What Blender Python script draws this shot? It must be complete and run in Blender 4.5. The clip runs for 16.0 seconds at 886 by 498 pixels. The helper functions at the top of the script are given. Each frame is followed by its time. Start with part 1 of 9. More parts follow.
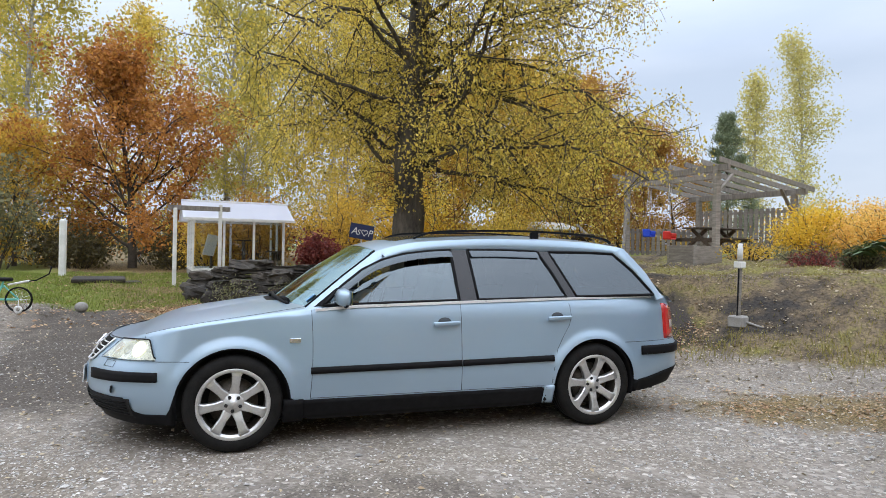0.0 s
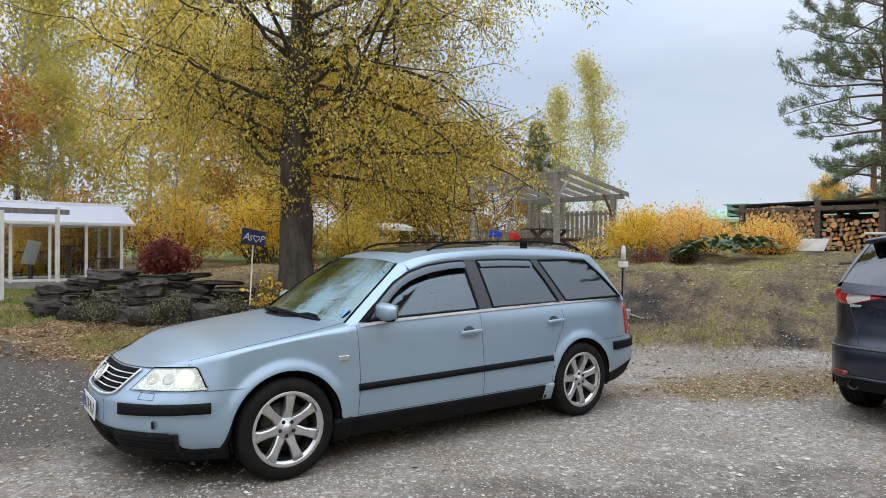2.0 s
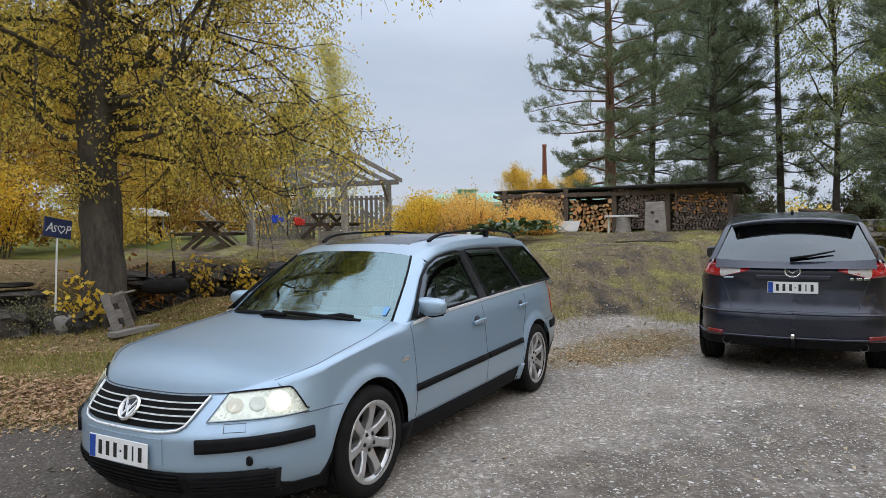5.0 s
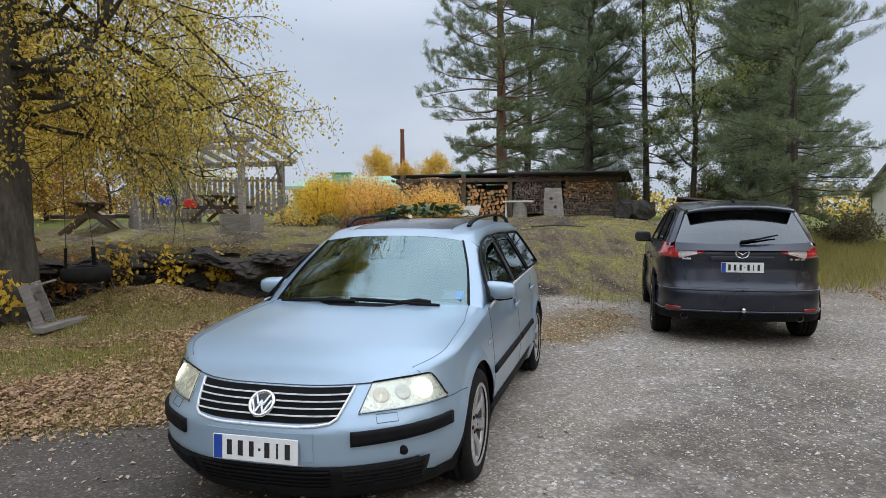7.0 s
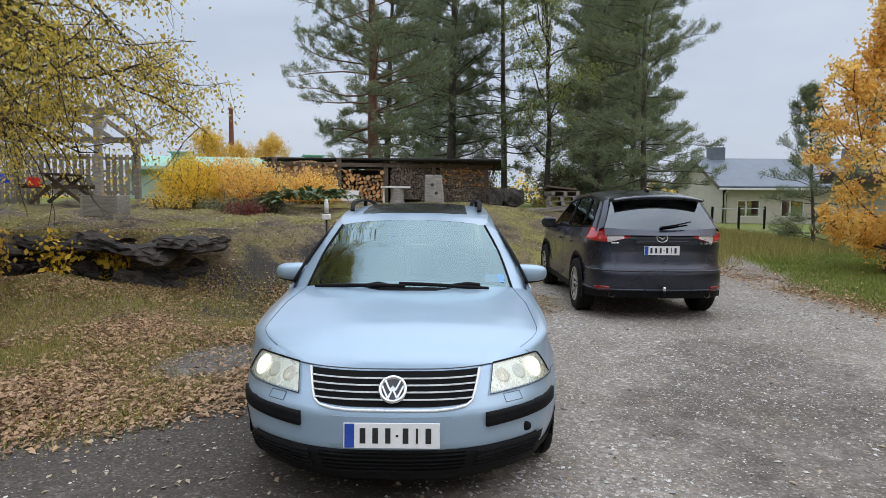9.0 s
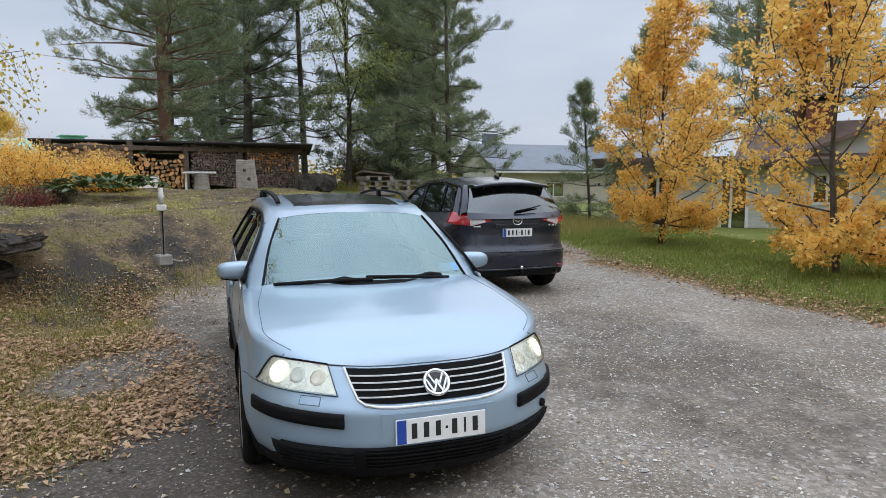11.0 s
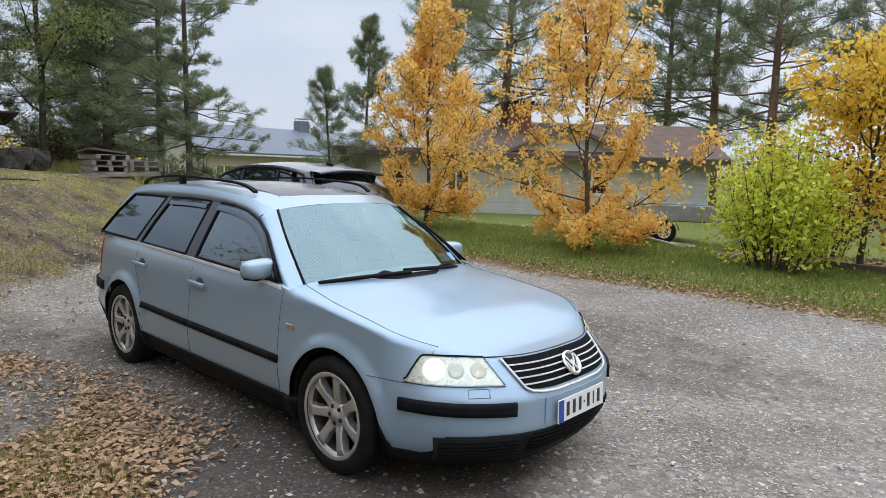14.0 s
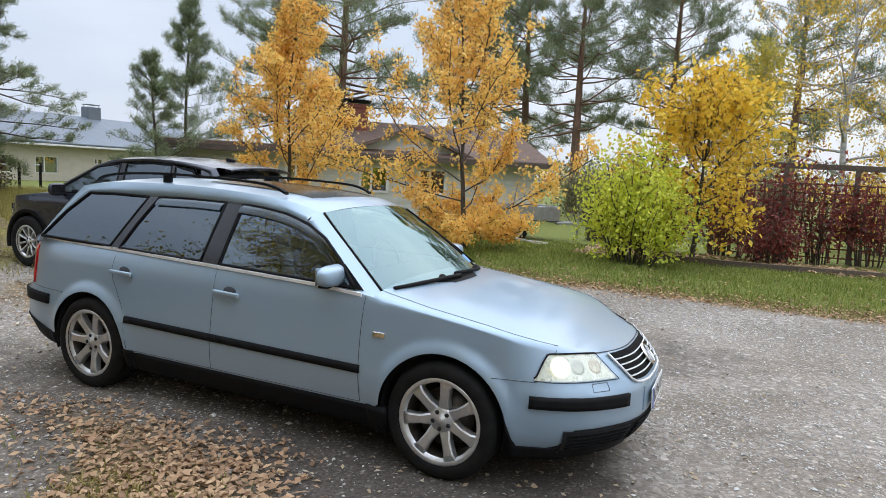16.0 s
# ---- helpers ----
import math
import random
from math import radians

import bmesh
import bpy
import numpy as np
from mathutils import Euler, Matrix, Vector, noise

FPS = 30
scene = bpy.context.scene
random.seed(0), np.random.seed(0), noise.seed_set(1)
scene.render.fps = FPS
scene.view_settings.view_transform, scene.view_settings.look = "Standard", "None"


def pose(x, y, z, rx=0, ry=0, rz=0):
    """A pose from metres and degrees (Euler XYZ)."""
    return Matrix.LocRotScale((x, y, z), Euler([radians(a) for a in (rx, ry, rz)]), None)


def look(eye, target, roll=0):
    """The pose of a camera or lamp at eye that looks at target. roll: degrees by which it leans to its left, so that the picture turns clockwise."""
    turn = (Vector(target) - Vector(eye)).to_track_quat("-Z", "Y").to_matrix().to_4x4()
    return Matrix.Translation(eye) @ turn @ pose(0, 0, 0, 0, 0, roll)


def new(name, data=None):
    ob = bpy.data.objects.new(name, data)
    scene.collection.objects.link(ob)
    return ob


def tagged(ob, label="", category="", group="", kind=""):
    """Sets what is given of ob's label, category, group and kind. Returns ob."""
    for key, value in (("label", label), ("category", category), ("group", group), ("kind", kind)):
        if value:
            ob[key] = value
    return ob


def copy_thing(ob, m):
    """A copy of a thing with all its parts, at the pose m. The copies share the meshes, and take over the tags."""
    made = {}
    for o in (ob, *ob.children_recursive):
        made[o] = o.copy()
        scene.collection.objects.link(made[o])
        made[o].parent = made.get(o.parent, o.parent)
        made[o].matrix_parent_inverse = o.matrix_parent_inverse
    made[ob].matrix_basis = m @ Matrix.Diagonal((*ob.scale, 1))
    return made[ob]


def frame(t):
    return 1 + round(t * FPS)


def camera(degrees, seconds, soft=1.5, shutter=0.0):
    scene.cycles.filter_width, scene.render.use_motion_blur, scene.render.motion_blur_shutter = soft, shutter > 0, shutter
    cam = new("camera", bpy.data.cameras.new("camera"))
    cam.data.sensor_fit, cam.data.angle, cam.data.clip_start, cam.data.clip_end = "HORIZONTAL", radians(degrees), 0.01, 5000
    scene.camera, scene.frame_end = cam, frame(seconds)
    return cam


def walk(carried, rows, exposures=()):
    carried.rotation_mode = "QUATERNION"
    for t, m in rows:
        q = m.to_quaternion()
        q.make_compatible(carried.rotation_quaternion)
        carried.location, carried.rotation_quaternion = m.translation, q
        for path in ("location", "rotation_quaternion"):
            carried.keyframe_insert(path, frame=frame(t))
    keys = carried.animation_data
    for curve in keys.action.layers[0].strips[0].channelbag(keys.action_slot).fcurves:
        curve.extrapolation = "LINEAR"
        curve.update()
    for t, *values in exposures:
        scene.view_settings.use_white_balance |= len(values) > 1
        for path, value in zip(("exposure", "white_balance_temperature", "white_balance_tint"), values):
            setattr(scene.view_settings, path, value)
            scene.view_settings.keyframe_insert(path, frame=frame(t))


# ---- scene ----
cam = camera(68.5, 16.0, soft=0.5)
PATH = [
    (0, (-1.388, -5.241, 1.343), (-0.747, -3.347, 1.343), 1.1),
    (0.5, (-1.815, -5.167, 1.354), (-1.012, -3.336, 1.352), 1.0),
    (1, (-2.166, -5.013, 1.364), (-1.23, -3.246, 1.37), 0.8),
    (1.5, (-2.539, -4.821, 1.392), (-1.448, -3.145, 1.394), 0.3),
    (2, (-2.923, -4.637, 1.427), (-1.736, -3.027, 1.428), 0.2),
    (2.5, (-3.209, -4.38, 1.459), (-1.942, -2.833, 1.459), 0.4),
    (3, (-3.509, -4.17, 1.465), (-2.103, -2.747, 1.455), 0.8),
    (3.5, (-3.778, -3.901, 1.486), (-2.276, -2.58, 1.477), 1.0),
    (4, (-3.92, -3.55, 1.498), (-2.328, -2.339, 1.48), 0.4),
    (4.2, (-3.997, -3.429, 1.492), (-2.36, -2.279, 1.467), 0.0),
    (6.3, (-4.738, -2.084, 1.513), (-2.866, -1.386, 1.419), -0.5),
    (6.5, (-4.787, -1.957, 1.511), (-2.899, -1.303, 1.414), -0.4),
    (7, (-4.894, -1.624, 1.525), (-2.968, -1.098, 1.413), -0.5),
    (7.5, (-5.057, -1.282, 1.545), (-3.097, -0.903, 1.415), 0.1),
    (8, (-5.097, -0.943, 1.544), (-3.123, -0.65, 1.418), 0.6),
    (8.5, (-5.131, -0.595, 1.528), (-3.142, -0.439, 1.385), 0.8),
    (9, (-5.166, -0.243, 1.524), (-3.173, -0.233, 1.367), 0.4),
    (9.5, (-5.138, 0.044, 1.542), (-3.152, -0.13, 1.383), -0.0),
    (9.7, (-5.134, 0.154, 1.547), (-3.159, -0.112, 1.381), -0.1),
    (11.8, (-4.84, 1.517, 1.585), (-3.028, 0.697, 1.369), 0.7),
    (12, (-4.77, 1.652, 1.575), (-2.979, 0.789, 1.359), 1.0),
    (12.5, (-4.584, 1.968, 1.595), (-2.888, 0.93, 1.375), 1.4),
    (13, (-4.418, 2.333, 1.606), (-2.842, 1.124, 1.373), 1.2),
    (13.5, (-4.179, 2.592, 1.608), (-2.718, 1.246, 1.373), 1.0),
    (14, (-3.914, 2.88, 1.606), (-2.575, 1.414, 1.364), 1.7),
    (14.5, (-3.621, 3.167, 1.602), (-2.357, 1.636, 1.359), 2.0),
    (15, (-3.272, 3.389, 1.596), (-2.083, 1.799, 1.354), 2.4),
    (15.5, (-2.951, 3.654, 1.596), (-1.909, 1.963, 1.359), 2.9),
    (16, (-2.635, 3.81, 1.583), (-1.807, 2.003, 1.359), 3.0),
]
walk(cam, [(t, look(eye, target, roll)) for t, eye, target, roll in PATH],
     [(0, 0.13), (1.5, 0.03), (2.5, -0.12), (4, -0.25), (7, -0.25), (9.5, -0.2), (12.0, -0.20), (13, -0.20), (14, -0.06), (14.5, 0.0), (16, 0.08)])

# ---- world, sun, exposure ----
world = bpy.data.worlds.new("overcast_sky")
world.use_nodes = True
scene.world = world
wn, wl = world.node_tree.nodes, world.node_tree.links
wn.clear()
SUN_ELEV, SUN_ROT = radians(38), radians(200)
w_out = wn.new("ShaderNodeOutputWorld")
w_bg = wn.new("ShaderNodeBackground")
w_sky = wn.new("ShaderNodeTexSky")
w_sky.sky_type, w_sky.sun_disc = "NISHITA", False
w_sky.sun_elevation, w_sky.sun_rotation = SUN_ELEV, SUN_ROT
w_sky.air_density, w_sky.dust_density = 1.2, 3.0
w_co = wn.new("ShaderNodeTexCoord")
w_map = wn.new("ShaderNodeMapping")
w_map.inputs["Scale"].default_value = (1.0, 1.0, 3.2)
w_noise = wn.new("ShaderNodeTexNoise")
w_noise.inputs["Scale"].default_value, w_noise.inputs["Detail"].default_value = 2.2, 6.0
w_ramp = wn.new("ShaderNodeValToRGB")
w_ramp.color_ramp.elements[0].position, w_ramp.color_ramp.elements[0].color = 0.30, (5.15, 6.0, 7.5, 1)
w_ramp.color_ramp.elements[1].position, w_ramp.color_ramp.elements[1].color = 0.72, (6.85, 7.5, 8.8, 1)
w_sep = wn.new("ShaderNodeSeparateXYZ")
w_zen = wn.new("ShaderNodeMapRange")
w_zen.inputs["From Min"].default_value, w_zen.inputs["From Max"].default_value = 0.25, 1.0
w_zen.inputs["To Min"].default_value, w_zen.inputs["To Max"].default_value = 0.92, 3.25
w_mul = wn.new("ShaderNodeVectorMath")
w_mul.operation = "SCALE"
w_mix = wn.new("ShaderNodeMix")
w_mix.data_type = "RGBA"
w_mix.inputs[0].default_value = 0.84
wl.new(w_co.outputs["Generated"], w_map.inputs["Vector"])
wl.new(w_map.outputs["Vector"], w_noise.inputs["Vector"])
wl.new(w_noise.outputs["Fac"], w_ramp.inputs["Fac"])
wl.new(w_co.outputs["Generated"], w_sep.inputs[0])
wl.new(w_sep.outputs["Z"], w_zen.inputs["Value"])
wl.new(w_ramp.outputs["Color"], w_mul.inputs[0])
wl.new(w_zen.outputs["Result"], w_mul.inputs["Scale"])
wl.new(w_sky.outputs["Color"], w_mix.inputs[6])
wl.new(w_mul.outputs["Vector"], w_mix.inputs[7])
wl.new(w_mix.outputs[2], w_bg.inputs["Color"])
w_bg.inputs["Strength"].default_value = 0.126
wl.new(w_bg.outputs[0], w_out.inputs["Surface"])
sun_data = bpy.data.lights.new("sun", "SUN")
sun_data.energy, sun_data.angle, sun_data.color = 1.12, radians(170), (1.0, 0.90, 0.76)
sun = new("sun", sun_data)
sun.rotation_euler = (radians(90) - SUN_ELEV, 0, radians(180) - SUN_ROT)
scene.view_settings.exposure = 0.0

# ---- materials ----


def node_mat(name):
    m = bpy.data.materials.new(name)
    m.use_nodes = True
    nt = m.node_tree
    return m, nt, nt.nodes["Principled BSDF"]


def noise_node(nt, scale, detail=4.0, vec=None, rough=0.55):
    n = nt.nodes.new("ShaderNodeTexNoise")
    n.inputs["Scale"].default_value, n.inputs["Detail"].default_value = scale, detail
    n.inputs["Roughness"].default_value = rough
    if vec is not None:
        nt.links.new(vec, n.inputs["Vector"])
    return n


def ramp_node(nt, fac, stops):
    r = nt.nodes.new("ShaderNodeValToRGB")
    els = r.color_ramp.elements
    while len(els) < len(stops):
        els.new(0.5)
    for e, (p, c) in zip(els, stops):
        e.position, e.color = p, (*c, 1) if len(c) == 3 else c
    nt.links.new(fac, r.inputs["Fac"])
    return r


def mix_node(nt, fac, a, b, blend="MIX"):
    m = nt.nodes.new("ShaderNodeMix")
    m.data_type, m.blend_type = "RGBA", blend
    for s, v in ((m.inputs[0], fac), (m.inputs[6], a), (m.inputs[7], b)):
        if isinstance(v, (int, float)):
            s.default_value = v
        elif isinstance(v, tuple):
            s.default_value = (*v, 1) if len(v) == 3 else v
        else:
            nt.links.new(v, s)
    return m.outputs[2]


def math_node(nt, op, a, b=0.0, clamp=False):
    m = nt.nodes.new("ShaderNodeMath")
    m.operation, m.use_clamp = op, clamp
    for s, v in zip(m.inputs, (a, b)):
        if isinstance(v, (int, float)):
            s.default_value = v
        else:
            nt.links.new(v, s)
    return m.outputs[0]


def bump_to(nt, bsdf, height, strength=0.3, distance=0.01):
    b = nt.nodes.new("ShaderNodeBump")
    b.inputs["Strength"].default_value, b.inputs["Distance"].default_value = strength, distance
    nt.links.new(height, b.inputs["Height"])
    nt.links.new(b.outputs["Normal"], bsdf.inputs["Normal"])


def obj_coord(nt, scale=(1, 1, 1)):
    tc = nt.nodes.new("ShaderNodeTexCoord")
    mp = nt.nodes.new("ShaderNodeMapping")
    mp.inputs["Scale"].default_value = scale
    nt.links.new(tc.outputs["Object"], mp.inputs["Vector"])
    return mp.outputs["Vector"]


def surface(name, c1, c2, rough=0.7, scale=8.0, fine=60.0, metal=0.0, bump=0.15, depth=0.004, stretch=(1, 1, 1), per=0.0, coat=0.0, spec=0.5):
    """A two-scale surface between colours c1 and c2; per: how far pieces differ from one another."""
    m, nt, b = node_mat(name)
    v = obj_coord(nt, stretch)
    big, small = noise_node(nt, scale, 4, v), noise_node(nt, fine, 3, v)
    f = math_node(nt, "ADD", math_node(nt, "MULTIPLY", big.outputs["Fac"], 0.65), math_node(nt, "MULTIPLY", small.outputs["Fac"], 0.35))
    col = ramp_node(nt, f, [(0.33, c1), (0.67, c2)]).outputs["Color"]
    if per:
        oi = nt.nodes.new("ShaderNodeObjectInfo")
        geo = nt.nodes.new("ShaderNodeNewGeometry")
        rnd = math_node(nt, "FRACT", math_node(nt, "ADD", oi.outputs["Random"], geo.outputs["Random Per Island"]))
        hv = nt.nodes.new("ShaderNodeHueSaturation")
        nt.links.new(col, hv.inputs["Color"])
        nt.links.new(math_node(nt, "ADD", math_node(nt, "MULTIPLY", rnd, 2 * per), 1 - per), hv.inputs["Value"])
        col = hv.outputs["Color"]
    nt.links.new(col, b.inputs["Base Color"])
    rr = nt.nodes.new("ShaderNodeMapRange")
    nt.links.new(f, rr.inputs["Value"])
    rr.inputs["To Min"].default_value, rr.inputs["To Max"].default_value = max(rough - 0.12, 0.02), min(rough + 0.12, 1)
    nt.links.new(rr.outputs["Result"], b.inputs["Roughness"])
    b.inputs["Metallic"].default_value = metal
    b.inputs["Coat Weight"].default_value = coat
    b.inputs["Coat Roughness"].default_value = 0.04
    b.inputs["Specular IOR Level"].default_value = spec
    if bump:
        bump_to(nt, b, f, bump, depth)
    return m


def leaf_mat(name, stops, rough=0.55, trans=0.45):
    """Leaves: colour by leaf from a ramp of stops, with light passing through."""
    m, nt, b = node_mat(name)
    geo = nt.nodes.new("ShaderNodeNewGeometry")
    v = obj_coord(nt)
    patch = noise_node(nt, 1.7, 4, v, 0.65)
    f = math_node(nt, "ADD", math_node(nt, "MULTIPLY", geo.outputs["Random Per Island"], 0.55), math_node(nt, "MULTIPLY", math_node(nt, "SUBTRACT", patch.outputs["Fac"], 0.13), 0.62))
    col = ramp_node(nt, f, stops).outputs["Color"]
    nt.links.new(col, b.inputs["Base Color"])
    b.inputs["Roughness"].default_value = rough
    tr = nt.nodes.new("ShaderNodeBsdfTranslucent")
    nt.links.new(col, tr.inputs["Color"])
    mx = nt.nodes.new("ShaderNodeMixShader")
    mx.inputs[0].default_value = trans
    nt.links.new(b.outputs[0], mx.inputs[1])
    nt.links.new(tr.outputs[0], mx.inputs[2])
    nt.links.new(mx.outputs[0], nt.nodes["Material Output"].inputs["Surface"])
    return m


def glass_mat(name, tint, gloss=(1, 1, 1), ior=1.5, rough=0.0, power=4.0):
    """A thin pane: tinted see-through, mirror by Fresnel."""
    m = bpy.data.materials.new(name)
    m.use_nodes = True
    nt = m.node_tree
    nt.nodes.remove(nt.nodes["Principled BSDF"])
    lw = nt.nodes.new("ShaderNodeLayerWeight")
    lw.inputs["Blend"].default_value = 0.5
    f0 = ((ior - 1) / (ior + 1)) ** 2
    fr_out = math_node(nt, "ADD", math_node(nt, "MULTIPLY", math_node(nt, "POWER", lw.outputs["Facing"], power), 1 - f0), f0)
    tp = nt.nodes.new("ShaderNodeBsdfTransparent")
    tp.inputs["Color"].default_value = (*tint, 1)
    gl = nt.nodes.new("ShaderNodeBsdfGlossy")
    gl.inputs["Color"].default_value, gl.inputs["Roughness"].default_value = (*gloss, 1), rough
    mx = nt.nodes.new("ShaderNodeMixShader")
    nt.links.new(fr_out, mx.inputs[0])
    nt.links.new(tp.outputs[0], mx.inputs[1])
    nt.links.new(gl.outputs[0], mx.inputs[2])
    nt.links.new(mx.outputs[0], nt.nodes["Material Output"].inputs["Surface"])
    return m


def paint_mat(name, base, dirt, metal=0.35, rough=0.32, flake=0.05):
    """Car paint with a clear coat, flakes, and road film that is denser low down."""
    m, nt, b = node_mat(name)
    v = obj_coord(nt)
    fl = noise_node(nt, 400, 1, v)
    film = noise_node(nt, 3.0, 6, v)
    col = mix_node(nt, math_node(nt, "MULTIPLY", fl.outputs["Fac"], flake * 4), base, tuple(min(1, c * 1.25) for c in base))
    dm = math_node(nt, "MULTIPLY", math_node(nt, "SUBTRACT", film.outputs["Fac"], 0.45, True), 0.45, True)
    nt.links.new(mix_node(nt, dm, col, dirt), b.inputs["Base Color"])
    b.inputs["Metallic"].default_value = metal
    rg = math_node(nt, "ADD", math_node(nt, "MULTIPLY", film.outputs["Fac"], 0.10), rough - 0.05)
    nt.links.new(rg, b.inputs["Roughness"])
    b.inputs["Coat Weight"].default_value, b.inputs["Coat Roughness"].default_value = 0.7, 0.10
    return m


M = {}
M["paint_blue"] = paint_mat("silver_blue_paint", (0.306, 0.412, 0.512), (0.285, 0.36, 0.425), metal=0.36, rough=0.34)
M["paint_dark"] = paint_mat("dark_graphite_paint", (0.018, 0.021, 0.036), (0.032, 0.035, 0.046), metal=0.4, rough=0.28)
M["black_plastic"] = surface("black_plastic", (0.005, 0.005, 0.006), (0.012, 0.012, 0.013), 0.62, 20, 300, bump=0.1, depth=0.001, spec=0.12)
M["black_gloss"] = surface("black_gloss", (0.008, 0.008, 0.01), (0.016, 0.016, 0.018), 0.18, 5, 60, bump=0)
M["seam"] = surface("panel_gap", (0.035, 0.042, 0.05), (0.055, 0.065, 0.075), 0.7, 20, 100, bump=0)
M["rubber"] = surface("tyre_rubber", (0.006, 0.006, 0.006), (0.018, 0.017, 0.016), 0.75, 12, 90, bump=0.3, depth=0.002, spec=0.15)
M["alloy"] = surface("alloy_wheel", (0.52, 0.52, 0.52), (0.70, 0.70, 0.69), 0.36, 10, 80, metal=0.75, bump=0.05, depth=0.001)
M["brake"] = surface("brake_metal", (0.05, 0.045, 0.04), (0.14, 0.12, 0.10), 0.5, 10, 80, metal=0.7, bump=0.1)
M["chrome"] = surface("chrome", (0.70, 0.71, 0.72), (0.82, 0.82, 0.83), 0.12, 6, 50, metal=1.0, bump=0)
M["glass_car"] = glass_mat("tinted_car_glass", (0.30, 0.36, 0.35), (0.80, 0.93, 1.0), 2.25)
M["windscreen"] = glass_mat("coated_windscreen", (0.36, 0.42, 0.40), (0.64, 0.86, 0.88), 2.7, power=3.2)
M["glass_dark"] = glass_mat("privacy_glass", (0.05, 0.055, 0.06), (0.82, 0.93, 1.0), 2.0, power=4.5)
M["rear_glass"] = glass_mat("dark_rear_window", (0.05, 0.055, 0.06), (0.90, 0.97, 1.0), 2.15, power=4.0)
M["lens"] = glass_mat("clear_lens", (0.88, 0.9, 0.88), (1, 1, 1), 1.45)
M["red_lens"] = surface("red_lens", (0.44, 0.010, 0.014), (0.60, 0.02, 0.022), 0.12, 30, 120, bump=0.1, depth=0.001, coat=1.0)
M["clear_lens_solid"] = surface("white_lens", (0.55, 0.5, 0.48), (0.75, 0.7, 0.68), 0.12, 30, 120, bump=0.1, coat=1.0)
M["interior"] = surface("car_interior", (0.008, 0.008, 0.009), (0.020, 0.020, 0.021), 0.85, 10, 120)
M["plate_white"] = surface("plate_white", (0.72, 0.72, 0.70), (0.8, 0.8, 0.79), 0.35, 10, 80, bump=0)
M["plate_blue"] = surface("plate_blue", (0.01, 0.05, 0.30), (0.015, 0.07, 0.36), 0.35, 10, 80, bump=0)
M["plate_black"] = surface("plate_black", (0.01, 0.01, 0.01), (0.02, 0.02, 0.02), 0.4, 10, 80, bump=0)
lamp_m, lamp_nt, lamp_b = node_mat("lit_xenon_bulb")
lamp_b.inputs["Emission Color"].default_value, lamp_b.inputs["Emission Strength"].default_value = (1.0, 0.98, 0.80, 1), 8.0
M["bulb"] = lamp_m
M["reflector"] = surface("lamp_reflector", (0.72, 0.72, 0.62), (0.88, 0.87, 0.77), 0.28, 14, 60, metal=0.3, bump=0)
M["bright_trim"] = surface("bright_trim", (0.74, 0.75, 0.76), (0.86, 0.86, 0.87), 0.3, 6, 50, metal=0.2, bump=0)


# ---- mesh helpers ----


def mesh_ob(name, verts, faces, mat, parent=None, smooth=True, label="", mats=None, idx=None):
    me = bpy.data.meshes.new(name)
    me.from_pydata([tuple(v) for v in verts], [], [tuple(f) for f in faces])
    for mm in (mats or [mat]):
        me.materials.append(mm)
    me.polygons.foreach_set("use_smooth", np.full(len(me.polygons), smooth, dtype=bool))
    if idx is not None:
        me.polygons.foreach_set("material_index", np.array(idx, dtype=np.int32))
    me.update()
    ob = new(name, me)
    if parent is not None:
        ob.parent = parent
    if label:
        ob["label"] = label
    return ob


def part(name, bm, mat, parent, label="", smooth=False):
    """Links a bmesh as one mesh object under a thing or a part."""
    me = bpy.data.meshes.new(name)
    bm.normal_update()
    bm.to_mesh(me)
    bm.free()
    me.materials.append(mat)
    me.polygons.foreach_set("use_smooth", np.full(len(me.polygons), smooth, dtype=bool))
    ob = new(name, me)
    ob.parent = parent
    if label:
        ob["label"] = label
    return ob


def root(name, loc=(0, 0, 0), rz=0.0, label="", category="", group="", kind=""):
    e = new(name)
    e.empty_display_size = 0.2
    e.matrix_basis = pose(*loc, 0, 0, rz)
    return tagged(e, label, category, group, kind)


def bm_box(sx, sy, sz, at=(0, 0, 0), rot=None, bevel=0.0, bm=None, seg=1):
    """A box of that size about the place at, its edges rounded by bevel."""
    own = bmesh.new()
    bmesh.ops.create_cube(own, size=1.0, matrix=Matrix.Diagonal((sx, sy, sz, 1)))
    if bevel:
        bmesh.ops.bevel(own, geom=own.edges[:], offset=bevel, segments=seg, affect="EDGES", profile=0.6)
    mt = Matrix.Translation(at) @ (rot if rot is not None else Matrix())
    bmesh.ops.transform(own, matrix=mt, verts=own.verts)
    if bm is None:
        return own
    tmp = bpy.data.meshes.new("tmp")
    own.to_mesh(tmp)
    own.free()
    bm.from_mesh(tmp)
    bpy.data.meshes.remove(tmp)
    return bm


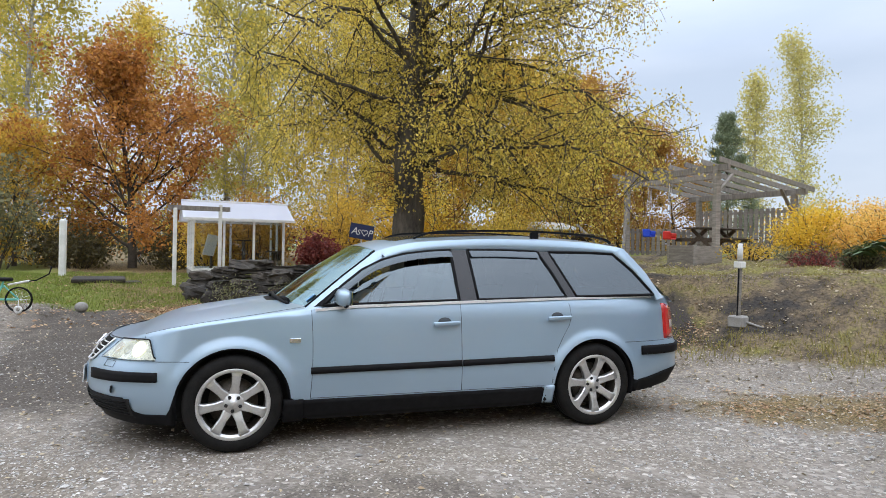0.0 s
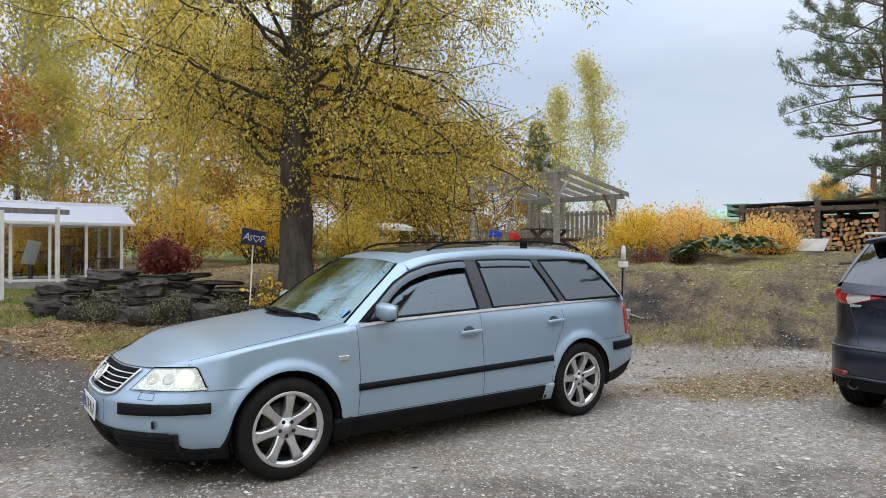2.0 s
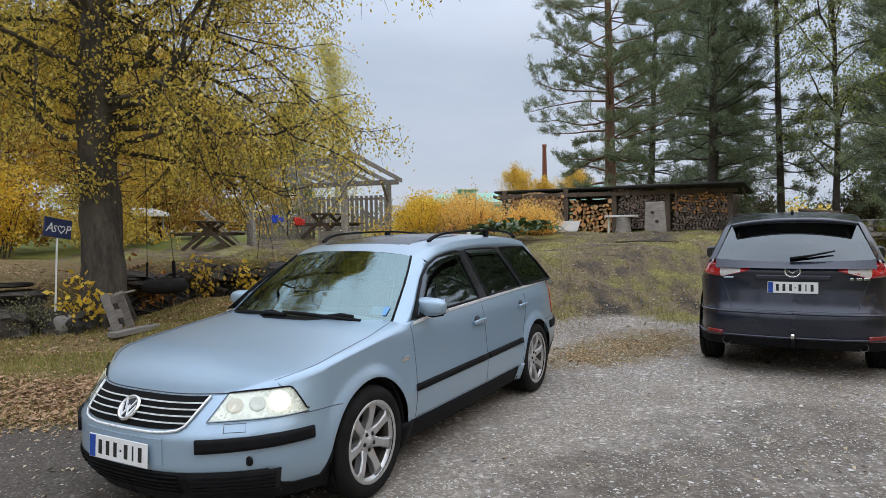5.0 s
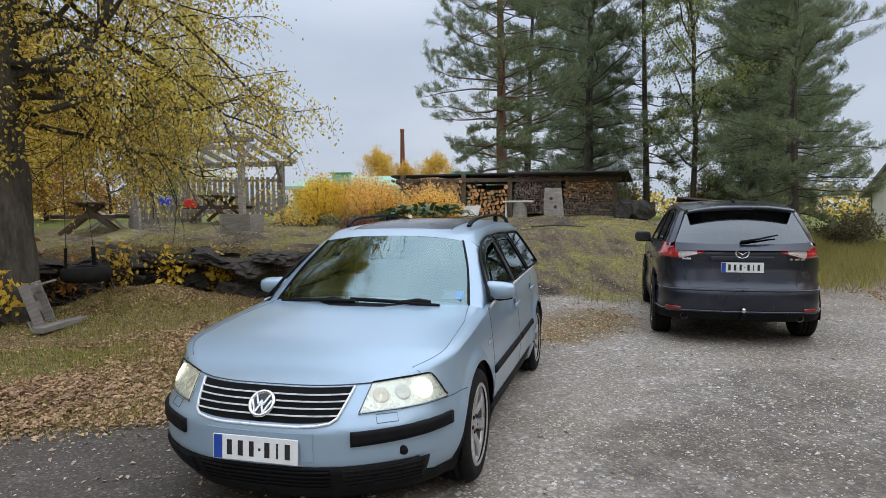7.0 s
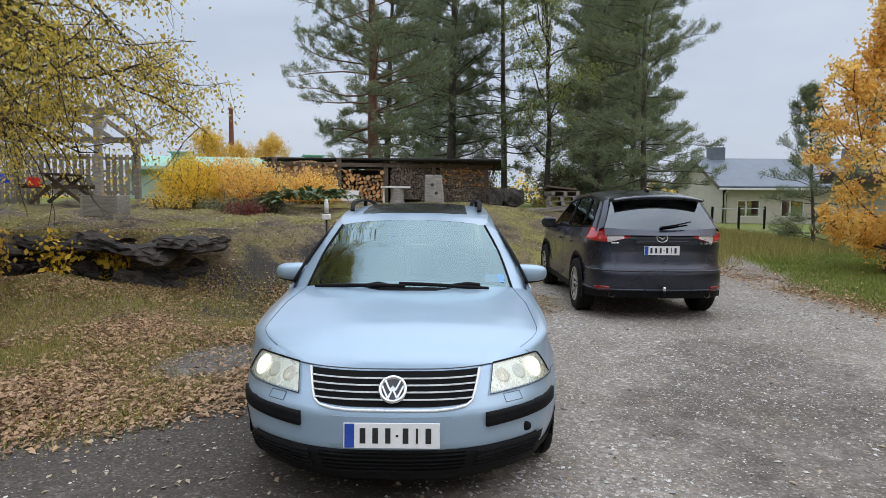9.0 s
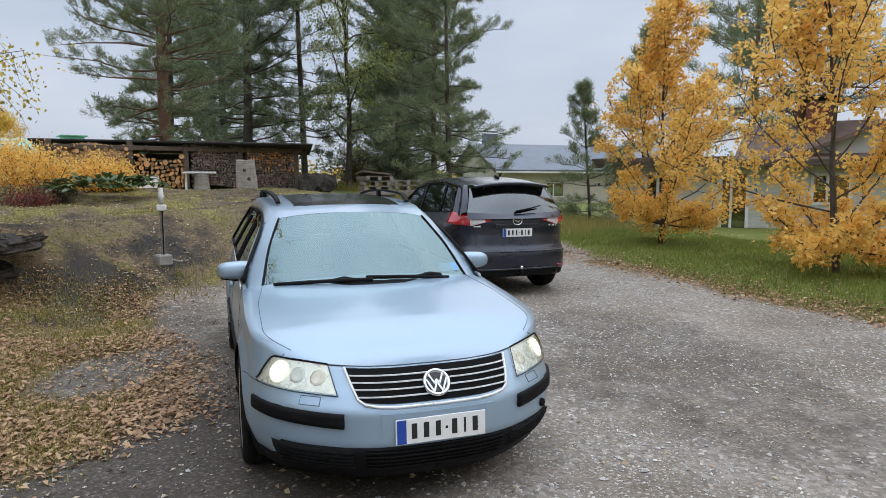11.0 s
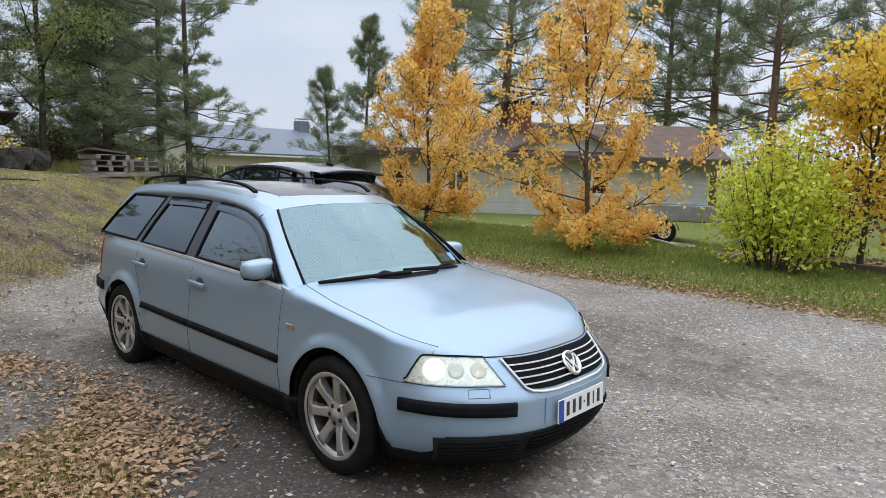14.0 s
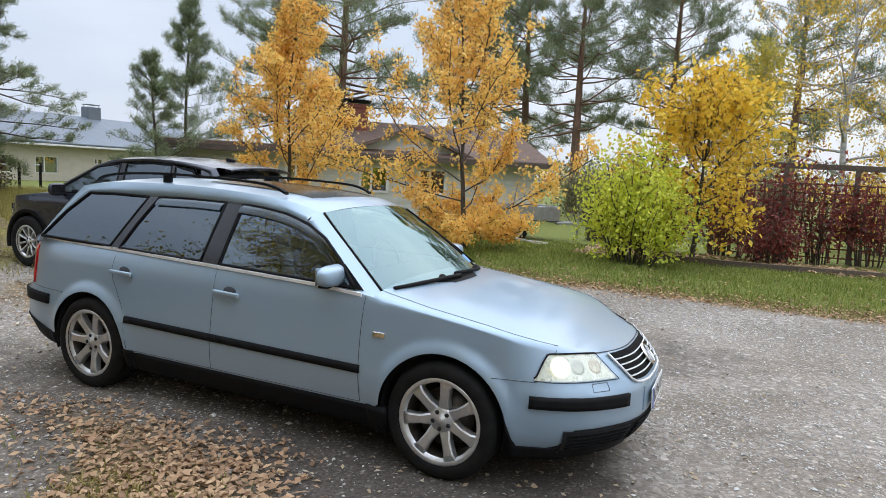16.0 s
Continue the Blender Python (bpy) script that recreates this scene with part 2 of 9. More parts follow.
def tube_geo(points, radii, sides=8, closed_ends=True, base=0):
    """Vertices and faces of a tube through points with those radii."""
    pts = [Vector(p) for p in points]
    n = len(pts)
    vs, fs = [], []
    up = Vector((0, 0, 1))
    prev = None
    for i, p in enumerate(pts):
        d = (pts[min(i + 1, n - 1)] - pts[max(i - 1, 0)]).normalized()
        if prev is None:
            a = d.cross(up)
            if a.length < 0.05:
                a = d.cross(Vector((1, 0, 0)))
            a.normalize()
        else:
            a = (prev - d * prev.dot(d)).normalized()
        prev = a
        b = d.cross(a)
        for k in range(sides):
            t = 2 * math.pi * k / sides
            vs.append(p + (a * math.cos(t) + b * math.sin(t)) * radii[i])
    for i in range(n - 1):
        for k in range(sides):
            k2 = (k + 1) % sides
            fs.append((base + i * sides + k, base + i * sides + k2, base + (i + 1) * sides + k2, base + (i + 1) * sides + k))
    if closed_ends:
        fs.append(tuple(base + k for k in reversed(range(sides))))
        fs.append(tuple(base + (n - 1) * sides + k for k in range(sides)))
    return vs, fs


def tube(name, points, r, mat, parent, sides=8, label=""):
    radii = r if isinstance(r, (list, tuple)) else [r] * len(points)
    vs, fs = tube_geo(points, radii, sides)
    return mesh_ob(name, vs, fs, mat, parent, True, label)


def lathe(name, profile, mat, parent, segs=48, axis="y", label="", smooth=True):
    """Turns a profile of (radius, along) about an axis through the part's own origin."""
    vs, fs = [], []
    for r, h in profile:
        for k in range(segs):
            t = 2 * math.pi * k / segs
            c, s = r * math.cos(t), r * math.sin(t)
            vs.append((c, h, s) if axis == "y" else (c, s, h) if axis == "z" else (h, c, s))
    n = len(profile)
    for i in range(n - 1):
        for k in range(segs):
            k2 = (k + 1) % segs
            fs.append((i * segs + k, i * segs + k2, (i + 1) * segs + k2, (i + 1) * segs + k))
    return mesh_ob(name, vs, fs, mat, parent, smooth, label)


def lerp_table(table, x):
    """Linear lookup in rows of (x, value)."""
    return float(np.interp(x, [r[0] for r in table], [r[1] for r in table]))


def smoothstep(a, b, x):
    t = np.clip((x - a) / (b - a), 0, 1)
    return t * t * (3 - 2 * t)
M["grille_black"] = surface("grille_black", (0.003, 0.003, 0.003), (0.007, 0.007, 0.007), 0.8, 10, 60, bump=0, spec=0.15)
M["lamp_amber"] = surface("amber_lamp", (0.60, 0.53, 0.42), (0.74, 0.67, 0.55), 0.25, 20, 90, metal=0.2, bump=0)
lit_m, lit_nt, lit_b = node_mat("lit_reflector")
lit_b.inputs["Base Color"].default_value, lit_b.inputs["Roughness"].default_value = (0.80, 0.79, 0.66, 1), 0.3
lit_b.inputs["Emission Color"].default_value, lit_b.inputs["Emission Strength"].default_value = (1.0, 0.96, 0.76, 1), 0.75
M["lit_reflector"] = lit_m
M["lamp_chrome"] = surface("lamp_chrome", (0.56, 0.555, 0.50), (0.68, 0.67, 0.60), 0.35, 14, 60, metal=0.3, bump=0)
# blue of the reflection painted low in the windscreen
M["reflection_blue"] = surface("pale_blue_reflection", (0.10, 0.28, 0.55), (0.20, 0.42, 0.70), 0.4, 30, 120, bump=0)
M["red_dark"] = surface("dark_red_reflector", (0.16, 0.008, 0.010), (0.26, 0.015, 0.015), 0.2, 30, 120, bump=0, coat=0.6)

# ---- the ground ----
LEDGE_X = [(-13, 90), (-9.5, 34), (-8, 17), (-7, 14.5), (-4, 8.5), (-2, 6.4), (0, 4.2), (1.6, 3.3), (3.0, 3.7), (4.2, 4.2), (5.6, 4.1), (60, 4.1)]
LEDGE_W = [(-13, 20), (-9, 9), (-7, 7), (-4, 5), (-2, 5), (0, 4.5), (1.6, 4.0), (3.0, 1.8), (4.2, 0.6), (5.6, 0.4), (60, 0.4)]
LEDGE_Y = [(-3.5, 9.4), (-1.5, 8.1), (-0.5, 7.6), (0.9, 6.8), (1.9, 6.6), (3.0, 6.3), (4.2, 5.9), (9, 5.9)]
TERRACE = [(-3.0, 0.46), (-1.5, 0.5), (1.0, 0.78), (3.0, 0.92), (5.0, 0.98), (8.0, 1.08), (10.0, 1.12), (14.0, 1.16), (20, 1.2), (60, 1.2)]


def rows_of(table, x):
    return np.interp(x, [r[0] for r in table], [r[1] for r in table])


def ground_z(x, y, rough=True):
    """The height of the ground, on arrays or numbers."""
    x, y = np.asarray(x, float), np.asarray(y, float)
    lawn = np.clip((y - 2.2) * 0.052, 0, 0.48) + 0.10 * smoothstep(1.2, 3.5, x) * smoothstep(2.0, 4.0, y)
    verge = 0.16 * smoothstep(-5.9, -7.2, y) * (1 - 0.6 * smoothstep(-9, -12, y))
    bank = 0.20 * np.exp(-((x - 3.2) / 1.1) ** 2 - ((y - 5.0) / 0.9) ** 2)
    low = lawn + verge + bank
    s, w = rows_of(LEDGE_X, y), rows_of(LEDGE_W, y)
    m1 = smoothstep(0, 1, np.clip((x - s) / w, 0, 1))
    m2 = smoothstep(0, 0.35, y - rows_of(LEDGE_Y, x)) * (x < 4.6)
    m = np.maximum(m1, m2)
    fade = 1 - smoothstep(40, 80, x)
    m = m * (1 + 0.17 * smoothstep(8.8, 12.5, x) * smoothstep(-3.6, -0.8, y))
    z = low + (np.maximum(rows_of(TERRACE, x), low) - low) * m * fade
    if rough:
        amp = 0.006 + 0.05 * smoothstep(2.5, 5, y) + 0.05 * smoothstep(4, 7, x) * smoothstep(-2.5, 0, y) + 0.02 * smoothstep(-6, -7.5, y)
        z = z + amp * (np.sin(x * 1.9 + 0.6 * y) * np.cos(y * 1.6 - 0.3 * x) + 0.6 * np.sin(x * 4.3 - y * 2.1) * np.cos(y * 3.7 + x))
    return z


def gz(x, y):
    return float(ground_z(x, y))


def zones(x, y):
    """Shares of grass, leaf litter, bare dark rock and moss at a place; the rest is gravel."""
    wob = 0.35 * np.sin(x * 1.3 + y * 0.7) + 0.25 * np.sin(y * 2.3 - x * 1.1) + 0.12 * np.sin(5.1 * x + 3.3 * y)
    right = smoothstep(-5.75, -6.5, y + 0.35 * wob + 0.17 * np.clip(x - 4, 0, 7) - 0.2 * np.clip(x - 11, 0, 30))
    left = smoothstep(6.0, 7.4, y + 0.6 * wob - 0.12 * np.clip(-x, 0, 8)) * smoothstep(0.8, -1.2, x + wob)
    up = smoothstep(-0.55, 0.55, x - (5.55 - 0.75 * (np.clip(y, -9, 2.6) + 0.2)) + 0.45 * wob)
    far = np.maximum(smoothstep(12, 16, np.abs(x)), smoothstep(11, 15, y)) * smoothstep(-9.5, -6, y)
    grass = np.maximum.reduce([right, left, far * 0.9])
    litter = smoothstep(1.0, 1.9, y + 0.5 * wob - 0.10 * np.clip(x, -3, 2)) * smoothstep(-1.9, -0.2, x + 0.35 * (y - 2) + 0.6 * wob) * smoothstep(5.4, 3.6, x)
    litter = np.maximum(litter, 0.75 * smoothstep(1.0, 0.0, np.hypot((x - 3.7) / 1.9, (y + 1.0 + 0.25 * (x - 3.7)) / 0.75) - 0.4 + 0.4 * wob))
    litter = np.maximum(litter, 0.85 * smoothstep(0.55, 0.0, np.abs(y + 6.15 - 0.0 * x + 0.3 * wob)) * (x < 6))
    rock = smoothstep(1.25, 0.6, np.hypot((x - 4.0) / 1.2, (y - 2.6) / 0.95) + 0.35 * wob + 0.10 * np.sin(7 * x - 4 * y)) * 1.0
    rock = np.maximum(rock, smoothstep(1.2, 0.8, np.hypot((x - 7.6) / 1.6, (y + 0.6) / 1.0) + 0.5 * wob) * 0.40)
    rock = np.maximum(rock, smoothstep(1.2, 0.7, np.hypot((x - 10.8) / 2.2, (y - 0.2) / 1.2) + 0.5 * wob) * 0.46)
    moss = up * (1 - 0.30 * smoothstep(4.4, 5.8, y) * smoothstep(5.6, 7.0, x))
    bare = smoothstep(1.0, 0.55, np.hypot((x - 0.9 + 0.5 * (y - 1.8)) / 1.0, (y - 1.75) / 0.75) + 0.3 * wob)
    litter = litter * (1 - 0.85 * bare)
    return grass, litter, rock, moss


def soil_shade_share(x, y):
    """Dark trodden soil, most of it between the car and the birch, and painted contact shade under the car's nose."""
    wob = 0.4 * np.sin(x * 0.9 + y * 0.6 + 1) + 0.3 * np.sin(y * 1.7 - x * 1.2) + 0.15 * np.sin(4.3 * x + 2.9 * y)
    a = smoothstep(-0.6, 0.9, y + 0.6 * wob) * smoothstep(-5.2, -3.2, x + 0.4 * wob) * smoothstep(4.4, 3.2, x)
    b = 0.50 * smoothstep(1.0, 0.5, np.hypot((x + 0.3) / 3.3, (y + 2.7) / 1.5) + 0.35 * wob)
    # c: dark soil under the car's nose, strengthened to paint in its contact shade
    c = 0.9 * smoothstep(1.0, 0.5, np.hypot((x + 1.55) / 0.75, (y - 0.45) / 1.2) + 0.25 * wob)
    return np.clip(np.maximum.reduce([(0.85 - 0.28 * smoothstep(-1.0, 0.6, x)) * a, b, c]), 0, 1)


def grid_lines(a, b, fine_a, fine_b, step, grow=1.35):
    mid = list(np.arange(fine_a, fine_b + step / 2, step))
    d, v, lo = step, fine_a, []
    while v > a:
        d *= grow
        v -= d
        lo.append(v)
    d, v, hi = step, mid[-1], []
    while v < b:
        d *= grow
        v += d
        hi.append(v)
    return np.array(lo[::-1] + mid + hi)


gx, gy = grid_lines(-900, 900, -8, 17, 0.14), grid_lines(-900, 900, -10, 13, 0.14)
GX, GY = np.meshgrid(gx, gy)
GZ = ground_z(GX, GY)
nxg, nyg = len(gx), len(gy)
ii = np.arange(nxg * nyg).reshape(nyg, nxg)
quads = np.stack([ii[:-1, :-1], ii[:-1, 1:], ii[1:, 1:], ii[1:, :-1]], -1).reshape(-1, 4)
g_me = bpy.data.meshes.new("ground")
g_me.from_pydata(np.stack([GX, GY, GZ], -1).reshape(-1, 3).tolist(), [], quads.tolist())
g_me.polygons.foreach_set("use_smooth", np.ones(len(g_me.polygons), dtype=bool))
zg, zl, zr, zm = zones(GX.ravel(), GY.ravel())
att = g_me.color_attributes.new("zone", "FLOAT_COLOR", "POINT")
att.data.foreach_set("color", np.stack([zg, zl, zr, zm], -1).astype(np.float32).ravel())
att2 = g_me.color_attributes.new("earth_shade", "FLOAT_COLOR", "POINT")
zs = soil_shade_share(GX.ravel(), GY.ravel())
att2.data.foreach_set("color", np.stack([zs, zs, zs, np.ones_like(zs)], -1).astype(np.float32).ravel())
ground = tagged(new("ground", g_me), "grey gravel yard with grass verges, moss and fallen leaves", "ground", kind="structure")


def ground_mat():
    m, nt, b = node_mat("yard_ground")
    v = obj_coord(nt)
    at_n = nt.nodes.new("ShaderNodeVertexColor")
    at_n.layer_name = "zone"
    sp = nt.nodes.new("ShaderNodeSeparateColor")
    nt.links.new(at_n.outputs["Color"], sp.inputs["Color"])
    at_e = nt.nodes.new("ShaderNodeVertexColor")
    at_e.layer_name = "earth_shade"
    se = nt.nodes.new("ShaderNodeSeparateColor")
    nt.links.new(at_e.outputs["Color"], se.inputs["Color"])
    edge = noise_node(nt, 3.2, 8, v, 0.72)
    fine = noise_node(nt, 55, 4, v, 0.65)
    big = noise_node(nt, 0.5, 4, v)

    def mask(sock, width=0.35):
        s = math_node(nt, "ADD", sock, math_node(nt, "MULTIPLY", math_node(nt, "SUBTRACT", edge.outputs["Fac"], 0.5), 1.3))
        r = nt.nodes.new("ShaderNodeMapRange")
        r.inputs["From Min"].default_value, r.inputs["From Max"].default_value = 0.5 - width / 2, 0.5 + width / 2
        nt.links.new(s, r.inputs["Value"])
        return r.outputs["Result"]
    vor = nt.nodes.new("ShaderNodeTexVoronoi")
    vor.inputs["Scale"].default_value = 32
    vor.inputs["Randomness"].default_value = 1.0
    nt.links.new(v, vor.inputs["Vector"])
    vor2 = nt.nodes.new("ShaderNodeTexVoronoi")
    vor2.inputs["Scale"].default_value = 70
    nt.links.new(v, vor2.inputs["Vector"])
    bw = nt.nodes.new("ShaderNodeSeparateColor")
    nt.links.new(vor.outputs["Color"], bw.inputs["Color"])
    bw2 = nt.nodes.new("ShaderNodeSeparateColor")
    nt.links.new(vor2.outputs["Color"], bw2.inputs["Color"])
    stone = ramp_node(nt, bw.outputs["Red"], [(0.0, (0.165, 0.148, 0.130)), (0.45, (0.242, 0.222, 0.200)), (0.8, (0.315, 0.293, 0.268)), (0.95, (0.40, 0.378, 0.35)), (1.0, (0.66, 0.63, 0.585))]).outputs["Color"]
    grit = ramp_node(nt, bw2.outputs["Green"], [(0.0, (0.150, 0.133, 0.112)), (0.6, (0.230, 0.207, 0.178)), (0.9, (0.300, 0.274, 0.238)), (1.0, (0.55, 0.52, 0.465))]).outputs["Color"]
    gsel = ramp_node(nt, noise_node(nt, 1.1, 5, v, 0.7).outputs["Fac"], [(0.42, (0, 0, 0)), (0.6, (1, 1, 1))]).outputs["Color"]
    gravel = mix_node(nt, gsel, grit, stone)
    tone = ramp_node(nt, big.outputs["Fac"], [(0.34, (0.74, 0.685, 0.62)), (0.5, (1.03, 0.98, 0.92)), (0.68, (1.13, 1.09, 1.04))]).outputs["Color"]
    gravel = mix_node(nt, 1.0, gravel, tone, "MULTIPLY")
    # soil colour, taken darker to carry the contact shade at the nose too
    earth_shade = ramp_node(nt, bw2.outputs["Green"], [(0.0, (0.056, 0.047, 0.039)), (0.55, (0.082, 0.069, 0.057)), (0.90, (0.106, 0.091, 0.076)), (1.0, (0.19, 0.168, 0.142))]).outputs["Color"]
    gravel = mix_node(nt, mask(se.outputs["Red"], 0.55), gravel, earth_shade)
    grass = ramp_node(nt, fine.outputs["Fac"], [(0.3, (0.07, 0.085, 0.020)), (0.55, (0.16, 0.18, 0.04)), (0.75, (0.27, 0.26, 0.075))]).outputs["Color"]
    moss = ramp_node(nt, noise_node(nt, 0.85, 9, v, 0.66).outputs["Fac"], [(0.36, (0.045, 0.040, 0.036)), (0.43, (0.115, 0.088, 0.058)), (0.48, (0.20, 0.152, 0.092)), (0.52, (0.160, 0.136, 0.055)), (0.57, (0.240, 0.216, 0.066)), (0.63, (0.205, 0.170, 0.070)), (0.70, (0.235, 0.165, 0.095))]).outputs["Color"]
    tuft = ramp_node(nt, noise_node(nt, 24, 5, v, 0.7).outputs["Fac"], [(0.36, (0.34, 0.32, 0.30)), (0.52, (0.95, 0.95, 0.95)), (0.66, (1.35, 1.32, 1.25))]).outputs["Color"]
    moss = mix_node(nt, 1.0, moss, tuft, "MULTIPLY")
    vl = nt.nodes.new("ShaderNodeTexVoronoi")
    vl.inputs["Scale"].default_value = 75
    nt.links.new(v, vl.inputs["Vector"])
    sl = nt.nodes.new("ShaderNodeSeparateColor")
    nt.links.new(vl.outputs["Color"], sl.inputs["Color"])
    litter = ramp_node(nt, sl.outputs["Blue"], [(0.0, (0.070, 0.050, 0.026)), (0.35, (0.125, 0.092, 0.040)), (0.7, (0.20, 0.145, 0.060)), (1.0, (0.36, 0.25, 0.12))]).outputs["Color"]
    rock = ramp_node(nt, fine.outputs["Fac"], [(0.3, (0.024, 0.020, 0.018)), (0.7, (0.080, 0.068, 0.059))]).outputs["Color"]
    col = mix_node(nt, mask(at_n.outputs["Alpha"]), gravel, moss)
    col = mix_node(nt, mask(sp.outputs["Red"]), col, grass)
    col = mix_node(nt, mask(sp.outputs["Green"], 0.5), col, litter)
    col = mix_node(nt, mask(sp.outputs["Blue"]), col, rock)
    nt.links.new(col, b.inputs["Base Color"])
    b.inputs["Roughness"].default_value = 0.95
    b.inputs["Specular IOR Level"].default_value = 0.25
    h = math_node(nt, "ADD", math_node(nt, "MULTIPLY", vor.outputs["Distance"], -0.5), math_node(nt, "ADD", math_node(nt, "MULTIPLY", vor2.outputs["Distance"], -0.3), fine.outputs["Fac"]))
    bump_to(nt, b, h, 0.30, 0.010)
    return m


g_me.materials.append(ground_mat())

# ---- cars (local frame: nose towards -x, z up from the ground) ----


def catmull(points, n):
    """A smooth run of n points through the given ones."""
    p = [np.array(points[0]) * 2 - np.array(points[1])] + [np.array(q, float) for q in points] + [np.array(points[-1]) * 2 - np.array(points[-2])]
    out = []
    m = len(points) - 1
    for i in range(n):
        f = i / (n - 1) * m
        k = min(int(f), m - 1)
        t = f - k
        a, b, c, d = p[k], p[k + 1], p[k + 2], p[k + 3]
        out.append(0.5 * (2 * b + (c - a) * t + (2 * a - 5 * b + 4 * c - d) * t * t + (3 * b - a - 3 * c + d) * t ** 3))
    return out


class Shell:
    """The lower body of a car: a plan outline drawn in by an amount that depends on the height."""

    def __init__(self, outline, front_in, side_in, rear_in, top, arches, front_x, rear_x, flare=0.014):
        self.pts = np.array(catmull(outline, 400))
        seg = np.hypot(*np.diff(self.pts, axis=0).T)
        self.arc = np.concatenate([[0], np.cumsum(seg)])
        self.len = self.arc[-1]
        self.front_in, self.side_in, self.rear_in = front_in, side_in, rear_in
        self.top_t, self.arches = top, arches
        self.front_x, self.rear_x, self.flare = front_x, rear_x, flare

    def plan(self, u):
        x, y = np.interp(u, self.arc, self.pts[:, 0]), np.interp(u, self.arc, self.pts[:, 1])
        e = 0.01
        dx = np.interp(u + e, self.arc, self.pts[:, 0]) - np.interp(u - e, self.arc, self.pts[:, 0])
        dy = np.interp(u + e, self.arc, self.pts[:, 1]) - np.interp(u - e, self.arc, self.pts[:, 1])
        n = math.hypot(dx, dy) or 1.0
        return x, y, -dy / n, dx / n

    def u_of_x(self, x):
        return float(np.interp(x, self.pts[:, 0], self.arc))

    def u_front_y(self, y):
        k = 150
        return float(np.interp(y, self.pts[:k, 1], self.arc[:k]))

    def u_rear_y(self, y):
        k = 150
        return float(np.interp(y, self.pts[:-k:-1, 1], self.arc[:-k:-1]))

    def at(self, u, z, out=0.0, side=1):
        x, y, nx, ny = self.plan(u)
        fw = 1 - smoothstep(self.front_x[0], self.front_x[1], x)
        rw = smoothstep(self.rear_x[0], self.rear_x[1], x)
        inn = lerp_table(self.front_in, z) * fw + lerp_table(self.rear_in, z) * rw + lerp_table(self.side_in, z) * (1 - fw - rw)
        for cx, cz, r in self.arches:
            d = math.hypot(x - cx, z - cz) - r
            if fw < 0.5 and rw < 0.5:
                inn -= self.flare * float(smoothstep(0.085, 0.0, abs(d)))
        o = out - inn
        px, py = x + nx * o, max(y + ny * o, 0.0) if y > 0.02 else y
        return Vector((px, side * py, z))

    def top(self, x):
        return lerp_table(self.top_t, x)

    def u_nose(self, y, z):
        """The place along the outline where the nose, at height z, is y off the centre line."""
        a, b = 0.0, self.u_front_y(0.74)
        for _ in range(30):
            m = (a + b) / 2
            a, b = (m, b) if self.at(m, z).y < y else (a, m)
        return (a + b) / 2

    def patch(self, u0, u1, z0, z1, nu, nz, out, side=1, thick=0.0):
        """Vertices and faces of a piece laid on the shell; z0 and z1 may be functions of u."""
        vs, fs = [], []
        zf0 = z0 if callable(z0) else lambda u: z0
        zf1 = z1 if callable(z1) else lambda u: z1
        for i in range(nu + 1):
            u = u0 + (u1 - u0) * i / nu
            for j in range(nz + 1):
                z = zf0(u) + (zf1(u) - zf0(u)) * j / nz
                vs.append(self.at(u, z, out, side))
        w = nz + 1
        for i in range(nu):
            for j in range(nz):
                f = (i * w + j, (i + 1) * w + j, (i + 1) * w + j + 1, i * w + j + 1)
                fs.append(f if side > 0 else f[::-1])
        if thick:
            k = len(vs)
            for i in range(nu + 1):
                u = u0 + (u1 - u0) * i / nu
                for j in range(nz + 1):
                    z = zf0(u) + (zf1(u) - zf0(u)) * j / nz
                    vs.append(self.at(u, z, out - thick, side))
            rim = [i * w for i in range(nu + 1)] + [nu * w + j for j in range(1, w)] + [i * w + nz for i in range(nu - 1, -1, -1)] + [j for j in range(nz - 1, 0, -1)]
            for a, b in zip(rim, rim[1:] + rim[:1]):
                f = (a, a + k, b + k, b)
                fs.append(f if side > 0 else f[::-1])
        return vs, fs


def shell_body(sh, bottom, ring_u, nz=16):
    """Painted lower body: both sides as one skin from the lower edge to the shoulder, front centre to rear centre."""
    vs, fs = [], []
    w = nz + 1
    for side in (1, -1):
        k = len(vs)
        for u in ring_u:
            x = sh.plan(u)[0]
            zb, zt = bottom(x), sh.top(x)
            for j in range(w):
                f = j / nz
                vs.append(sh.at(u, zb + (zt - zb) * f, 0, side))
        for i in range(len(ring_u) - 1):
            for j in range(nz):
                f = (k + i * w + j, k + (i + 1) * w + j, k + (i + 1) * w + j + 1, k + i * w + j + 1)
                fs.append(f if side > 0 else f[::-1])
    return vs, fs


def weld(name, vs, fs, mat, parent, label="", smooth=True, dist=0.0015):
    bm = bmesh.new()
    bv = [bm.verts.new(v) for v in vs]
    for f in fs:
        try:
            bm.faces.new([bv[i] for i in f])
        except ValueError:
            pass
    bmesh.ops.remove_doubles(bm, verts=bm.verts[:], dist=dist)
    bmesh.ops.recalc_face_normals(bm, faces=bm.faces[:])
    return part(name, bm, mat, parent, label, smooth)


def across(left, right, n, crown, power=2.0):
    """Points from left to right with a raised middle."""
    out = []
    for i in range(n + 1):
        f = i / n
        p = left.lerp(right, f)
        p.z += crown * (1 - abs(2 * f - 1) ** power)
        out.append(p)
    return out


def grid_faces(rows, cols):
    return [(i * cols + j, i * cols + j + 1, (i + 1) * cols + j + 1, (i + 1) * cols + j) for i in range(rows - 1) for j in range(cols - 1)]


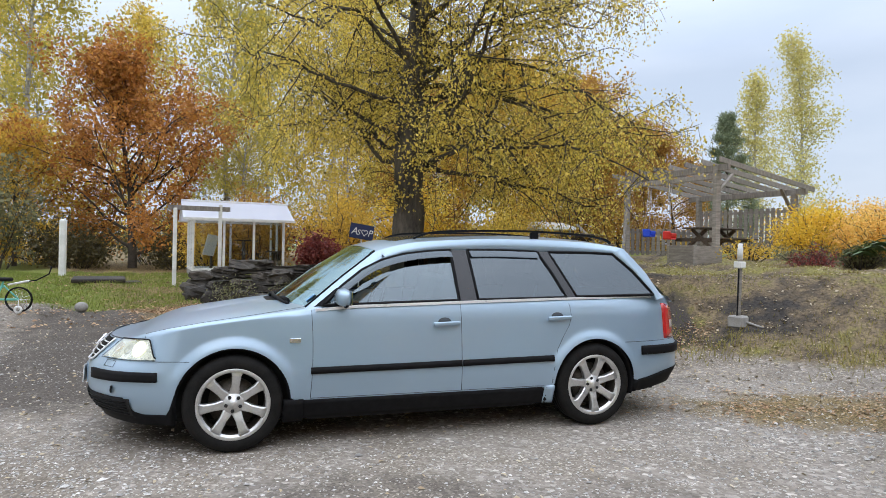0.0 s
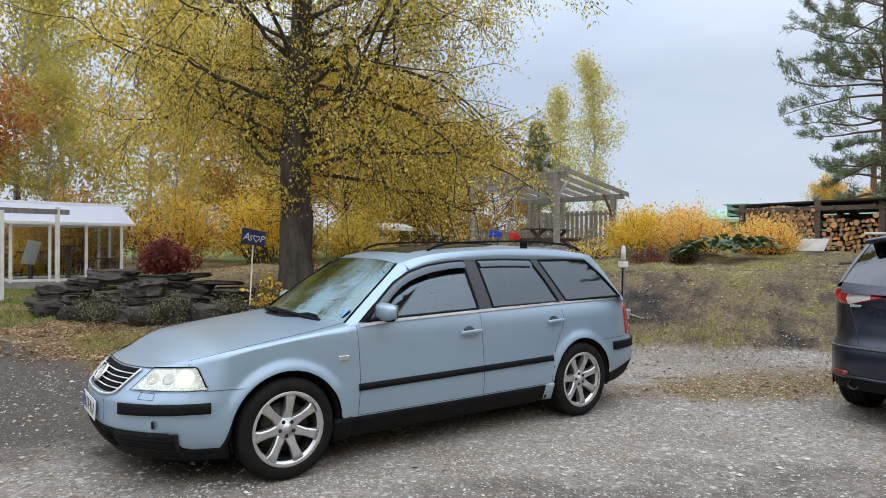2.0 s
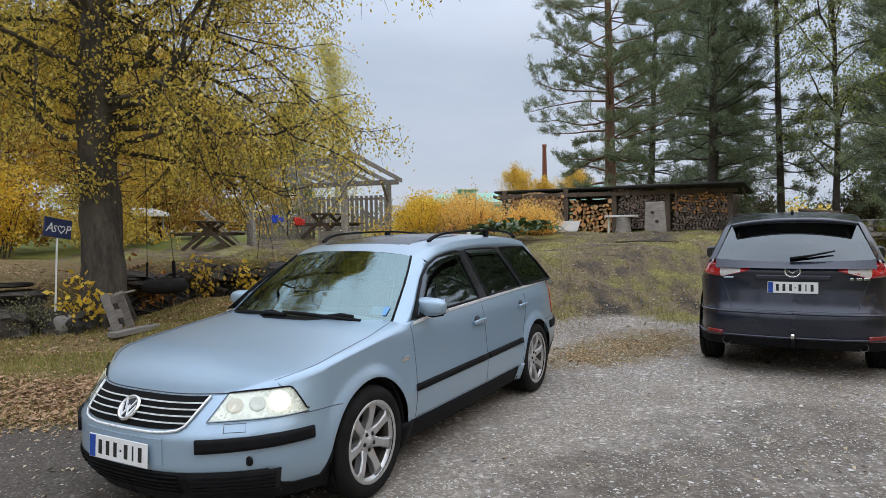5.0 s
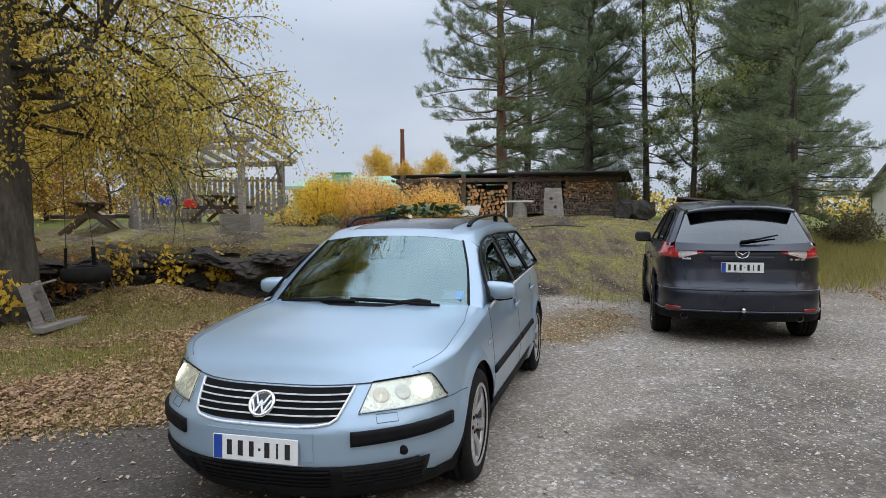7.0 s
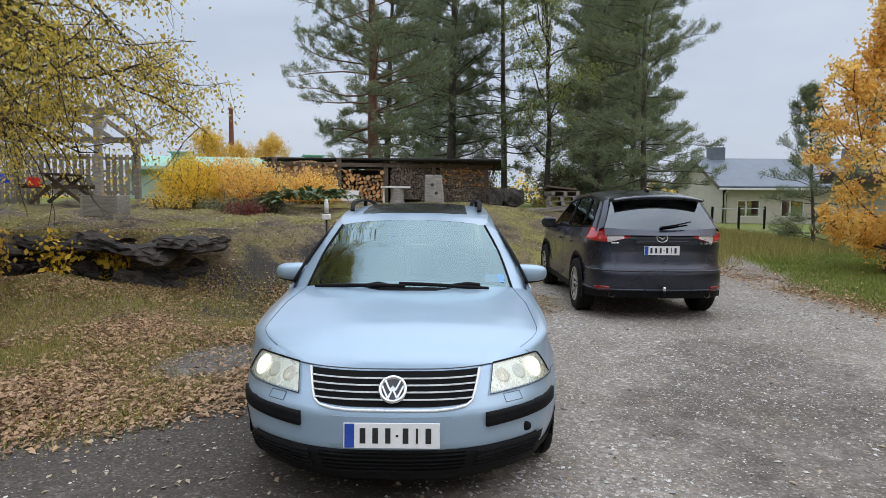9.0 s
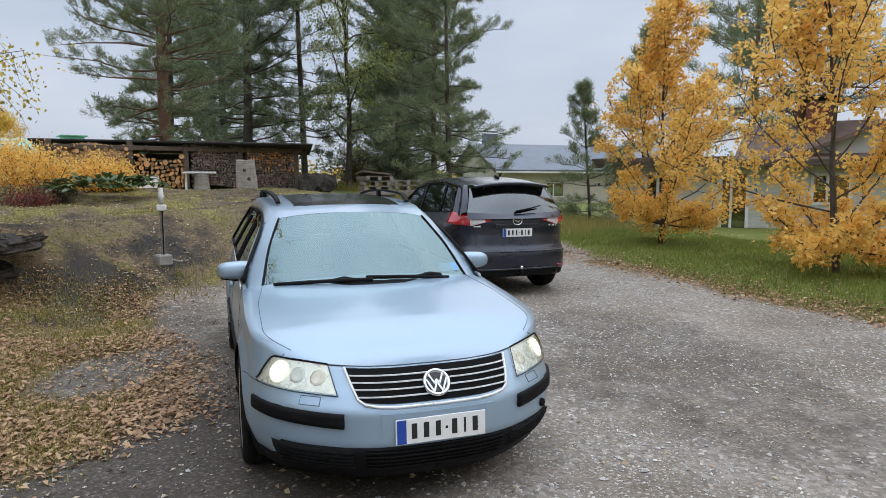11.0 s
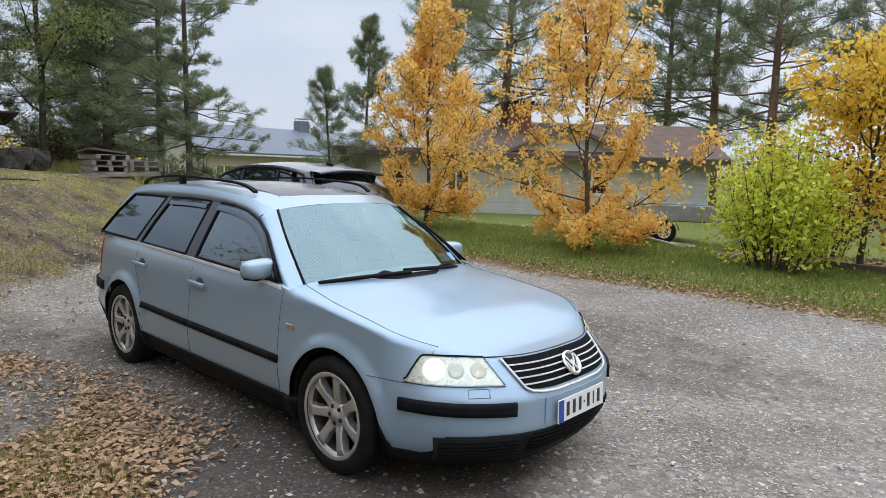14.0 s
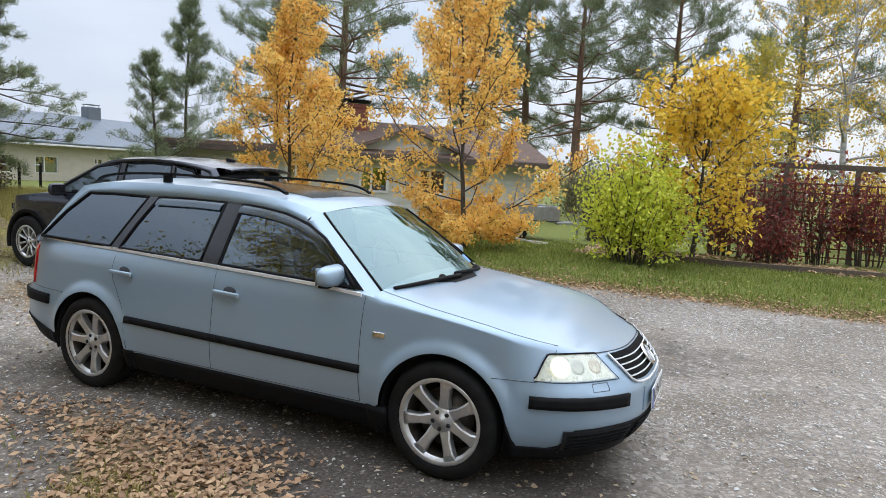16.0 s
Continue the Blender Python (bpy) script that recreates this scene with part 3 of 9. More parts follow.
def build_wheel(parent, x, y, z, R, rim_r, width, spokes, rz, spoke_w=0.058):
    """A wheel with its face towards the outside: tyre, rim with spokes, hub and bolts."""
    wheel = new("wheel")
    wheel.parent = parent
    wheel.matrix_basis = Matrix.Translation((x, y, z)) @ Matrix.Rotation(0 if y < 0 else math.pi, 4, "Z") @ Matrix.Rotation(rz, 4, "Y")
    h = width / 2
    tyre = [(rim_r - 0.01, h * 0.8), (rim_r - 0.012, -h * 0.86), (rim_r + 0.006, -h * 0.98), (R - 0.05, -h * 1.02), (R - 0.022, -h * 0.96), (R - 0.006, -h * 0.8), (R, -h * 0.6)]
    for g in (-0.42, 0.0, 0.42):
        tyre += [(R, h * (g - 0.08)), (R - 0.008, h * (g - 0.05)), (R - 0.008, h * (g + 0.05)), (R, h * (g + 0.08))]
    tyre += [(R, h * 0.6), (R - 0.006, h * 0.8), (R - 0.03, h), (rim_r + 0.006, h), (rim_r - 0.01, h * 0.8)]
    lathe("tyre", tyre, M["rubber"], wheel, 56)
    lathe("barrel", [(rim_r - 0.03, h * 0.8), (rim_r - 0.035, -h * 0.45), (rim_r - 0.017, -h * 0.80)], M["brake"], wheel, 48)
    rim = lathe("rim", [(rim_r - 0.030, -h * 0.66), (rim_r - 0.018, -h * 0.80), (rim_r - 0.002, -h * 0.86), (rim_r + 0.004, -h * 0.92), (rim_r - 0.004, -h * 0.98), (rim_r - 0.020, -h * 0.93)], M["alloy"], wheel, 56)
    lathe("brake_disc", [(0.02, -h * 0.1), (rim_r * 0.68, -h * 0.1), (rim_r * 0.68, h * 0.05), (0.02, h * 0.05)], M["brake"], wheel, 40)
    face = -h * 0.84
    s_me = None
    for k in range(spokes):
        a = 2 * math.pi * k / spokes
        if s_me is None:
            vs, fs = [], []
            for r, wd, ft, bk in ((0.035, 0.045, face + 0.028, face + 0.07), (0.07, spoke_w * 0.9, face + 0.022, face + 0.07), (rim_r * 0.5, spoke_w * 0.72, face + 0.008, face + 0.055), (rim_r * 0.78, spoke_w * 0.85, face - 0.002, face + 0.045), (rim_r - 0.012, spoke_w * 1.25, face + 0.006, face + 0.04)):
                vs += [(-wd / 2, bk, r), (-wd / 2, ft + 0.006, r), (-wd / 2 + 0.008, ft, r), (wd / 2 - 0.008, ft, r), (wd / 2, ft + 0.006, r), (wd / 2, bk, r)]
            for i in range(4):
                for j in range(5):
                    fs.append((i * 6 + j, i * 6 + j + 1, (i + 1) * 6 + j + 1, (i + 1) * 6 + j))
            sp = mesh_ob("spoke", vs, fs, M["alloy"], rim, False)
            s_me = sp.data
        else:
            sp = new("spoke", s_me)
            sp.parent = rim
        sp.matrix_basis = Matrix.Rotation(a, 4, "Y")
    lathe("hub", [(0.0, face + 0.006), (0.026, face + 0.008), (0.031, face + 0.016), (0.06, face + 0.02), (0.074, face + 0.03), (0.074, face + 0.08)], M["alloy"], wheel, 32)
    b_me = None
    for k in range(5):
        a = 2 * math.pi * (k + 0.5) / 5
        if b_me is None:
            bo = lathe("bolt", [(0.0, -0.002), (0.0075, -0.002), (0.0125, 0.002), (0.0125, 0.02)], M["interior"], wheel, 6, smooth=False)
            b_me = bo.data
        else:
            bo = new("bolt", b_me)
            bo.parent = wheel
        bo.matrix_basis = Matrix.Translation((0.047 * math.sin(a), face + 0.012, 0.047 * math.cos(a)))
    return wheel


def plate_bars(parent, w, h, at, rot, mat_face=None):
    """A number plate; its characters are plain bars."""
    pl = part("number_plate", bm_box(0.006, w, h, bevel=0.002), M["plate_white"], parent, "white number plate with blue band")
    pl.matrix_basis = Matrix.Translation(at) @ rot
    part("blue_band", bm_box(0.003, w * 0.10, h * 0.94, (-0.003, w * 0.437, 0)), M["plate_blue"], pl)
    for k, wd, hh in ((0, 0.026, 0.60), (1, 0.026, 0.60), (2, 0.024, 0.60), (2.72, 0.012, 0.10), (3.4, 0.026, 0.60), (4.3, 0.010, 0.60), (5.2, 0.026, 0.60)):
        part("character_bar", bm_box(0.003, wd * w / 0.44, h * hh, (-0.003, w * (0.30 - k * 0.131), 0)), M["plate_black"], pl)
    return pl


def seam(parent, pts, r=0.0020):
    return tube("panel_gap", pts, r, M["seam"], parent, 5)


def strip_along(name, pts, w_dir, width, lift, mat, parent, thick=0.008, label=""):
    """A flat moulding along pts: width across w_dir, thickness along lift."""
    vs, fs = [], []
    n = len(pts)
    for p, wd, li in zip(pts, w_dir, lift):
        p, wd, li = Vector(p), Vector(wd).normalized(), Vector(li).normalized()
        vs += [p - wd * width / 2, p - wd * width / 2 * 0.9 + li * thick, p + wd * width / 2 * 0.9 + li * thick, p + wd * width / 2]
    for i in range(n - 1):
        for j in range(3):
            fs.append((i * 4 + j, i * 4 + j + 1, (i + 1) * 4 + j + 1, (i + 1) * 4 + j))
        fs.append((i * 4 + 3, i * 4, (i + 1) * 4, (i + 1) * 4 + 3))
    fs += [(0, 1, 2, 3), (n * 4 - 4, n * 4 - 1, n * 4 - 2, n * 4 - 3)]
    return weld(name, vs, fs, mat, parent, label, False, 1e-5)


def estate_car():
    car = root("estate_car", label="silver-blue estate car with lit headlights on the gravel", category="car")
    P = M["paint_blue"]
    sh = Shell(
        [(-2.262, 0), (-2.25, 0.22), (-2.20, 0.40), (-2.112, 0.55), (-2.02, 0.665), (-1.91, 0.752), (-1.74, 0.815), (-1.5, 0.842), (-1.30, 0.85), (-1.0, 0.85), (-0.5, 0.853), (0, 0.856), (0.5, 0.856), (1.0, 0.853), (1.37, 0.85), (1.7, 0.838), (2.0, 0.795), (2.2, 0.71), (2.33, 0.54), (2.385, 0.28), (2.40, 0)],
        [(0.15, 0.13), (0.2, 0.09), (0.31, 0.02), (0.38, 0.0), (0.525, 0.0), (0.55, 0.016), (0.60, 0.050), (0.70, 0.132), (0.78, 0.2)],
        [(0.15, 0.08), (0.19, 0.06), (0.31, 0.018), (0.42, 0.004), (0.5, 0.0), (0.58, 0.006), (0.75, 0.02), (0.86, 0.032), (0.92, 0.048), (0.96, 0.064), (1.02, 0.10)],
        [(0.2, 0.10), (0.3, 0.05), (0.4, 0.0), (0.60, 0.0), (0.64, 0.03), (0.9, 0.06), (1.0, 0.10)],
        [(-2.30, 0.695), (-2.14, 0.705), (-2.05, 0.722), (-1.9, 0.756), (-1.7, 0.795), (-1.5, 0.826), (-1.2, 0.865), (-0.9, 0.902), (-0.8, 0.918), (-0.5, 0.94), (0.3, 0.963), (1.1, 0.982), (1.9, 0.995), (2.15, 0.975), (2.4, 0.95)],
        [(-1.305, 0.315, 0.362), (1.36, 0.315, 0.357)], (-2.12, -1.6), (1.75, 2.25), 0.024)

    def bottom(x):
        z = 0.315 if -1.2 < x < 1.75 else (0.255 + 0.105 * float(smoothstep(-1.91, -1.98, x))) if x < 0 else 0.33 + 0.07 * float(smoothstep(1.75, 2.2, x))
        for cx, cz, r in sh.arches:
            d = abs(x - cx)
            if d < r:
                z = max(z, cz + math.sqrt(r * r - d * d))
        return z
    xs = sorted(set([round(v, 4) for v in np.linspace(-1.85, 2.1, 60)] + [round(cx + r * math.sin(t), 4) for cx, cz, r in sh.arches for t in np.linspace(-1.5, 1.5, 23)]))
    us = [0.0] + [sh.u_front_y(y) for y in np.linspace(0.06, 0.74, 13)] + [sh.u_of_x(x) for x in xs if x > -1.95] + [sh.u_rear_y(y) for y in np.linspace(0.72, 0.06, 10)] + [sh.len]
    us = sorted(us)
    vs, fs = shell_body(sh, bottom, us, 20)
    # bonnet and cowl: rows from edge to edge
    hood_u = [u for u in us if sh.plan(u)[0] < -0.79]
    n_ac = 24
    k = len(vs)
    for u in hood_u:
        x = sh.plan(u)[0]
        l, r = sh.at(u, sh.top(x), 0, -1), sh.at(u, sh.top(x), 0, 1)
        crown = lerp_table([(-2.3, 0.0), (-2.1, 0.006), (-1.9, 0.03), (-1.7, 0.046), (-1.2, 0.055), (-0.8, 0.055)], x)
        vs += across(l, r, n_ac, crown, 2.4)
    fs += [tuple(k + i for i in f) for f in grid_faces(len(hood_u), n_ac + 1)]
    body = weld("body", vs, fs, P, car, "silver-blue metallic painted body")
    # dark inner liner and floor
    liner = bmesh.new()
    bm_box(3.9, 1.40, 0.42, (0.05, 0, 0.44), bm=liner)
    bm_box(0.86, 1.46, 0.5, (0.0, 0, 0.50), bm=liner)
    bm_box(3.75, 1.16, 0.10, (0.05, 0, 0.205), bevel=0.03, bm=liner)
    bm_box(1.75, 1.52, 0.10, (0.03, 0, 0.21), bevel=0.03, bm=liner)
    part("underbody", liner, M["interior"], car, "black underbody")
    for cx, cz, r in sh.arches:
        for sd in (-1, 1):
            vs, fs = [], []
            for i in range(19):
                a = math.pi * (i / 18) * 1.16 - 0.25
                for yy, rr in ((0.835, r - 0.001), (0.825, r - 0.014), (0.50, r + 0.01)):
                    vs.append((cx + rr * math.cos(a), sd * yy, cz + rr * math.sin(a)))
            fs = grid_faces(19, 3)
            mesh_ob("arch_liner", vs, fs, M["black_plastic"], car)
    # lower black skirts
    for sd in (-1, 1):
        name = "side_sill"
        vs, fs = sh.patch(sh.u_of_x(-0.93), sh.u_of_x(0.985), 0.185, 0.318, 30, 4, 0.004, sd, 0.05)
        mesh_ob(name, vs, fs, M["black_plastic"], car)
        vs, fs = sh.patch(sh.u_of_x(-0.99), sh.u_of_x(-0.86), 0.17, 0.325, 4, 4, 0.016, sd, 0.05)
        mesh_ob("mud_flap", vs, fs, M["black_plastic"], car)
        vs, fs = sh.patch(sh.u_of_x(0.93), sh.u_of_x(1.005), 0.19, 0.33, 4, 4, 0.007, sd, 0.05)
        mesh_ob("mud_flap", vs, fs, P if sd < 0 else M["black_plastic"], car)
        vs, fs = sh.patch(0, sh.u_of_x(-1.66), 0.185, lambda u: bottom(sh.plan(u)[0]) + 0.004, 26, 4, 0.006, sd, 0.06)
        mesh_ob("front_skirt", vs, fs, M["black_plastic"], car)
        vs, fs = sh.patch(sh.u_of_x(1.735), sh.len, lambda u: 0.235 + 0.04 * float(smoothstep(1.75, 2.2, sh.plan(u)[0])), lambda u: bottom(sh.plan(u)[0]) + 0.004, 26, 4, 0.006, sd, 0.06)
        mesh_ob("rear_skirt", vs, fs, M["black_plastic"], car)
        # intake with slats at the corner of the bumper
        vs, fs = sh.patch(sh.u_front_y(0.40), sh.u_of_x(-1.93), lambda u: 0.245, lambda u: 0.352 + 0.022 * (u - sh.u_front_y(0.40)), 16, 3, 0.009, sd)
        mesh_ob("intake", vs, fs, M["interior"], car)
        for q in range(5):
            pts = [sh.at(u, 0.257 + q * 0.021, 0.014, sd) for u in np.linspace(sh.u_front_y(0.40), sh.u_of_x(-1.95), 14)]
            tube("intake_slat", pts, 0.005, M["black_plastic"], car, 5)
        # bumper rubbing strips
        vs, fs = sh.patch(sh.u_front_y(0.435), sh.u_of_x(-1.765), lambda u: 0.456 + 0.016 * smoothstep(0.4, 0.95, u), lambda u: 0.522 + 0.010 * smoothstep(0.4, 0.95, u), 20, 3, 0.014, sd, 0.02)
        mesh_ob("bumper_strip", vs, fs, M["black_plastic"], car)
        vs, fs = sh.patch(sh.u_of_x(1.80), sh.u_rear_y(0.35), 0.53, 0.60, 20, 3, 0.014, sd, 0.02)
        mesh_ob("bumper_strip", vs, fs, M["black_plastic"], car)
        # door rubbing strip
        vs, fs = sh.patch(sh.u_of_x(-0.815), sh.u_of_x(0.258), lambda u: 0.492 + 0.012 * (sh.plan(u)[0] + 0.8), lambda u: 0.535 + 0.012 * (sh.plan(u)[0] + 0.8), 12, 2, 0.012, sd, 0.014)
        mesh_ob("door_strip", vs, fs, M["black_plastic"], car)
        vs, fs = sh.patch(sh.u_of_x(0.266), sh.u_of_x(1.0), lambda u: 0.492 + 0.012 * (sh.plan(u)[0] + 0.8), lambda u: 0.535 + 0.012 * (sh.plan(u)[0] + 0.8), 12, 2, 0.012, sd, 0.014)
        mesh_ob("door_strip", vs, fs, M["black_plastic"], car)
        # panel gaps
        on = lambda x, z: sh.at(sh.u_of_x(x), z, 0.0, sd)
        seam(car, [on(-0.815 + 0.012 * math.sin(f * 3), 0.33 + f * 0.585) for f in np.linspace(0, 1, 14)])
        seam(car, [on(0.262 - 0.006 * f, 0.33 + f * 0.63) for f in np.linspace(0, 1, 12)])
        seam(car, [on(x, z) for x, z in ((0.985, 0.345), (1.0, 0.46), (1.035, 0.60), (1.09, 0.70), (1.142, 0.78), (1.16, 0.85), (1.155, 0.92), (1.14, 0.985))])
        seam(car, [on(-0.815 + f * 1.8, 0.327) for f in np.linspace(0, 1, 16)])
        seam(car, [sh.at(u, 0.598, 0.001, sd) for u in np.linspace(sh.u_of_x(-1.80), sh.u_of_x(-1.575), 8)])
        seam(car, [sh.at(u, 0.635, 0.001, sd) for u in np.linspace(sh.u_of_x(1.64), sh.len, 20)])
        # door handles
        for hx, hz in ((0.14, 0.810), (1.05, 0.835)):
            hd = part("door_handle", bm_box(0.20, 0.022, 0.03, bevel=0.009, seg=2), P, car, smooth=True)
            hd.matrix_basis = Matrix.Translation(sh.at(sh.u_of_x(hx), hz, 0.022, sd)) @ Matrix.Rotation(-0.03, 4, "Y")
            cup = lathe("handle_cup", [(0.0, -0.001), (0.042, -0.001), (0.046, 0.003)], M["seam"], car, 24)
            cup.matrix_basis = Matrix.Translation(sh.at(sh.u_of_x(hx - 0.01), hz + 0.006, 0.001, sd)) @ Matrix.Diagonal((1.15, 1 if sd < 0 else -1, 0.8, 1))
        # small badge on the wing
        bd = part("wing_badge", bm_box(0.075, 0.006, 0.03, bevel=0.002), M["chrome"], car, "small chrome badge")
        bd.matrix_basis = Matrix.Translation(sh.at(sh.u_of_x(-0.92), 0.715, 0.004, sd))
        # headlamp: housing, reflectors, bulbs, lens
        hl = new("headlight")
        hl.parent = car
        hl["label"] = "lit clear headlight"
        u_low, u_high, ub = sh.u_nose(0.455, 0.598), sh.u_nose(0.474, 0.710), sh.u_of_x(-1.785)
        lo = lambda f: 0.597 + 0.010 * f
        hi = lambda f: lo(f) + (0.709 + 0.016 * min(1, f * 1.3) - lo(f)) * max(0.10, 1 - max(0.0, (f - 0.84) / 0.16) ** 1.3)

        def lamp_at(f, g, out):
            ua = u_low + (u_high - u_low) * g
            return sh.at(ua + (ub - ua) * f, lo(f) + (hi(f) - lo(f)) * g, out, sd)

        def lamp_face(name, out, grow, mat):
            vs = [lamp_at(-grow + (1 + 2 * grow) * i / 36, -grow * 2 + (1 + 4 * grow) * j / 8, out) for i in range(37) for j in range(9)]
            fs = grid_faces(37, 9)
            return mesh_ob(name, vs, fs if sd > 0 else [q[::-1] for q in fs], mat, hl)
        lamp_face("lamp_housing", 0.0025, 0.0, M["reflector"])
        lamp_face("lens", 0.016, 0.008, M["lens"])
        tube("lamp_seal", [lamp_at(f, 1.04, 0.011) for f in np.linspace(-0.01, 1.01, 34)], 0.0046, M["black_plastic"], hl, 6)
        seam(hl, [lamp_at(f, -0.03, 0.011) for f in np.linspace(1, -0.01, 16)], 0.0028)
        seam(hl, [lamp_at(-0.012, g, 0.011) for g in np.linspace(0, 1, 6)], 0.0024)
        for f, rr, lit in ((0.16, 0.040, False), (0.43, 0.040, False), (0.70, 0.055, True)):
            p = lamp_at(f, 0.52, 0.006)
            du, dz = lamp_at(f + 0.04, 0.52, 0.006) - lamp_at(f - 0.04, 0.52, 0.006), lamp_at(f, 0.75, 0.006) - lamp_at(f, 0.25, 0.006)
            nv = du.cross(dz).normalized()
            nv = -nv if nv.x > 0 else nv
            turn = nv.to_track_quat("-Y", "Z").to_matrix().to_4x4()
            if lit:
                bl = lathe("reflector_bowl", [(rr * 1.02, 0.004), (rr * 0.98, -0.003), (rr * 0.92, -0.003), (rr * 0.86, 0.0), (0.0, 0.002)], M["lit_reflector"], hl, 28)
                bb = lathe("bulb", [(0.0, -0.008), (rr * 0.45, -0.006), (rr * 0.84, -0.001)], M["bulb"], hl, 24, label="lit lamp")
                bb.matrix_basis = Matrix.Translation(p) @ turn
            else:
                bl = lathe("reflector_bowl", [(rr * 1.02, 0.0030), (rr * 0.97, 0.0010), (rr * 0.60, 0.0022), (0.0, 0.0030)], M["lamp_amber"] if f < 0.3 else M["lamp_chrome"], hl, 32)
            bl.matrix_basis = Matrix.Translation(p) @ turn
        # bonnet shut line, from the windscreen down to the lamp
        end = lamp_at(0.72, 1.06, 0.0)
        uu = np.linspace(sh.u_of_x(-0.83), sh.u_of_x(-1.93), 40)
        edge_x = [sh.at(u, sh.top(sh.plan(u)[0])).x for u in uu]
        u_end = float(np.interp(-end.x, [-v for v in edge_x], uu))
        f_end = min(abs(end.y / sh.at(u_end, sh.top(sh.plan(u_end)[0])).y), 0.97)
        line = []
        for q in np.linspace(0, 1, 22):
            u = float(np.interp(0.83 + q * (-end.x - 0.83), [-v for v in edge_x], uu))
            x = sh.plan(u)[0]
            r = sh.at(u, sh.top(x), 0, sd)
            f = 0.85 + 0.05 * min(1.0, q * 3) + max(0.0, f_end - 0.90) * q ** 4
            crown = lerp_table([(-2.3, 0.0), (-2.1, 0.006), (-1.9, 0.03), (-1.7, 0.046), (-1.2, 0.055), (-0.8, 0.055)], x)
            line.append(Vector((r.x, r.y * f, r.z + crown * (1 - f ** 2.4) + 0.0005)))
        line.append(lamp_at(0.72, 1.08, 0.004))
        seam(car, line, 0.0016)
        # washer cover
        vs, fs = sh.patch(sh.u_front_y(0.545), sh.u_front_y(0.63), 0.548, 0.583, 4, 2, 0.002, sd)
        pts = [Vector(v) for v in (vs[0], vs[12], vs[14], vs[2], vs[0])]
        seam(car, pts, 0.0016)
    fog = lathe("parking_sensor", [(0.0, -0.004), (0.02, -0.004), (0.024, 0.004)], M["black_plastic"], car, 16, axis="x")
    fog.location = sh.at(sh.u_front_y(0.64), 0.41, 0.006, -1)
    # grille
    gr = new("grille")
    gr.parent = car
    vs, fs = [], []
    for sd in (1, -1):
        v2, f2 = [], grid_faces(15, 6)
        for i in range(15):
            for j in range(6):
                z = 0.562 + 0.014 * (i / 14) ** 5 + (0.140 - 0.014 * (i / 14) ** 5) * j / 5
                v2.append(sh.at(sh.u_nose((0.368 + 0.030 * j / 5) * i / 14, z), z, 0.006, sd))
        f2 = f2 if sd > 0 else [q[::-1] for q in f2]
        k = len(vs)
        vs += v2
        fs += [tuple(k + i for i in f) for f in f2]
    weld("backing", vs, fs, M["grille_black"], gr)
    for z in (0.594, 0.622, 0.649, 0.676):
        e = 0.366 + 0.3 * (z - 0.594)
        pts = [sh.at(sh.u_nose(abs(y), z) if abs(y) > 1e-4 else 0.0, z, 0.016, 1 if y >= 0 else -1) for y in np.linspace(-e, e, 25)]
        strip_along("chrome_slat", pts, [(0, 0, 1)] * 25, 0.0065, [(-1, 0, 0)] * 25, M["bright_trim"], gr, 0.006)
    half = [(0.28, 0.554), (0.338, 0.563), (0.366, 0.582), (0.380, 0.62), (0.392, 0.66), (0.404, 0.704)]
    ring = [(-y, z) for y, z in half[::-1]] + [(y, 0.550) for y in np.linspace(-0.2, 0.2, 7)] + half
    pts = [sh.at(sh.u_nose(abs(y), z) if abs(y) > 1e-4 else 0.0, z, 0.012, 1 if y >= 0 else -1) for y, z in ring]
    tube("chrome_surround", pts, 0.0065, M["bright_trim"], gr, 8)
    seam(car, [sh.at(sh.u_nose(abs(y), 0.709) if abs(y) > 1e-4 else 0.0, 0.709, 0.002, 1 if y >= 0 else -1) for y in np.linspace(-0.474, 0.474, 31)], 0.0032)
    # wide intake under the plate
    vs, fs = [], []
    for sd in (1, -1):
        v2, f2 = sh.patch(0, sh.u_front_y(0.345), 0.235, 0.352, 10, 3, 0.008, sd)
        k = len(vs)
        vs += v2
        fs += [tuple(k + i for i in f) for f in f2]
    weld("intake", vs, fs, M["grille_black"], car)
    for q in range(5):
        tube("intake_slat", [sh.at(sh.u_front_y(abs(y)) if abs(y) > 1e-4 else 0.0, 0.247 + q * 0.023, 0.013, 1 if y >= 0 else -1) for y in np.linspace(-0.345, 0.345, 19)], 0.0045, M["black_plastic"], car, 5)
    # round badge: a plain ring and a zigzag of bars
    badge = lathe("round_badge", [(0.0, 0.004), (0.046, 0.004), (0.047, -0.004), (0.054, -0.01), (0.061, -0.010), (0.064, 0.0)], M["chrome"], gr, 40, axis="x", label="round chrome badge")
    lean = sh.at(0.0, 0.67, 0, 1) - sh.at(0.0, 0.57, 0, 1)
    badge.matrix_basis = Matrix.Translation(sh.at(0.0, 0.636, 0.026, 1)) @ Matrix.Rotation(math.atan2(lean.x, lean.z), 4, "Y") @ Matrix.Scale(1.06, 4)
    lathe("badge_field", [(0.0, 0.0), (0.048, 0.0)], M["black_gloss"], badge, 32, axis="x").location = (-0.001, 0, 0)
    bars = bmesh.new()
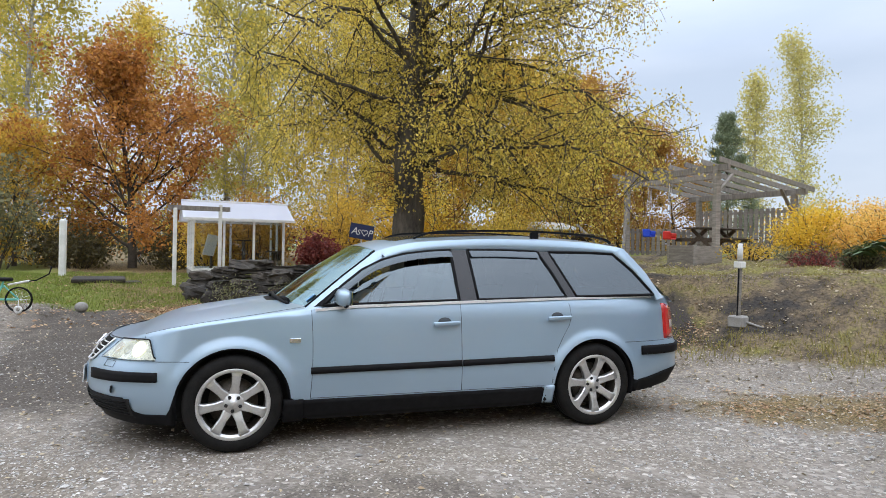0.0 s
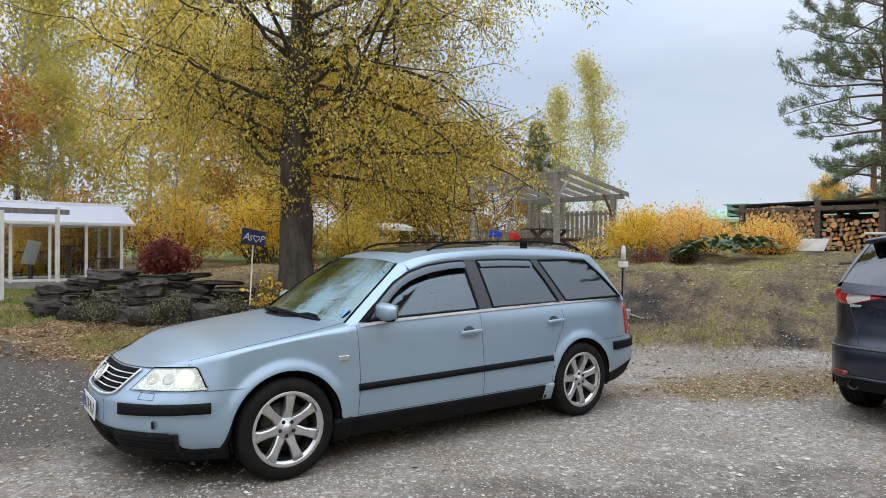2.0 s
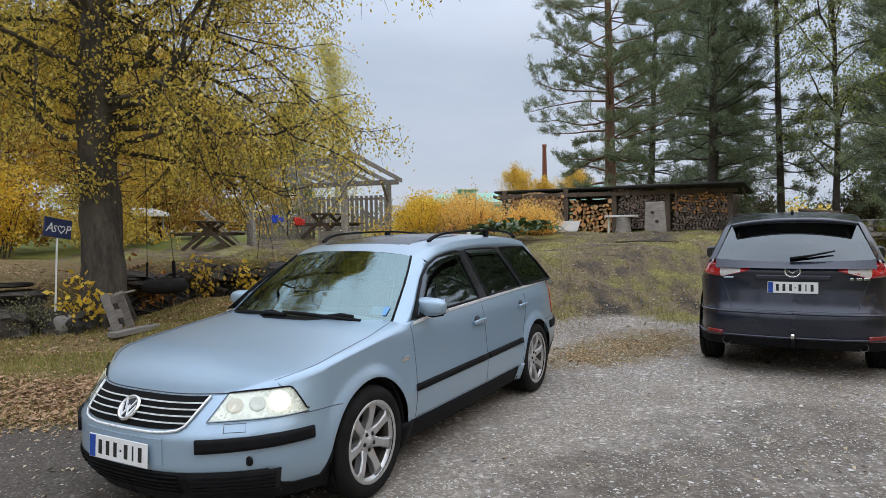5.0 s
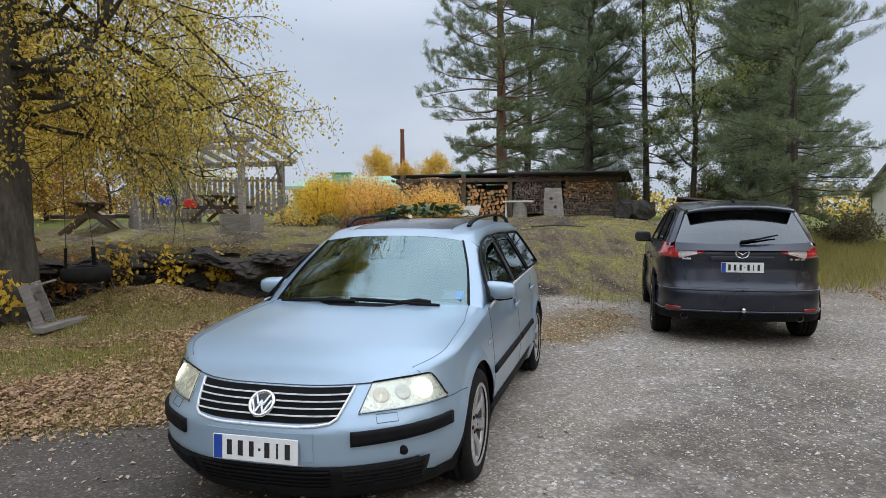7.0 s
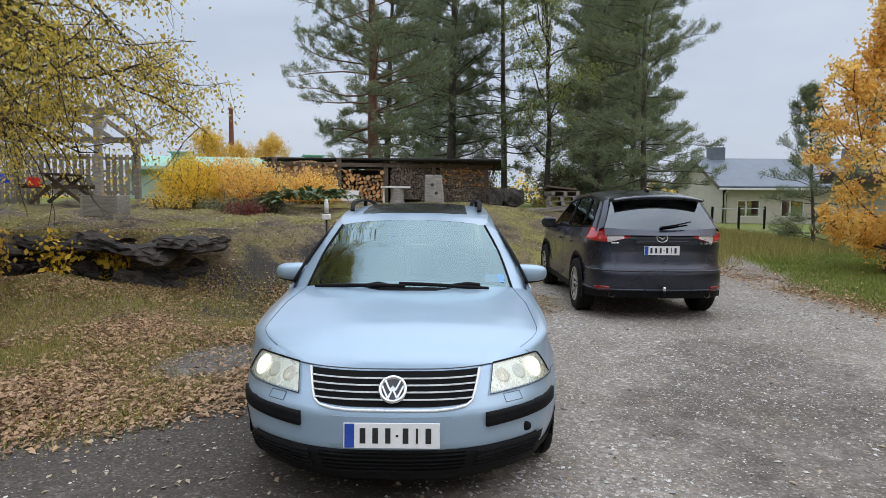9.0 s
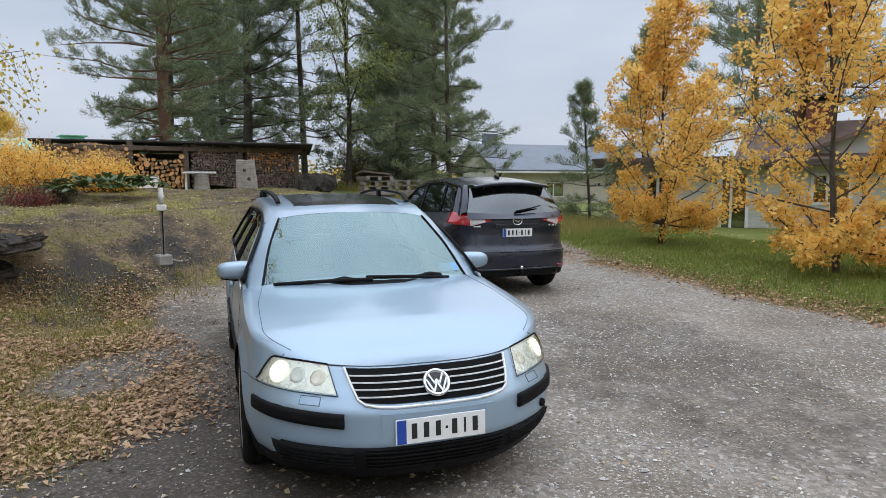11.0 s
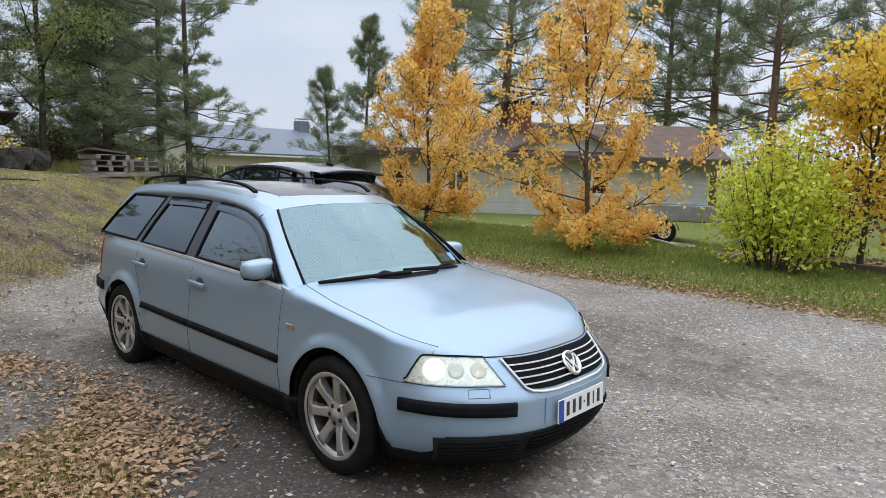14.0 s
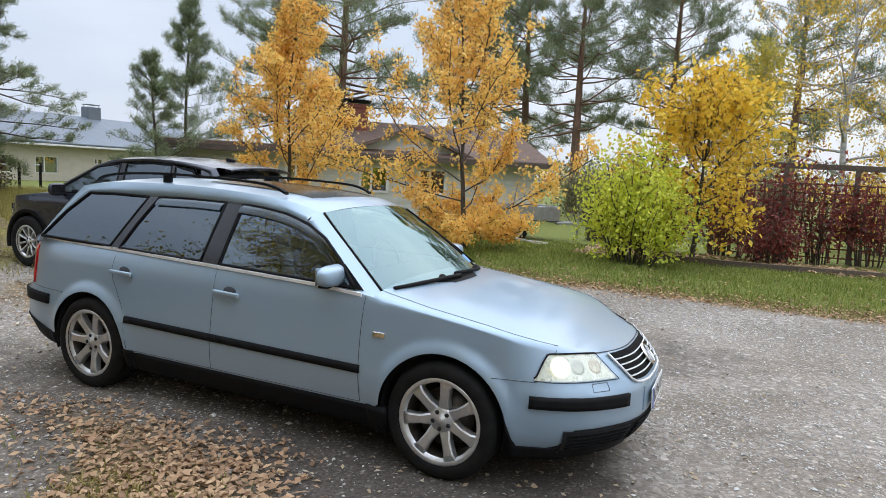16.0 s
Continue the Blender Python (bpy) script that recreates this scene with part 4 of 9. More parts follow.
    for pts2 in (((-0.032, 0.036), (-0.012, -0.006), (0.0, 0.010), (0.012, -0.006), (0.032, 0.036)), ((-0.046, 0.012), (-0.020, -0.044), (0.0, 0.000), (0.020, -0.044), (0.046, 0.012))):
        for a, b in zip(pts2, pts2[1:]):
            d = math.hypot(b[0] - a[0], b[1] - a[1])
            bm_box(0.006, d + 0.005, 0.0075, (-0.005, (a[0] + b[0]) / 2, (a[1] + b[1]) / 2), Matrix.Rotation(math.atan2(b[1] - a[1], b[0] - a[0]), 4, "X"), bm=bars)
    part("badge_mark", bars, M["bright_trim"], badge)
    # plate and its carrier
    vs, fs = [], []
    for sd in (1, -1):
        v2, f2 = sh.patch(0, sh.u_front_y(0.275), 0.392, 0.522, 8, 3, 0.006, sd, 0.012)
        k = len(vs)
        vs += v2
        fs += [tuple(k + i for i in f) for f in f2]
    weld("plate_carrier", vs, fs, P, car, smooth=False)
    plate_bars(car, 0.44, 0.117, (-2.278, 0.0, 0.441), Matrix.Rotation(0.05, 4, "Y"))
    # ---- upper body ----
    E = [(-0.32, 0.535, 1.318), (-0.15, 0.56, 1.366), (0.05, 0.572, 1.396), (0.5, 0.582, 1.424), (1.0, 0.578, 1.430), (1.4, 0.568, 1.418), (1.66, 0.556, 1.394), (1.80, 0.548, 1.372)]
    edge = catmull(E, 40)
    A = catmull([(-0.86, 0.70, 0.905), (-0.60, 0.635, 1.115), (-0.45, 0.585, 1.225), (-0.32, 0.535, 1.318)], 16)
    foot = sh.at(sh.u_of_x(2.12), sh.top(2.12), 0, 1)
    D = catmull([(1.80, 0.548, 1.372), (1.97, 0.60, 1.19), (2.075, min(0.648, foot.y + 0.01), 1.03), (2.12, foot.y - 0.004, foot.z)], 12)
    side_line = A[:-1] + edge[:-1] + D
    # roof
    vs = []
    for p in edge:
        cr = lerp_table([(-0.32, 0.040), (0.3, 0.040), (1.4, 0.036), (1.8, 0.025)], p[0])
        row = across(Vector((p[0], -p[1], p[2])), Vector((p[0], p[1], p[2])), 20, cr, 2.6)
        bow = lerp_table([(-0.32, -0.07), (0.2, 0), (1.4, 0), (1.8, 0.09)], p[0])
        for i, q in enumerate(row):
            q.x += bow * (1 - abs(2 * i / 20 - 1) ** 2)
        vs += row
    weld("roof", vs, grid_faces(len(edge), 21), P, car)
    # windscreen and tailgate glass
    def pane(name, low, high, rows, cols, bow_low, bow_high, crown_low, crown_high, mat, label=""):
        vs = []
        for i in range(rows + 1):
            f = i / rows
            a = Vector(low).lerp(Vector(high), f)
            r = across(Vector((a.x, -a.y, a.z)), a, cols, crown_low + (crown_high - crown_low) * f, 2.2)
            b = bow_low + (bow_high - bow_low) * f
            bulge = 0.015 * math.sin(math.pi * f)
            for j, q in enumerate(r):
                q.x += b * (1 - abs(2 * j / cols - 1) ** 2) - bulge
            vs += r
        ob = mesh_ob(name, vs, grid_faces(rows + 1, cols + 1), mat, car, True, label)
        ob.visible_shadow = False
        return ob
    post = catmull([(-0.895, 0.700, 0.880), (-0.86, 0.690, 0.907), (-0.60, 0.627, 1.117), (-0.45, 0.577, 1.227), (-0.325, 0.528, 1.320)], 13)
    vs = []
    for i, a in enumerate(post):
        f = i / (len(post) - 1)
        a = Vector(a)
        r = across(Vector((a.x, -a.y, a.z)), a, 20, 0.048 - 0.010 * f, 2.2)
        for j, q in enumerate(r):
            q.x += (-0.165 + 0.092 * f) * (1 - abs(2 * j / 20 - 1) ** 2)
        vs += r
    wsc = mesh_ob("windscreen", vs, grid_faces(len(post), 21), M["windscreen"], car, True, "curved windscreen")
    wsc.visible_shadow = False
    for sd in (-1, 1):
        tube("windscreen_seal", [(p[0] - 0.004, sd * p[1], p[2] + 0.002) for p in post], 0.006, M["black_plastic"], car, 6)
    pane("rear_window", (2.17, 0.62, 0.99), (1.85, 0.50, 1.352), 8, 14, 0.12, 0.09, 0.0, 0.02, M["glass_dark"])
    vs = []
    for zz, xx, yy in ((0.985, 2.16, 0.66), (0.93, 2.22, 0.66)):
        vs += across(Vector((xx, -yy, zz)), Vector((xx, yy, zz)), 14, 0.0)
        for j in range(15):
            vs[-15 + j].x += 0.12 * (1 - abs(2 * j / 14 - 1) ** 2)
    weld("tailgate_sill", vs, grid_faces(2, 15), P, car)
    # cowl under the windscreen
    vs = []
    for f in range(4):
        yy = 0.69
        x0 = -0.93 + f * 0.035
        r = across(Vector((x0, -yy, 0.892 + f * 0.006)), Vector((x0, yy, 0.892 + f * 0.006)), 16, 0.045, 2.2)
        for j, q in enumerate(r):
            q.x -= 0.15 * (1 - abs(2 * j / 16 - 1) ** 2)
        vs += r
    mesh_ob("cowl", vs, grid_faces(4, 17), M["black_plastic"], car)

    def house_y(z):
        return 0.795 - 0.235 * (max(z - 0.95, 0) / 0.45) ** 1.1
    for sd in (-1, 1):
        gl = lambda x, z, o=0.0: Vector((x, sd * (house_y(z) + o), z))
        # pillars and roof frame as mouldings, painted
        out = [Vector((p[0], sd * p[1], p[2])) for p in side_line]
        inn = []
        for p in side_line:
            if p[0] > 1.66:
                zz = max(lerp_table([(1.66, 1.326), (1.80, 1.318)], p[0]) if p[0] < 1.80 else p[2] - 0.05, 0.965)
                xx = lerp_table([(0.96, 1.965), (1.005, 1.945), (1.19, 1.805), (1.328, 1.66)], zz)
                inn.append(Vector((xx, sd * (house_y(zz) + 0.006), zz)))
                continue
            zz = max(p[2] - 0.045, 0.90)
            if p[0] > -0.3:
                zz = min(zz, lerp_table([(-0.30, 1.250), (-0.12, 1.298), (0.08, 1.322), (0.235, 1.332), (0.7, 1.338), (1.66, 1.326)], p[0]))
            inn.append(Vector((p[0] + (0.055 if p[0] < -0.3 else 0.0), sd * (house_y(zz) + 0.006), zz)))
        vs = []
        for a, b in zip(out, inn):
            m = a.lerp(b, 0.5) + Vector((0, sd * 0.012, 0.004))
            vs += [a, m, b, b + Vector((0, -sd * 0.03, 0))]
        weld("roof_frame", vs, grid_faces(len(out), 4), P, car)
        # black window surround, one band behind the panes
        wins = {
            "front_window": [(-0.735, 0.945), (-0.60, 1.075), (-0.45, 1.185), (-0.30, 1.255), (-0.12, 1.302), (0.08, 1.326), (0.235, 1.336), (0.25, 0.972)],
            "rear_door_window": [(0.40, 0.974), (0.375, 1.338), (0.70, 1.342), (0.965, 1.336), (1.06, 1.16), (1.135, 0.988)],
            "quarter_window": [(1.225, 0.992), (1.145, 1.16), (1.065, 1.334), (1.40, 1.336), (1.655, 1.328), (1.80, 1.19), (1.94, 1.005)]}
        for wname, poly in wins.items():
            dense = []
            for (xa, za), (xb, zb) in zip(poly, poly[1:] + poly[:1]):
                for f in np.linspace(0, 1, 5)[:-1]:
                    dense.append((xa + (xb - xa) * f, za + (zb - za) * f))
            cxm, czm = sum(p[0] for p in dense) / len(dense), sum(p[1] for p in dense) / len(dense)
            # the driver's window is wound a hand's width down
            down = 0.095 if sd < 0 and wname == "front_window" else 0.0
            whole = dense
            dense = [(x, max(z - down, min(z, 0.955))) for x, z in dense]
            vs = [gl(x, z, 0.002) for x, z in dense]
            n = len(vs)
            rings = [vs]
            for s in (0.66, 0.33):
                rings.append([gl(cxm + (x - cxm) * s, czm + (z - czm) * s, 0.002) for x, z in dense])
            allv = [v for r in rings for v in r] + [gl(cxm, czm, 0.002)]
            fs = []
            for k in range(2):
                for i in range(n):
                    j = (i + 1) % n
                    fs.append((k * n + i, k * n + j, (k + 1) * n + j, (k + 1) * n + i))
            for i in range(n):
                fs.append((2 * n + i, 2 * n + (i + 1) % n, 3 * n))
            g = mesh_ob(wname, allv, fs, M["glass_car"] if wname == "front_window" else M["glass_dark"], car)
            g.visible_shadow = False
            frame_pts = [gl(x, z, 0.004) for x, z in whole]
            tube("window_seal", frame_pts + frame_pts[:1], 0.011, M["black_plastic"], g, 6)
        # black pillar trims
        for (xa, za), (xb, zb), (xc, zc), (xd, zd) in (((0.262, 0.968), (0.388, 0.972), (0.362, 1.345), (0.248, 1.345)), ((1.147, 0.985), (1.215, 0.988), (1.055, 1.345), (0.975, 1.345))):
            vs = []
            for f in np.linspace(0, 1, 7):
                vs += [gl(xa + (xd - xa) * f, za + (zd - za) * f, 0.008), gl(xb + (xc - xb) * f, zb + (zc - zb) * f, 0.008)]
            mesh_ob("pillar_trim", vs, grid_faces(7, 2), M["black_gloss"], car)
        vs = [gl(-0.80, 0.935, 0.01), gl(-0.715, 0.94, 0.01), gl(-0.60, 1.065, 0.006), gl(-0.64, 1.06, 0.006)]
        mesh_ob("mirror_triangle", vs, [(0, 1, 2, 3)], M["black_plastic"], car)
        # wind deflectors
        dpts = [(-0.66, 1.02), (-0.45, 1.175), (-0.30, 1.245), (-0.12, 1.292), (0.08, 1.318), (0.235, 1.326)]
        for pts2 in (dpts, [(0.385, 1.328), (0.6, 1.332), (0.955, 1.326)]):
            vs = []
            for x, z in catmull(pts2, 16):
                vs += [gl(x, z + 0.012, 0.008), gl(x + 0.008, z - 0.014, 0.022), gl(x + 0.014, z - 0.04, 0.018)]
            mesh_ob("wind_deflector", vs, grid_faces(16, 3), M["glass_dark"], car)
        # chrome belt line
        pts = [sh.at(sh.u_of_x(x), sh.top(x) - 0.004, 0.010, sd) for x in np.linspace(-0.79, 1.96, 36)]
        strip_along("belt_moulding", pts, [(0, 0, 1)] * 36, 0.020, [(0, sd, 0)] * 36, M["bright_trim"], car, 0.006)
        # shoulder: closes the gap from the belt to the panes
        vs = []
        for x in np.linspace(-0.86, 2.16, 40):
            b = sh.at(sh.u_of_x(x), sh.top(x), 0, sd)
            vs += [b, Vector((x, sd * min(abs(b.y) - 0.005, house_y(b.z) - 0.01), b.z + 0.006))]
        weld("shoulder", vs, grid_faces(40, 2), P, car)
        # tail lamp
        tl = new("tail_light")
        tl.parent = car
        vs, fs = sh.patch(sh.u_of_x(2.075), sh.u_rear_y(0.44), 0.645, lambda u: 0.93 - 0.05 * smoothstep(2.1, 2.3, sh.plan(u)[0]), 10, 6, 0.008, sd, 0.02)
        mesh_ob("red_lens", vs, fs, M["red_lens"], tl)
        vs, fs = sh.patch(sh.u_of_x(2.17), sh.u_rear_y(0.5), 0.73, 0.79, 6, 2, 0.012, sd)
        mesh_ob("white_lens", vs, fs, M["clear_lens_solid"], tl)
        # roof rail
        rp = [(-0.02, 0.50, 1.412), (0.05, 0.507, 1.442), (0.20, 0.518, 1.468), (0.6, 0.523, 1.484), (1.0, 0.52, 1.488), (1.4, 0.51, 1.472), (1.62, 0.502, 1.445), (1.70, 0.498, 1.412)]
        cr = catmull(rp, 30)
        rail = strip_along("roof_rail", [(p[0], sd * p[1], p[2]) for p in cr], [(0, 1, 0)] * 30, 0.035, [(0, 0, 1)] * 30, M["black_plastic"], car, 0.016)
        part("rail_foot", bm_box(0.07, 0.03, 0.06, (0.98, sd * 0.52, 1.46), bevel=0.006), M["black_plastic"], rail)
        # mirror
        mr = new("door_mirror")
        mr.parent = car
        mr.matrix_basis = Matrix.Translation((-0.595, sd * 0.842, 1.0))
        bm = bmesh.new()
        bmesh.ops.create_uvsphere(bm, u_segments=20, v_segments=12, radius=1)
        for v in bm.verts:
            x, y, z = v.co
            sx = 0.062 if x < 0 else 0.03
            v.co = (x * sx, math.copysign(abs(y) ** 0.6, y) * 0.112, math.copysign(abs(z) ** 0.6, z) * 0.060 * (1.0 - 0.18 * y * sd))
        part("mirror_housing", bm, P, mr, smooth=True)
        part("mirror_glass", bm_box(0.004, 0.17, 0.095, (0.033, 0, 0.0), bevel=0.0), M["chrome"], mr)
        tube("mirror_arm", [(0.0, -sd * 0.05, -0.045), (0.0, -sd * 0.09, -0.056), (-0.01, -sd * 0.125, -0.06)], [0.030, 0.026, 0.03], M["black_plastic"], mr, 8)
        tube("mirror_base", [(0.008, -sd * 0.085, -0.050), (0.008, 0, -0.058), (0.004, sd * 0.085, -0.048)], [0.012, 0.016, 0.010], M["black_plastic"], mr, 8)
    # sunroof
    vs = []
    for x in np.linspace(-0.16, 0.72, 12):
        zc = lerp_table([(p[0], p[2]) for p in edge], x) + 0.04
        for j in range(9):
            y = -0.40 + 0.8 * j / 8
            ye = lerp_table([(p[0], p[1]) for p in edge], x)
            vs.append((x - 0.03 * (1 - (y / 0.4) ** 2) * (1 if x < 0.2 else 0), y, zc - 0.04 * (abs(y) / ye) ** 2.6 + 0.005))
    mesh_ob("sunroof", vs, grid_faces(12, 9), M["black_gloss"], car, True, "dark glass sunroof")
    # wipers
    for y0, ln, piv in ((0.62, 0.60, 0.14), (0.06, 0.58, -0.46)):
        wp = new("wiper")
        wp.parent = car
        pts = []
        for f in np.linspace(0, 1, 8):
            y = y0 - ln * f
            w = 1 - min(1, abs(y / 0.695)) ** 2
            pts.append(Vector((-0.872 - 0.16 * w + 0.02 * (1 - f), y, 0.913 + 0.047 * w + 0.012 * (1 - f))))
        tube("blade", pts, 0.013, M["black_plastic"], wp, 6)
        pv = Vector((-0.98 + 0.08 * abs(piv), piv, 0.948))
        tube("arm", [pv, pv.lerp(pts[4], 0.4) + Vector((0, 0, 0.015)), pts[4]], [0.022, 0.016, 0.011], M["black_plastic"], wp, 6)
    # inside: seats, dashboard, wheel, mirror
    seat_c = M["interior"]
    for x, y in ((0.12, 0.36), (0.12, -0.36), (1.0, 0.36), (1.0, -0.36)):
        st = bmesh.new()
        bm_box(0.5, 0.5, 0.16, (x - 0.1, y, 0.56), bevel=0.04, bm=st)
        bm_box(0.14, 0.48, 0.58, (x + 0.22, y, 0.84), Matrix.Rotation(0.28, 4, "Y"), bevel=0.04, bm=st)
        bm_box(0.10, 0.26, 0.17, (x + 0.33, y, 1.19), Matrix.Rotation(0.2, 4, "Y"), bevel=0.03, bm=st)
        part("seat", st, seat_c, car)
    part("dashboard", bm_box(0.42, 1.30, 0.30, (-0.62, 0, 0.80), bevel=0.06, seg=2), seat_c, car, smooth=True)
    bm = bmesh.new()
    bm_box(0.02, 0.18, 0.06, (-0.33, 0, 1.27), bevel=0.008, bm=bm)
    part("inside_mirror", bm, M["black_plastic"], car)
    sw = [(0.06 * math.sin(a) - 0.28, -0.36 + 0.18 * math.cos(a), 0.93 + 0.17 * math.sin(a)) for a in np.linspace(0, 2 * math.pi, 25)]
    tube("steering_wheel", sw, 0.014, M["interior"], car, 6)
    # a flat blue piece painted as the pale reflection low in the windscreen
    st = part("windscreen_reflection", bm_box(0.004, 0.13, 0.075, bevel=0.0), M["reflection_blue"], car, "pale blue reflection painted on a flat piece")
    st.matrix_basis = Matrix.Translation((-0.80, -0.57, 0.985)) @ Matrix.Rotation(0.9, 4, "Y")
    R = 0.315
    for k, (x, y) in enumerate(((-1.305, -0.75), (1.36, -0.75), (-1.305, 0.75), (1.36, 0.75))):
        build_wheel(car, x, y, R, R, 0.232, 0.215, 7, (0.10, 0.35, 0.12, 0.3)[k], 0.068)
    return car


estate = estate_car()


def crossover_car():
    car = root("crossover_car", (5.13, -2.92, 0.0), 180 + 0.3, "dark graphite crossover car parked on the gravel", "car")
    P, B = M["paint_dark"], M["black_plastic"]
    sh = Shell(
        [(-2.27, 0), (-2.245, 0.3), (-2.15, 0.58), (-1.98, 0.77), (-1.7, 0.86), (-1.35, 0.895), (-0.9, 0.89), (0, 0.89), (0.9, 0.895), (1.35, 0.90), (1.75, 0.885), (2.02, 0.82), (2.17, 0.67), (2.245, 0.36), (2.265, 0)],
        [(0.2, 0.14), (0.35, 0.03), (0.5, 0.0), (0.7, 0.05), (0.85, 0.12), (0.95, 0.2)],
        [(0.2, 0.07), (0.3, 0.012), (0.45, 0.0), (0.55, 0.012), (0.75, 0.016), (0.93, 0.0), (1.0, 0.018), (1.06, 0.055), (1.15, 0.10)],
        [(0.22, 0.12), (0.3, 0.06), (0.42, 0.015), (0.52, 0.0), (0.62, 0.0), (0.66, 0.03), (0.70, 0.055), (0.86, 0.085), (0.98, 0.08), (1.03, 0.06), (1.10, 0.09), (1.17, 0.12)],
        [(-2.3, 0.80), (-2.05, 0.90), (-1.7, 0.985), (-1.3, 1.03), (-0.9, 1.065), (-0.5, 1.08), (0.5, 1.10), (1.3, 1.13), (1.8, 1.155), (2.1, 1.15), (2.3, 1.12)],
        [(-1.35, 0.358, 0.415), (1.35, 0.358, 0.415)], (-2.1, -1.6), (1.75, 2.2), 0.016)

    def bottom(x):
        z = 0.33 if -1.75 < x < 1.75 else 0.40 if x < 0 else 0.37
        for cx, cz, r in sh.arches:
            if abs(x - cx) < r:
                z = max(z, cz + math.sqrt(r * r - (x - cx) ** 2))
        return z
    xs = sorted(set([round(v, 4) for v in np.linspace(-1.9, 2.0, 48)] + [round(cx + r * math.sin(t), 4) for cx, cz, r in sh.arches for t in np.linspace(-1.5, 1.5, 19)]))
    us = sorted([0.0] + [sh.u_front_y(y) for y in np.linspace(0.06, 0.76, 10)] + [sh.u_of_x(x) for x in xs] + [sh.u_rear_y(y) for y in np.linspace(0.80, 0.05, 14)] + [sh.len])
    vs, fs = shell_body(sh, bottom, us, 22)
    hood = [u for u in us if sh.plan(u)[0] < -0.93]
    k = len(vs)
    for u in hood:
        x = sh.plan(u)[0]
        vs += across(sh.at(u, sh.top(x), 0, -1), sh.at(u, sh.top(x), 0, 1), 16, lerp_table([(-2.3, 0), (-1.9, 0.03), (-1.0, 0.06)], x), 2.4)
    fs += [tuple(k + i for i in f) for f in grid_faces(len(hood), 17)]
    weld("body", vs, fs, P, car, "dark graphite metallic body")
    part("underbody", bm_box(3.9, 1.46, 0.55, (0, 0, 0.58)), M["interior"], car)
    for cx, cz, r in sh.arches:
        for sd in (-1, 1):
            vs = []
            for i in range(19):
                a = math.pi * (i / 18) * 1.16 - 0.25
                for yy, rr in ((0.90, r + 0.045), (0.905, r + 0.01), (0.89, r - 0.012), (0.5, r)):
                    vs.append((cx + rr * math.cos(a), sd * yy, max(cz + rr * math.sin(a), 0.25)))
            mesh_ob("arch_cladding", vs, grid_faces(19, 4), B, car)
    for sd in (-1, 1):
        for u0, u1, z0, z1 in ((0, sh.u_of_x(-1.72), 0.24, 0.405), (sh.u_of_x(-0.95), sh.u_of_x(0.95), 0.235, 0.345), (sh.u_of_x(1.74), sh.len, 0.285, 0.385)):
            vs, fs = sh.patch(u0, u1, z0, z1, 24, 4, 0.008, sd, 0.05)
            mesh_ob("lower_cladding", vs, fs, B, car)
        on = lambda x, z: sh.at(sh.u_of_x(x), z, 0.0, sd)
        for xa, xb in ((-0.75, -0.72), (0.25, 0.30), (0.98, 1.2)):
            seam(car, [on(xa + (xb - xa) * f ** 2, 0.36 + f * (0.71 if xa < 0.9 else 0.72)) for f in np.linspace(0, 1, 10)])
        seam(car, [sh.at(u, 0.655, 0.001, sd) for u in np.linspace(sh.u_of_x(1.78), sh.len, 18)])
        seam(car, [sh.at(sh.u_rear_y(0.70 - 0.14 * f), 1.0 - 0.33 * f, 0.001, sd) for f in np.linspace(0, 1, 8)])
        for hx in (0.13, 1.0):
            hd = part("door_handle", bm_box(0.21, 0.025, 0.032, bevel=0.009, seg=2), P, car, smooth=True)
            hd.matrix_basis = Matrix.Translation(sh.at(sh.u_of_x(hx), 0.93, 0.02, sd))
        tl = new("tail_light")
        tl.parent = car
        ua, ub = sh.u_of_x(1.74), sh.u_rear_y(0.40)
        mid = lambda u: (u - ua) / (ub - ua)
        lo = lambda u: 0.962 + 0.05 * (1 - mid(u)) + 0.085 * max(0.0, mid(u) - 0.66) / 0.34
        hi = lambda u: 1.165 - 0.045 * mid(u) - 0.025 * mid(u) ** 3
        vs, fs = sh.patch(ua, ub, lo, hi, 14, 5, 0.012, sd, 0.03)
        mesh_ob("red_lens", vs, fs, M["red_lens"], tl, label="red tail lamp lens")
        vs, fs = sh.patch(ua + (ub - ua) * 0.62, ua + (ub - ua) * 0.90, lambda u: lo(u) + 0.006, lambda u: lo(u) + 0.62 * (hi(u) - lo(u)), 6, 2, 0.016, sd)
        mesh_ob("white_lens", vs, fs, M["clear_lens_solid"], tl)
        rl = lathe("round_lamp", [(0.052, 0.002), (0.048, -0.012), (0.040, -0.012), (0.036, -0.004), (0.0, -0.008)], M["red_lens"], tl, 28)
        lathe("lamp_ring", [(0.037, -0.0045), (0.030, -0.0065)], M["red_dark"], rl, 28)
        pu = ua + (ub - ua) * 0.48
        _, _, nx, ny = sh.plan(pu)
        rl.matrix_basis = Matrix.Translation(sh.at(pu, 1.062, 0.016, sd)) @ Vector((nx + 0.4, sd * ny * 0.6, 0)).to_track_quat("-Y", "Z").to_matrix().to_4x4()
        vs, fs = sh.patch(sh.u_rear_y(0.80), sh.u_rear_y(0.64), 0.375, 0.435, 5, 2, 0.014, sd, 0.02)
        mesh_ob("reflector", vs, fs, M["red_dark"], car, label="red bumper reflector")
        ex = lathe("exhaust_pipe", [(0.036, 0.1), (0.040, -0.02), (0.034, -0.02), (0.03, 0.1)], M["brake"], car, 20, axis="x")
        ex.matrix_basis = Matrix.Translation((2.14, sd * 0.60, 0.325)) @ Matrix.Rotation(math.pi, 4, "Z")
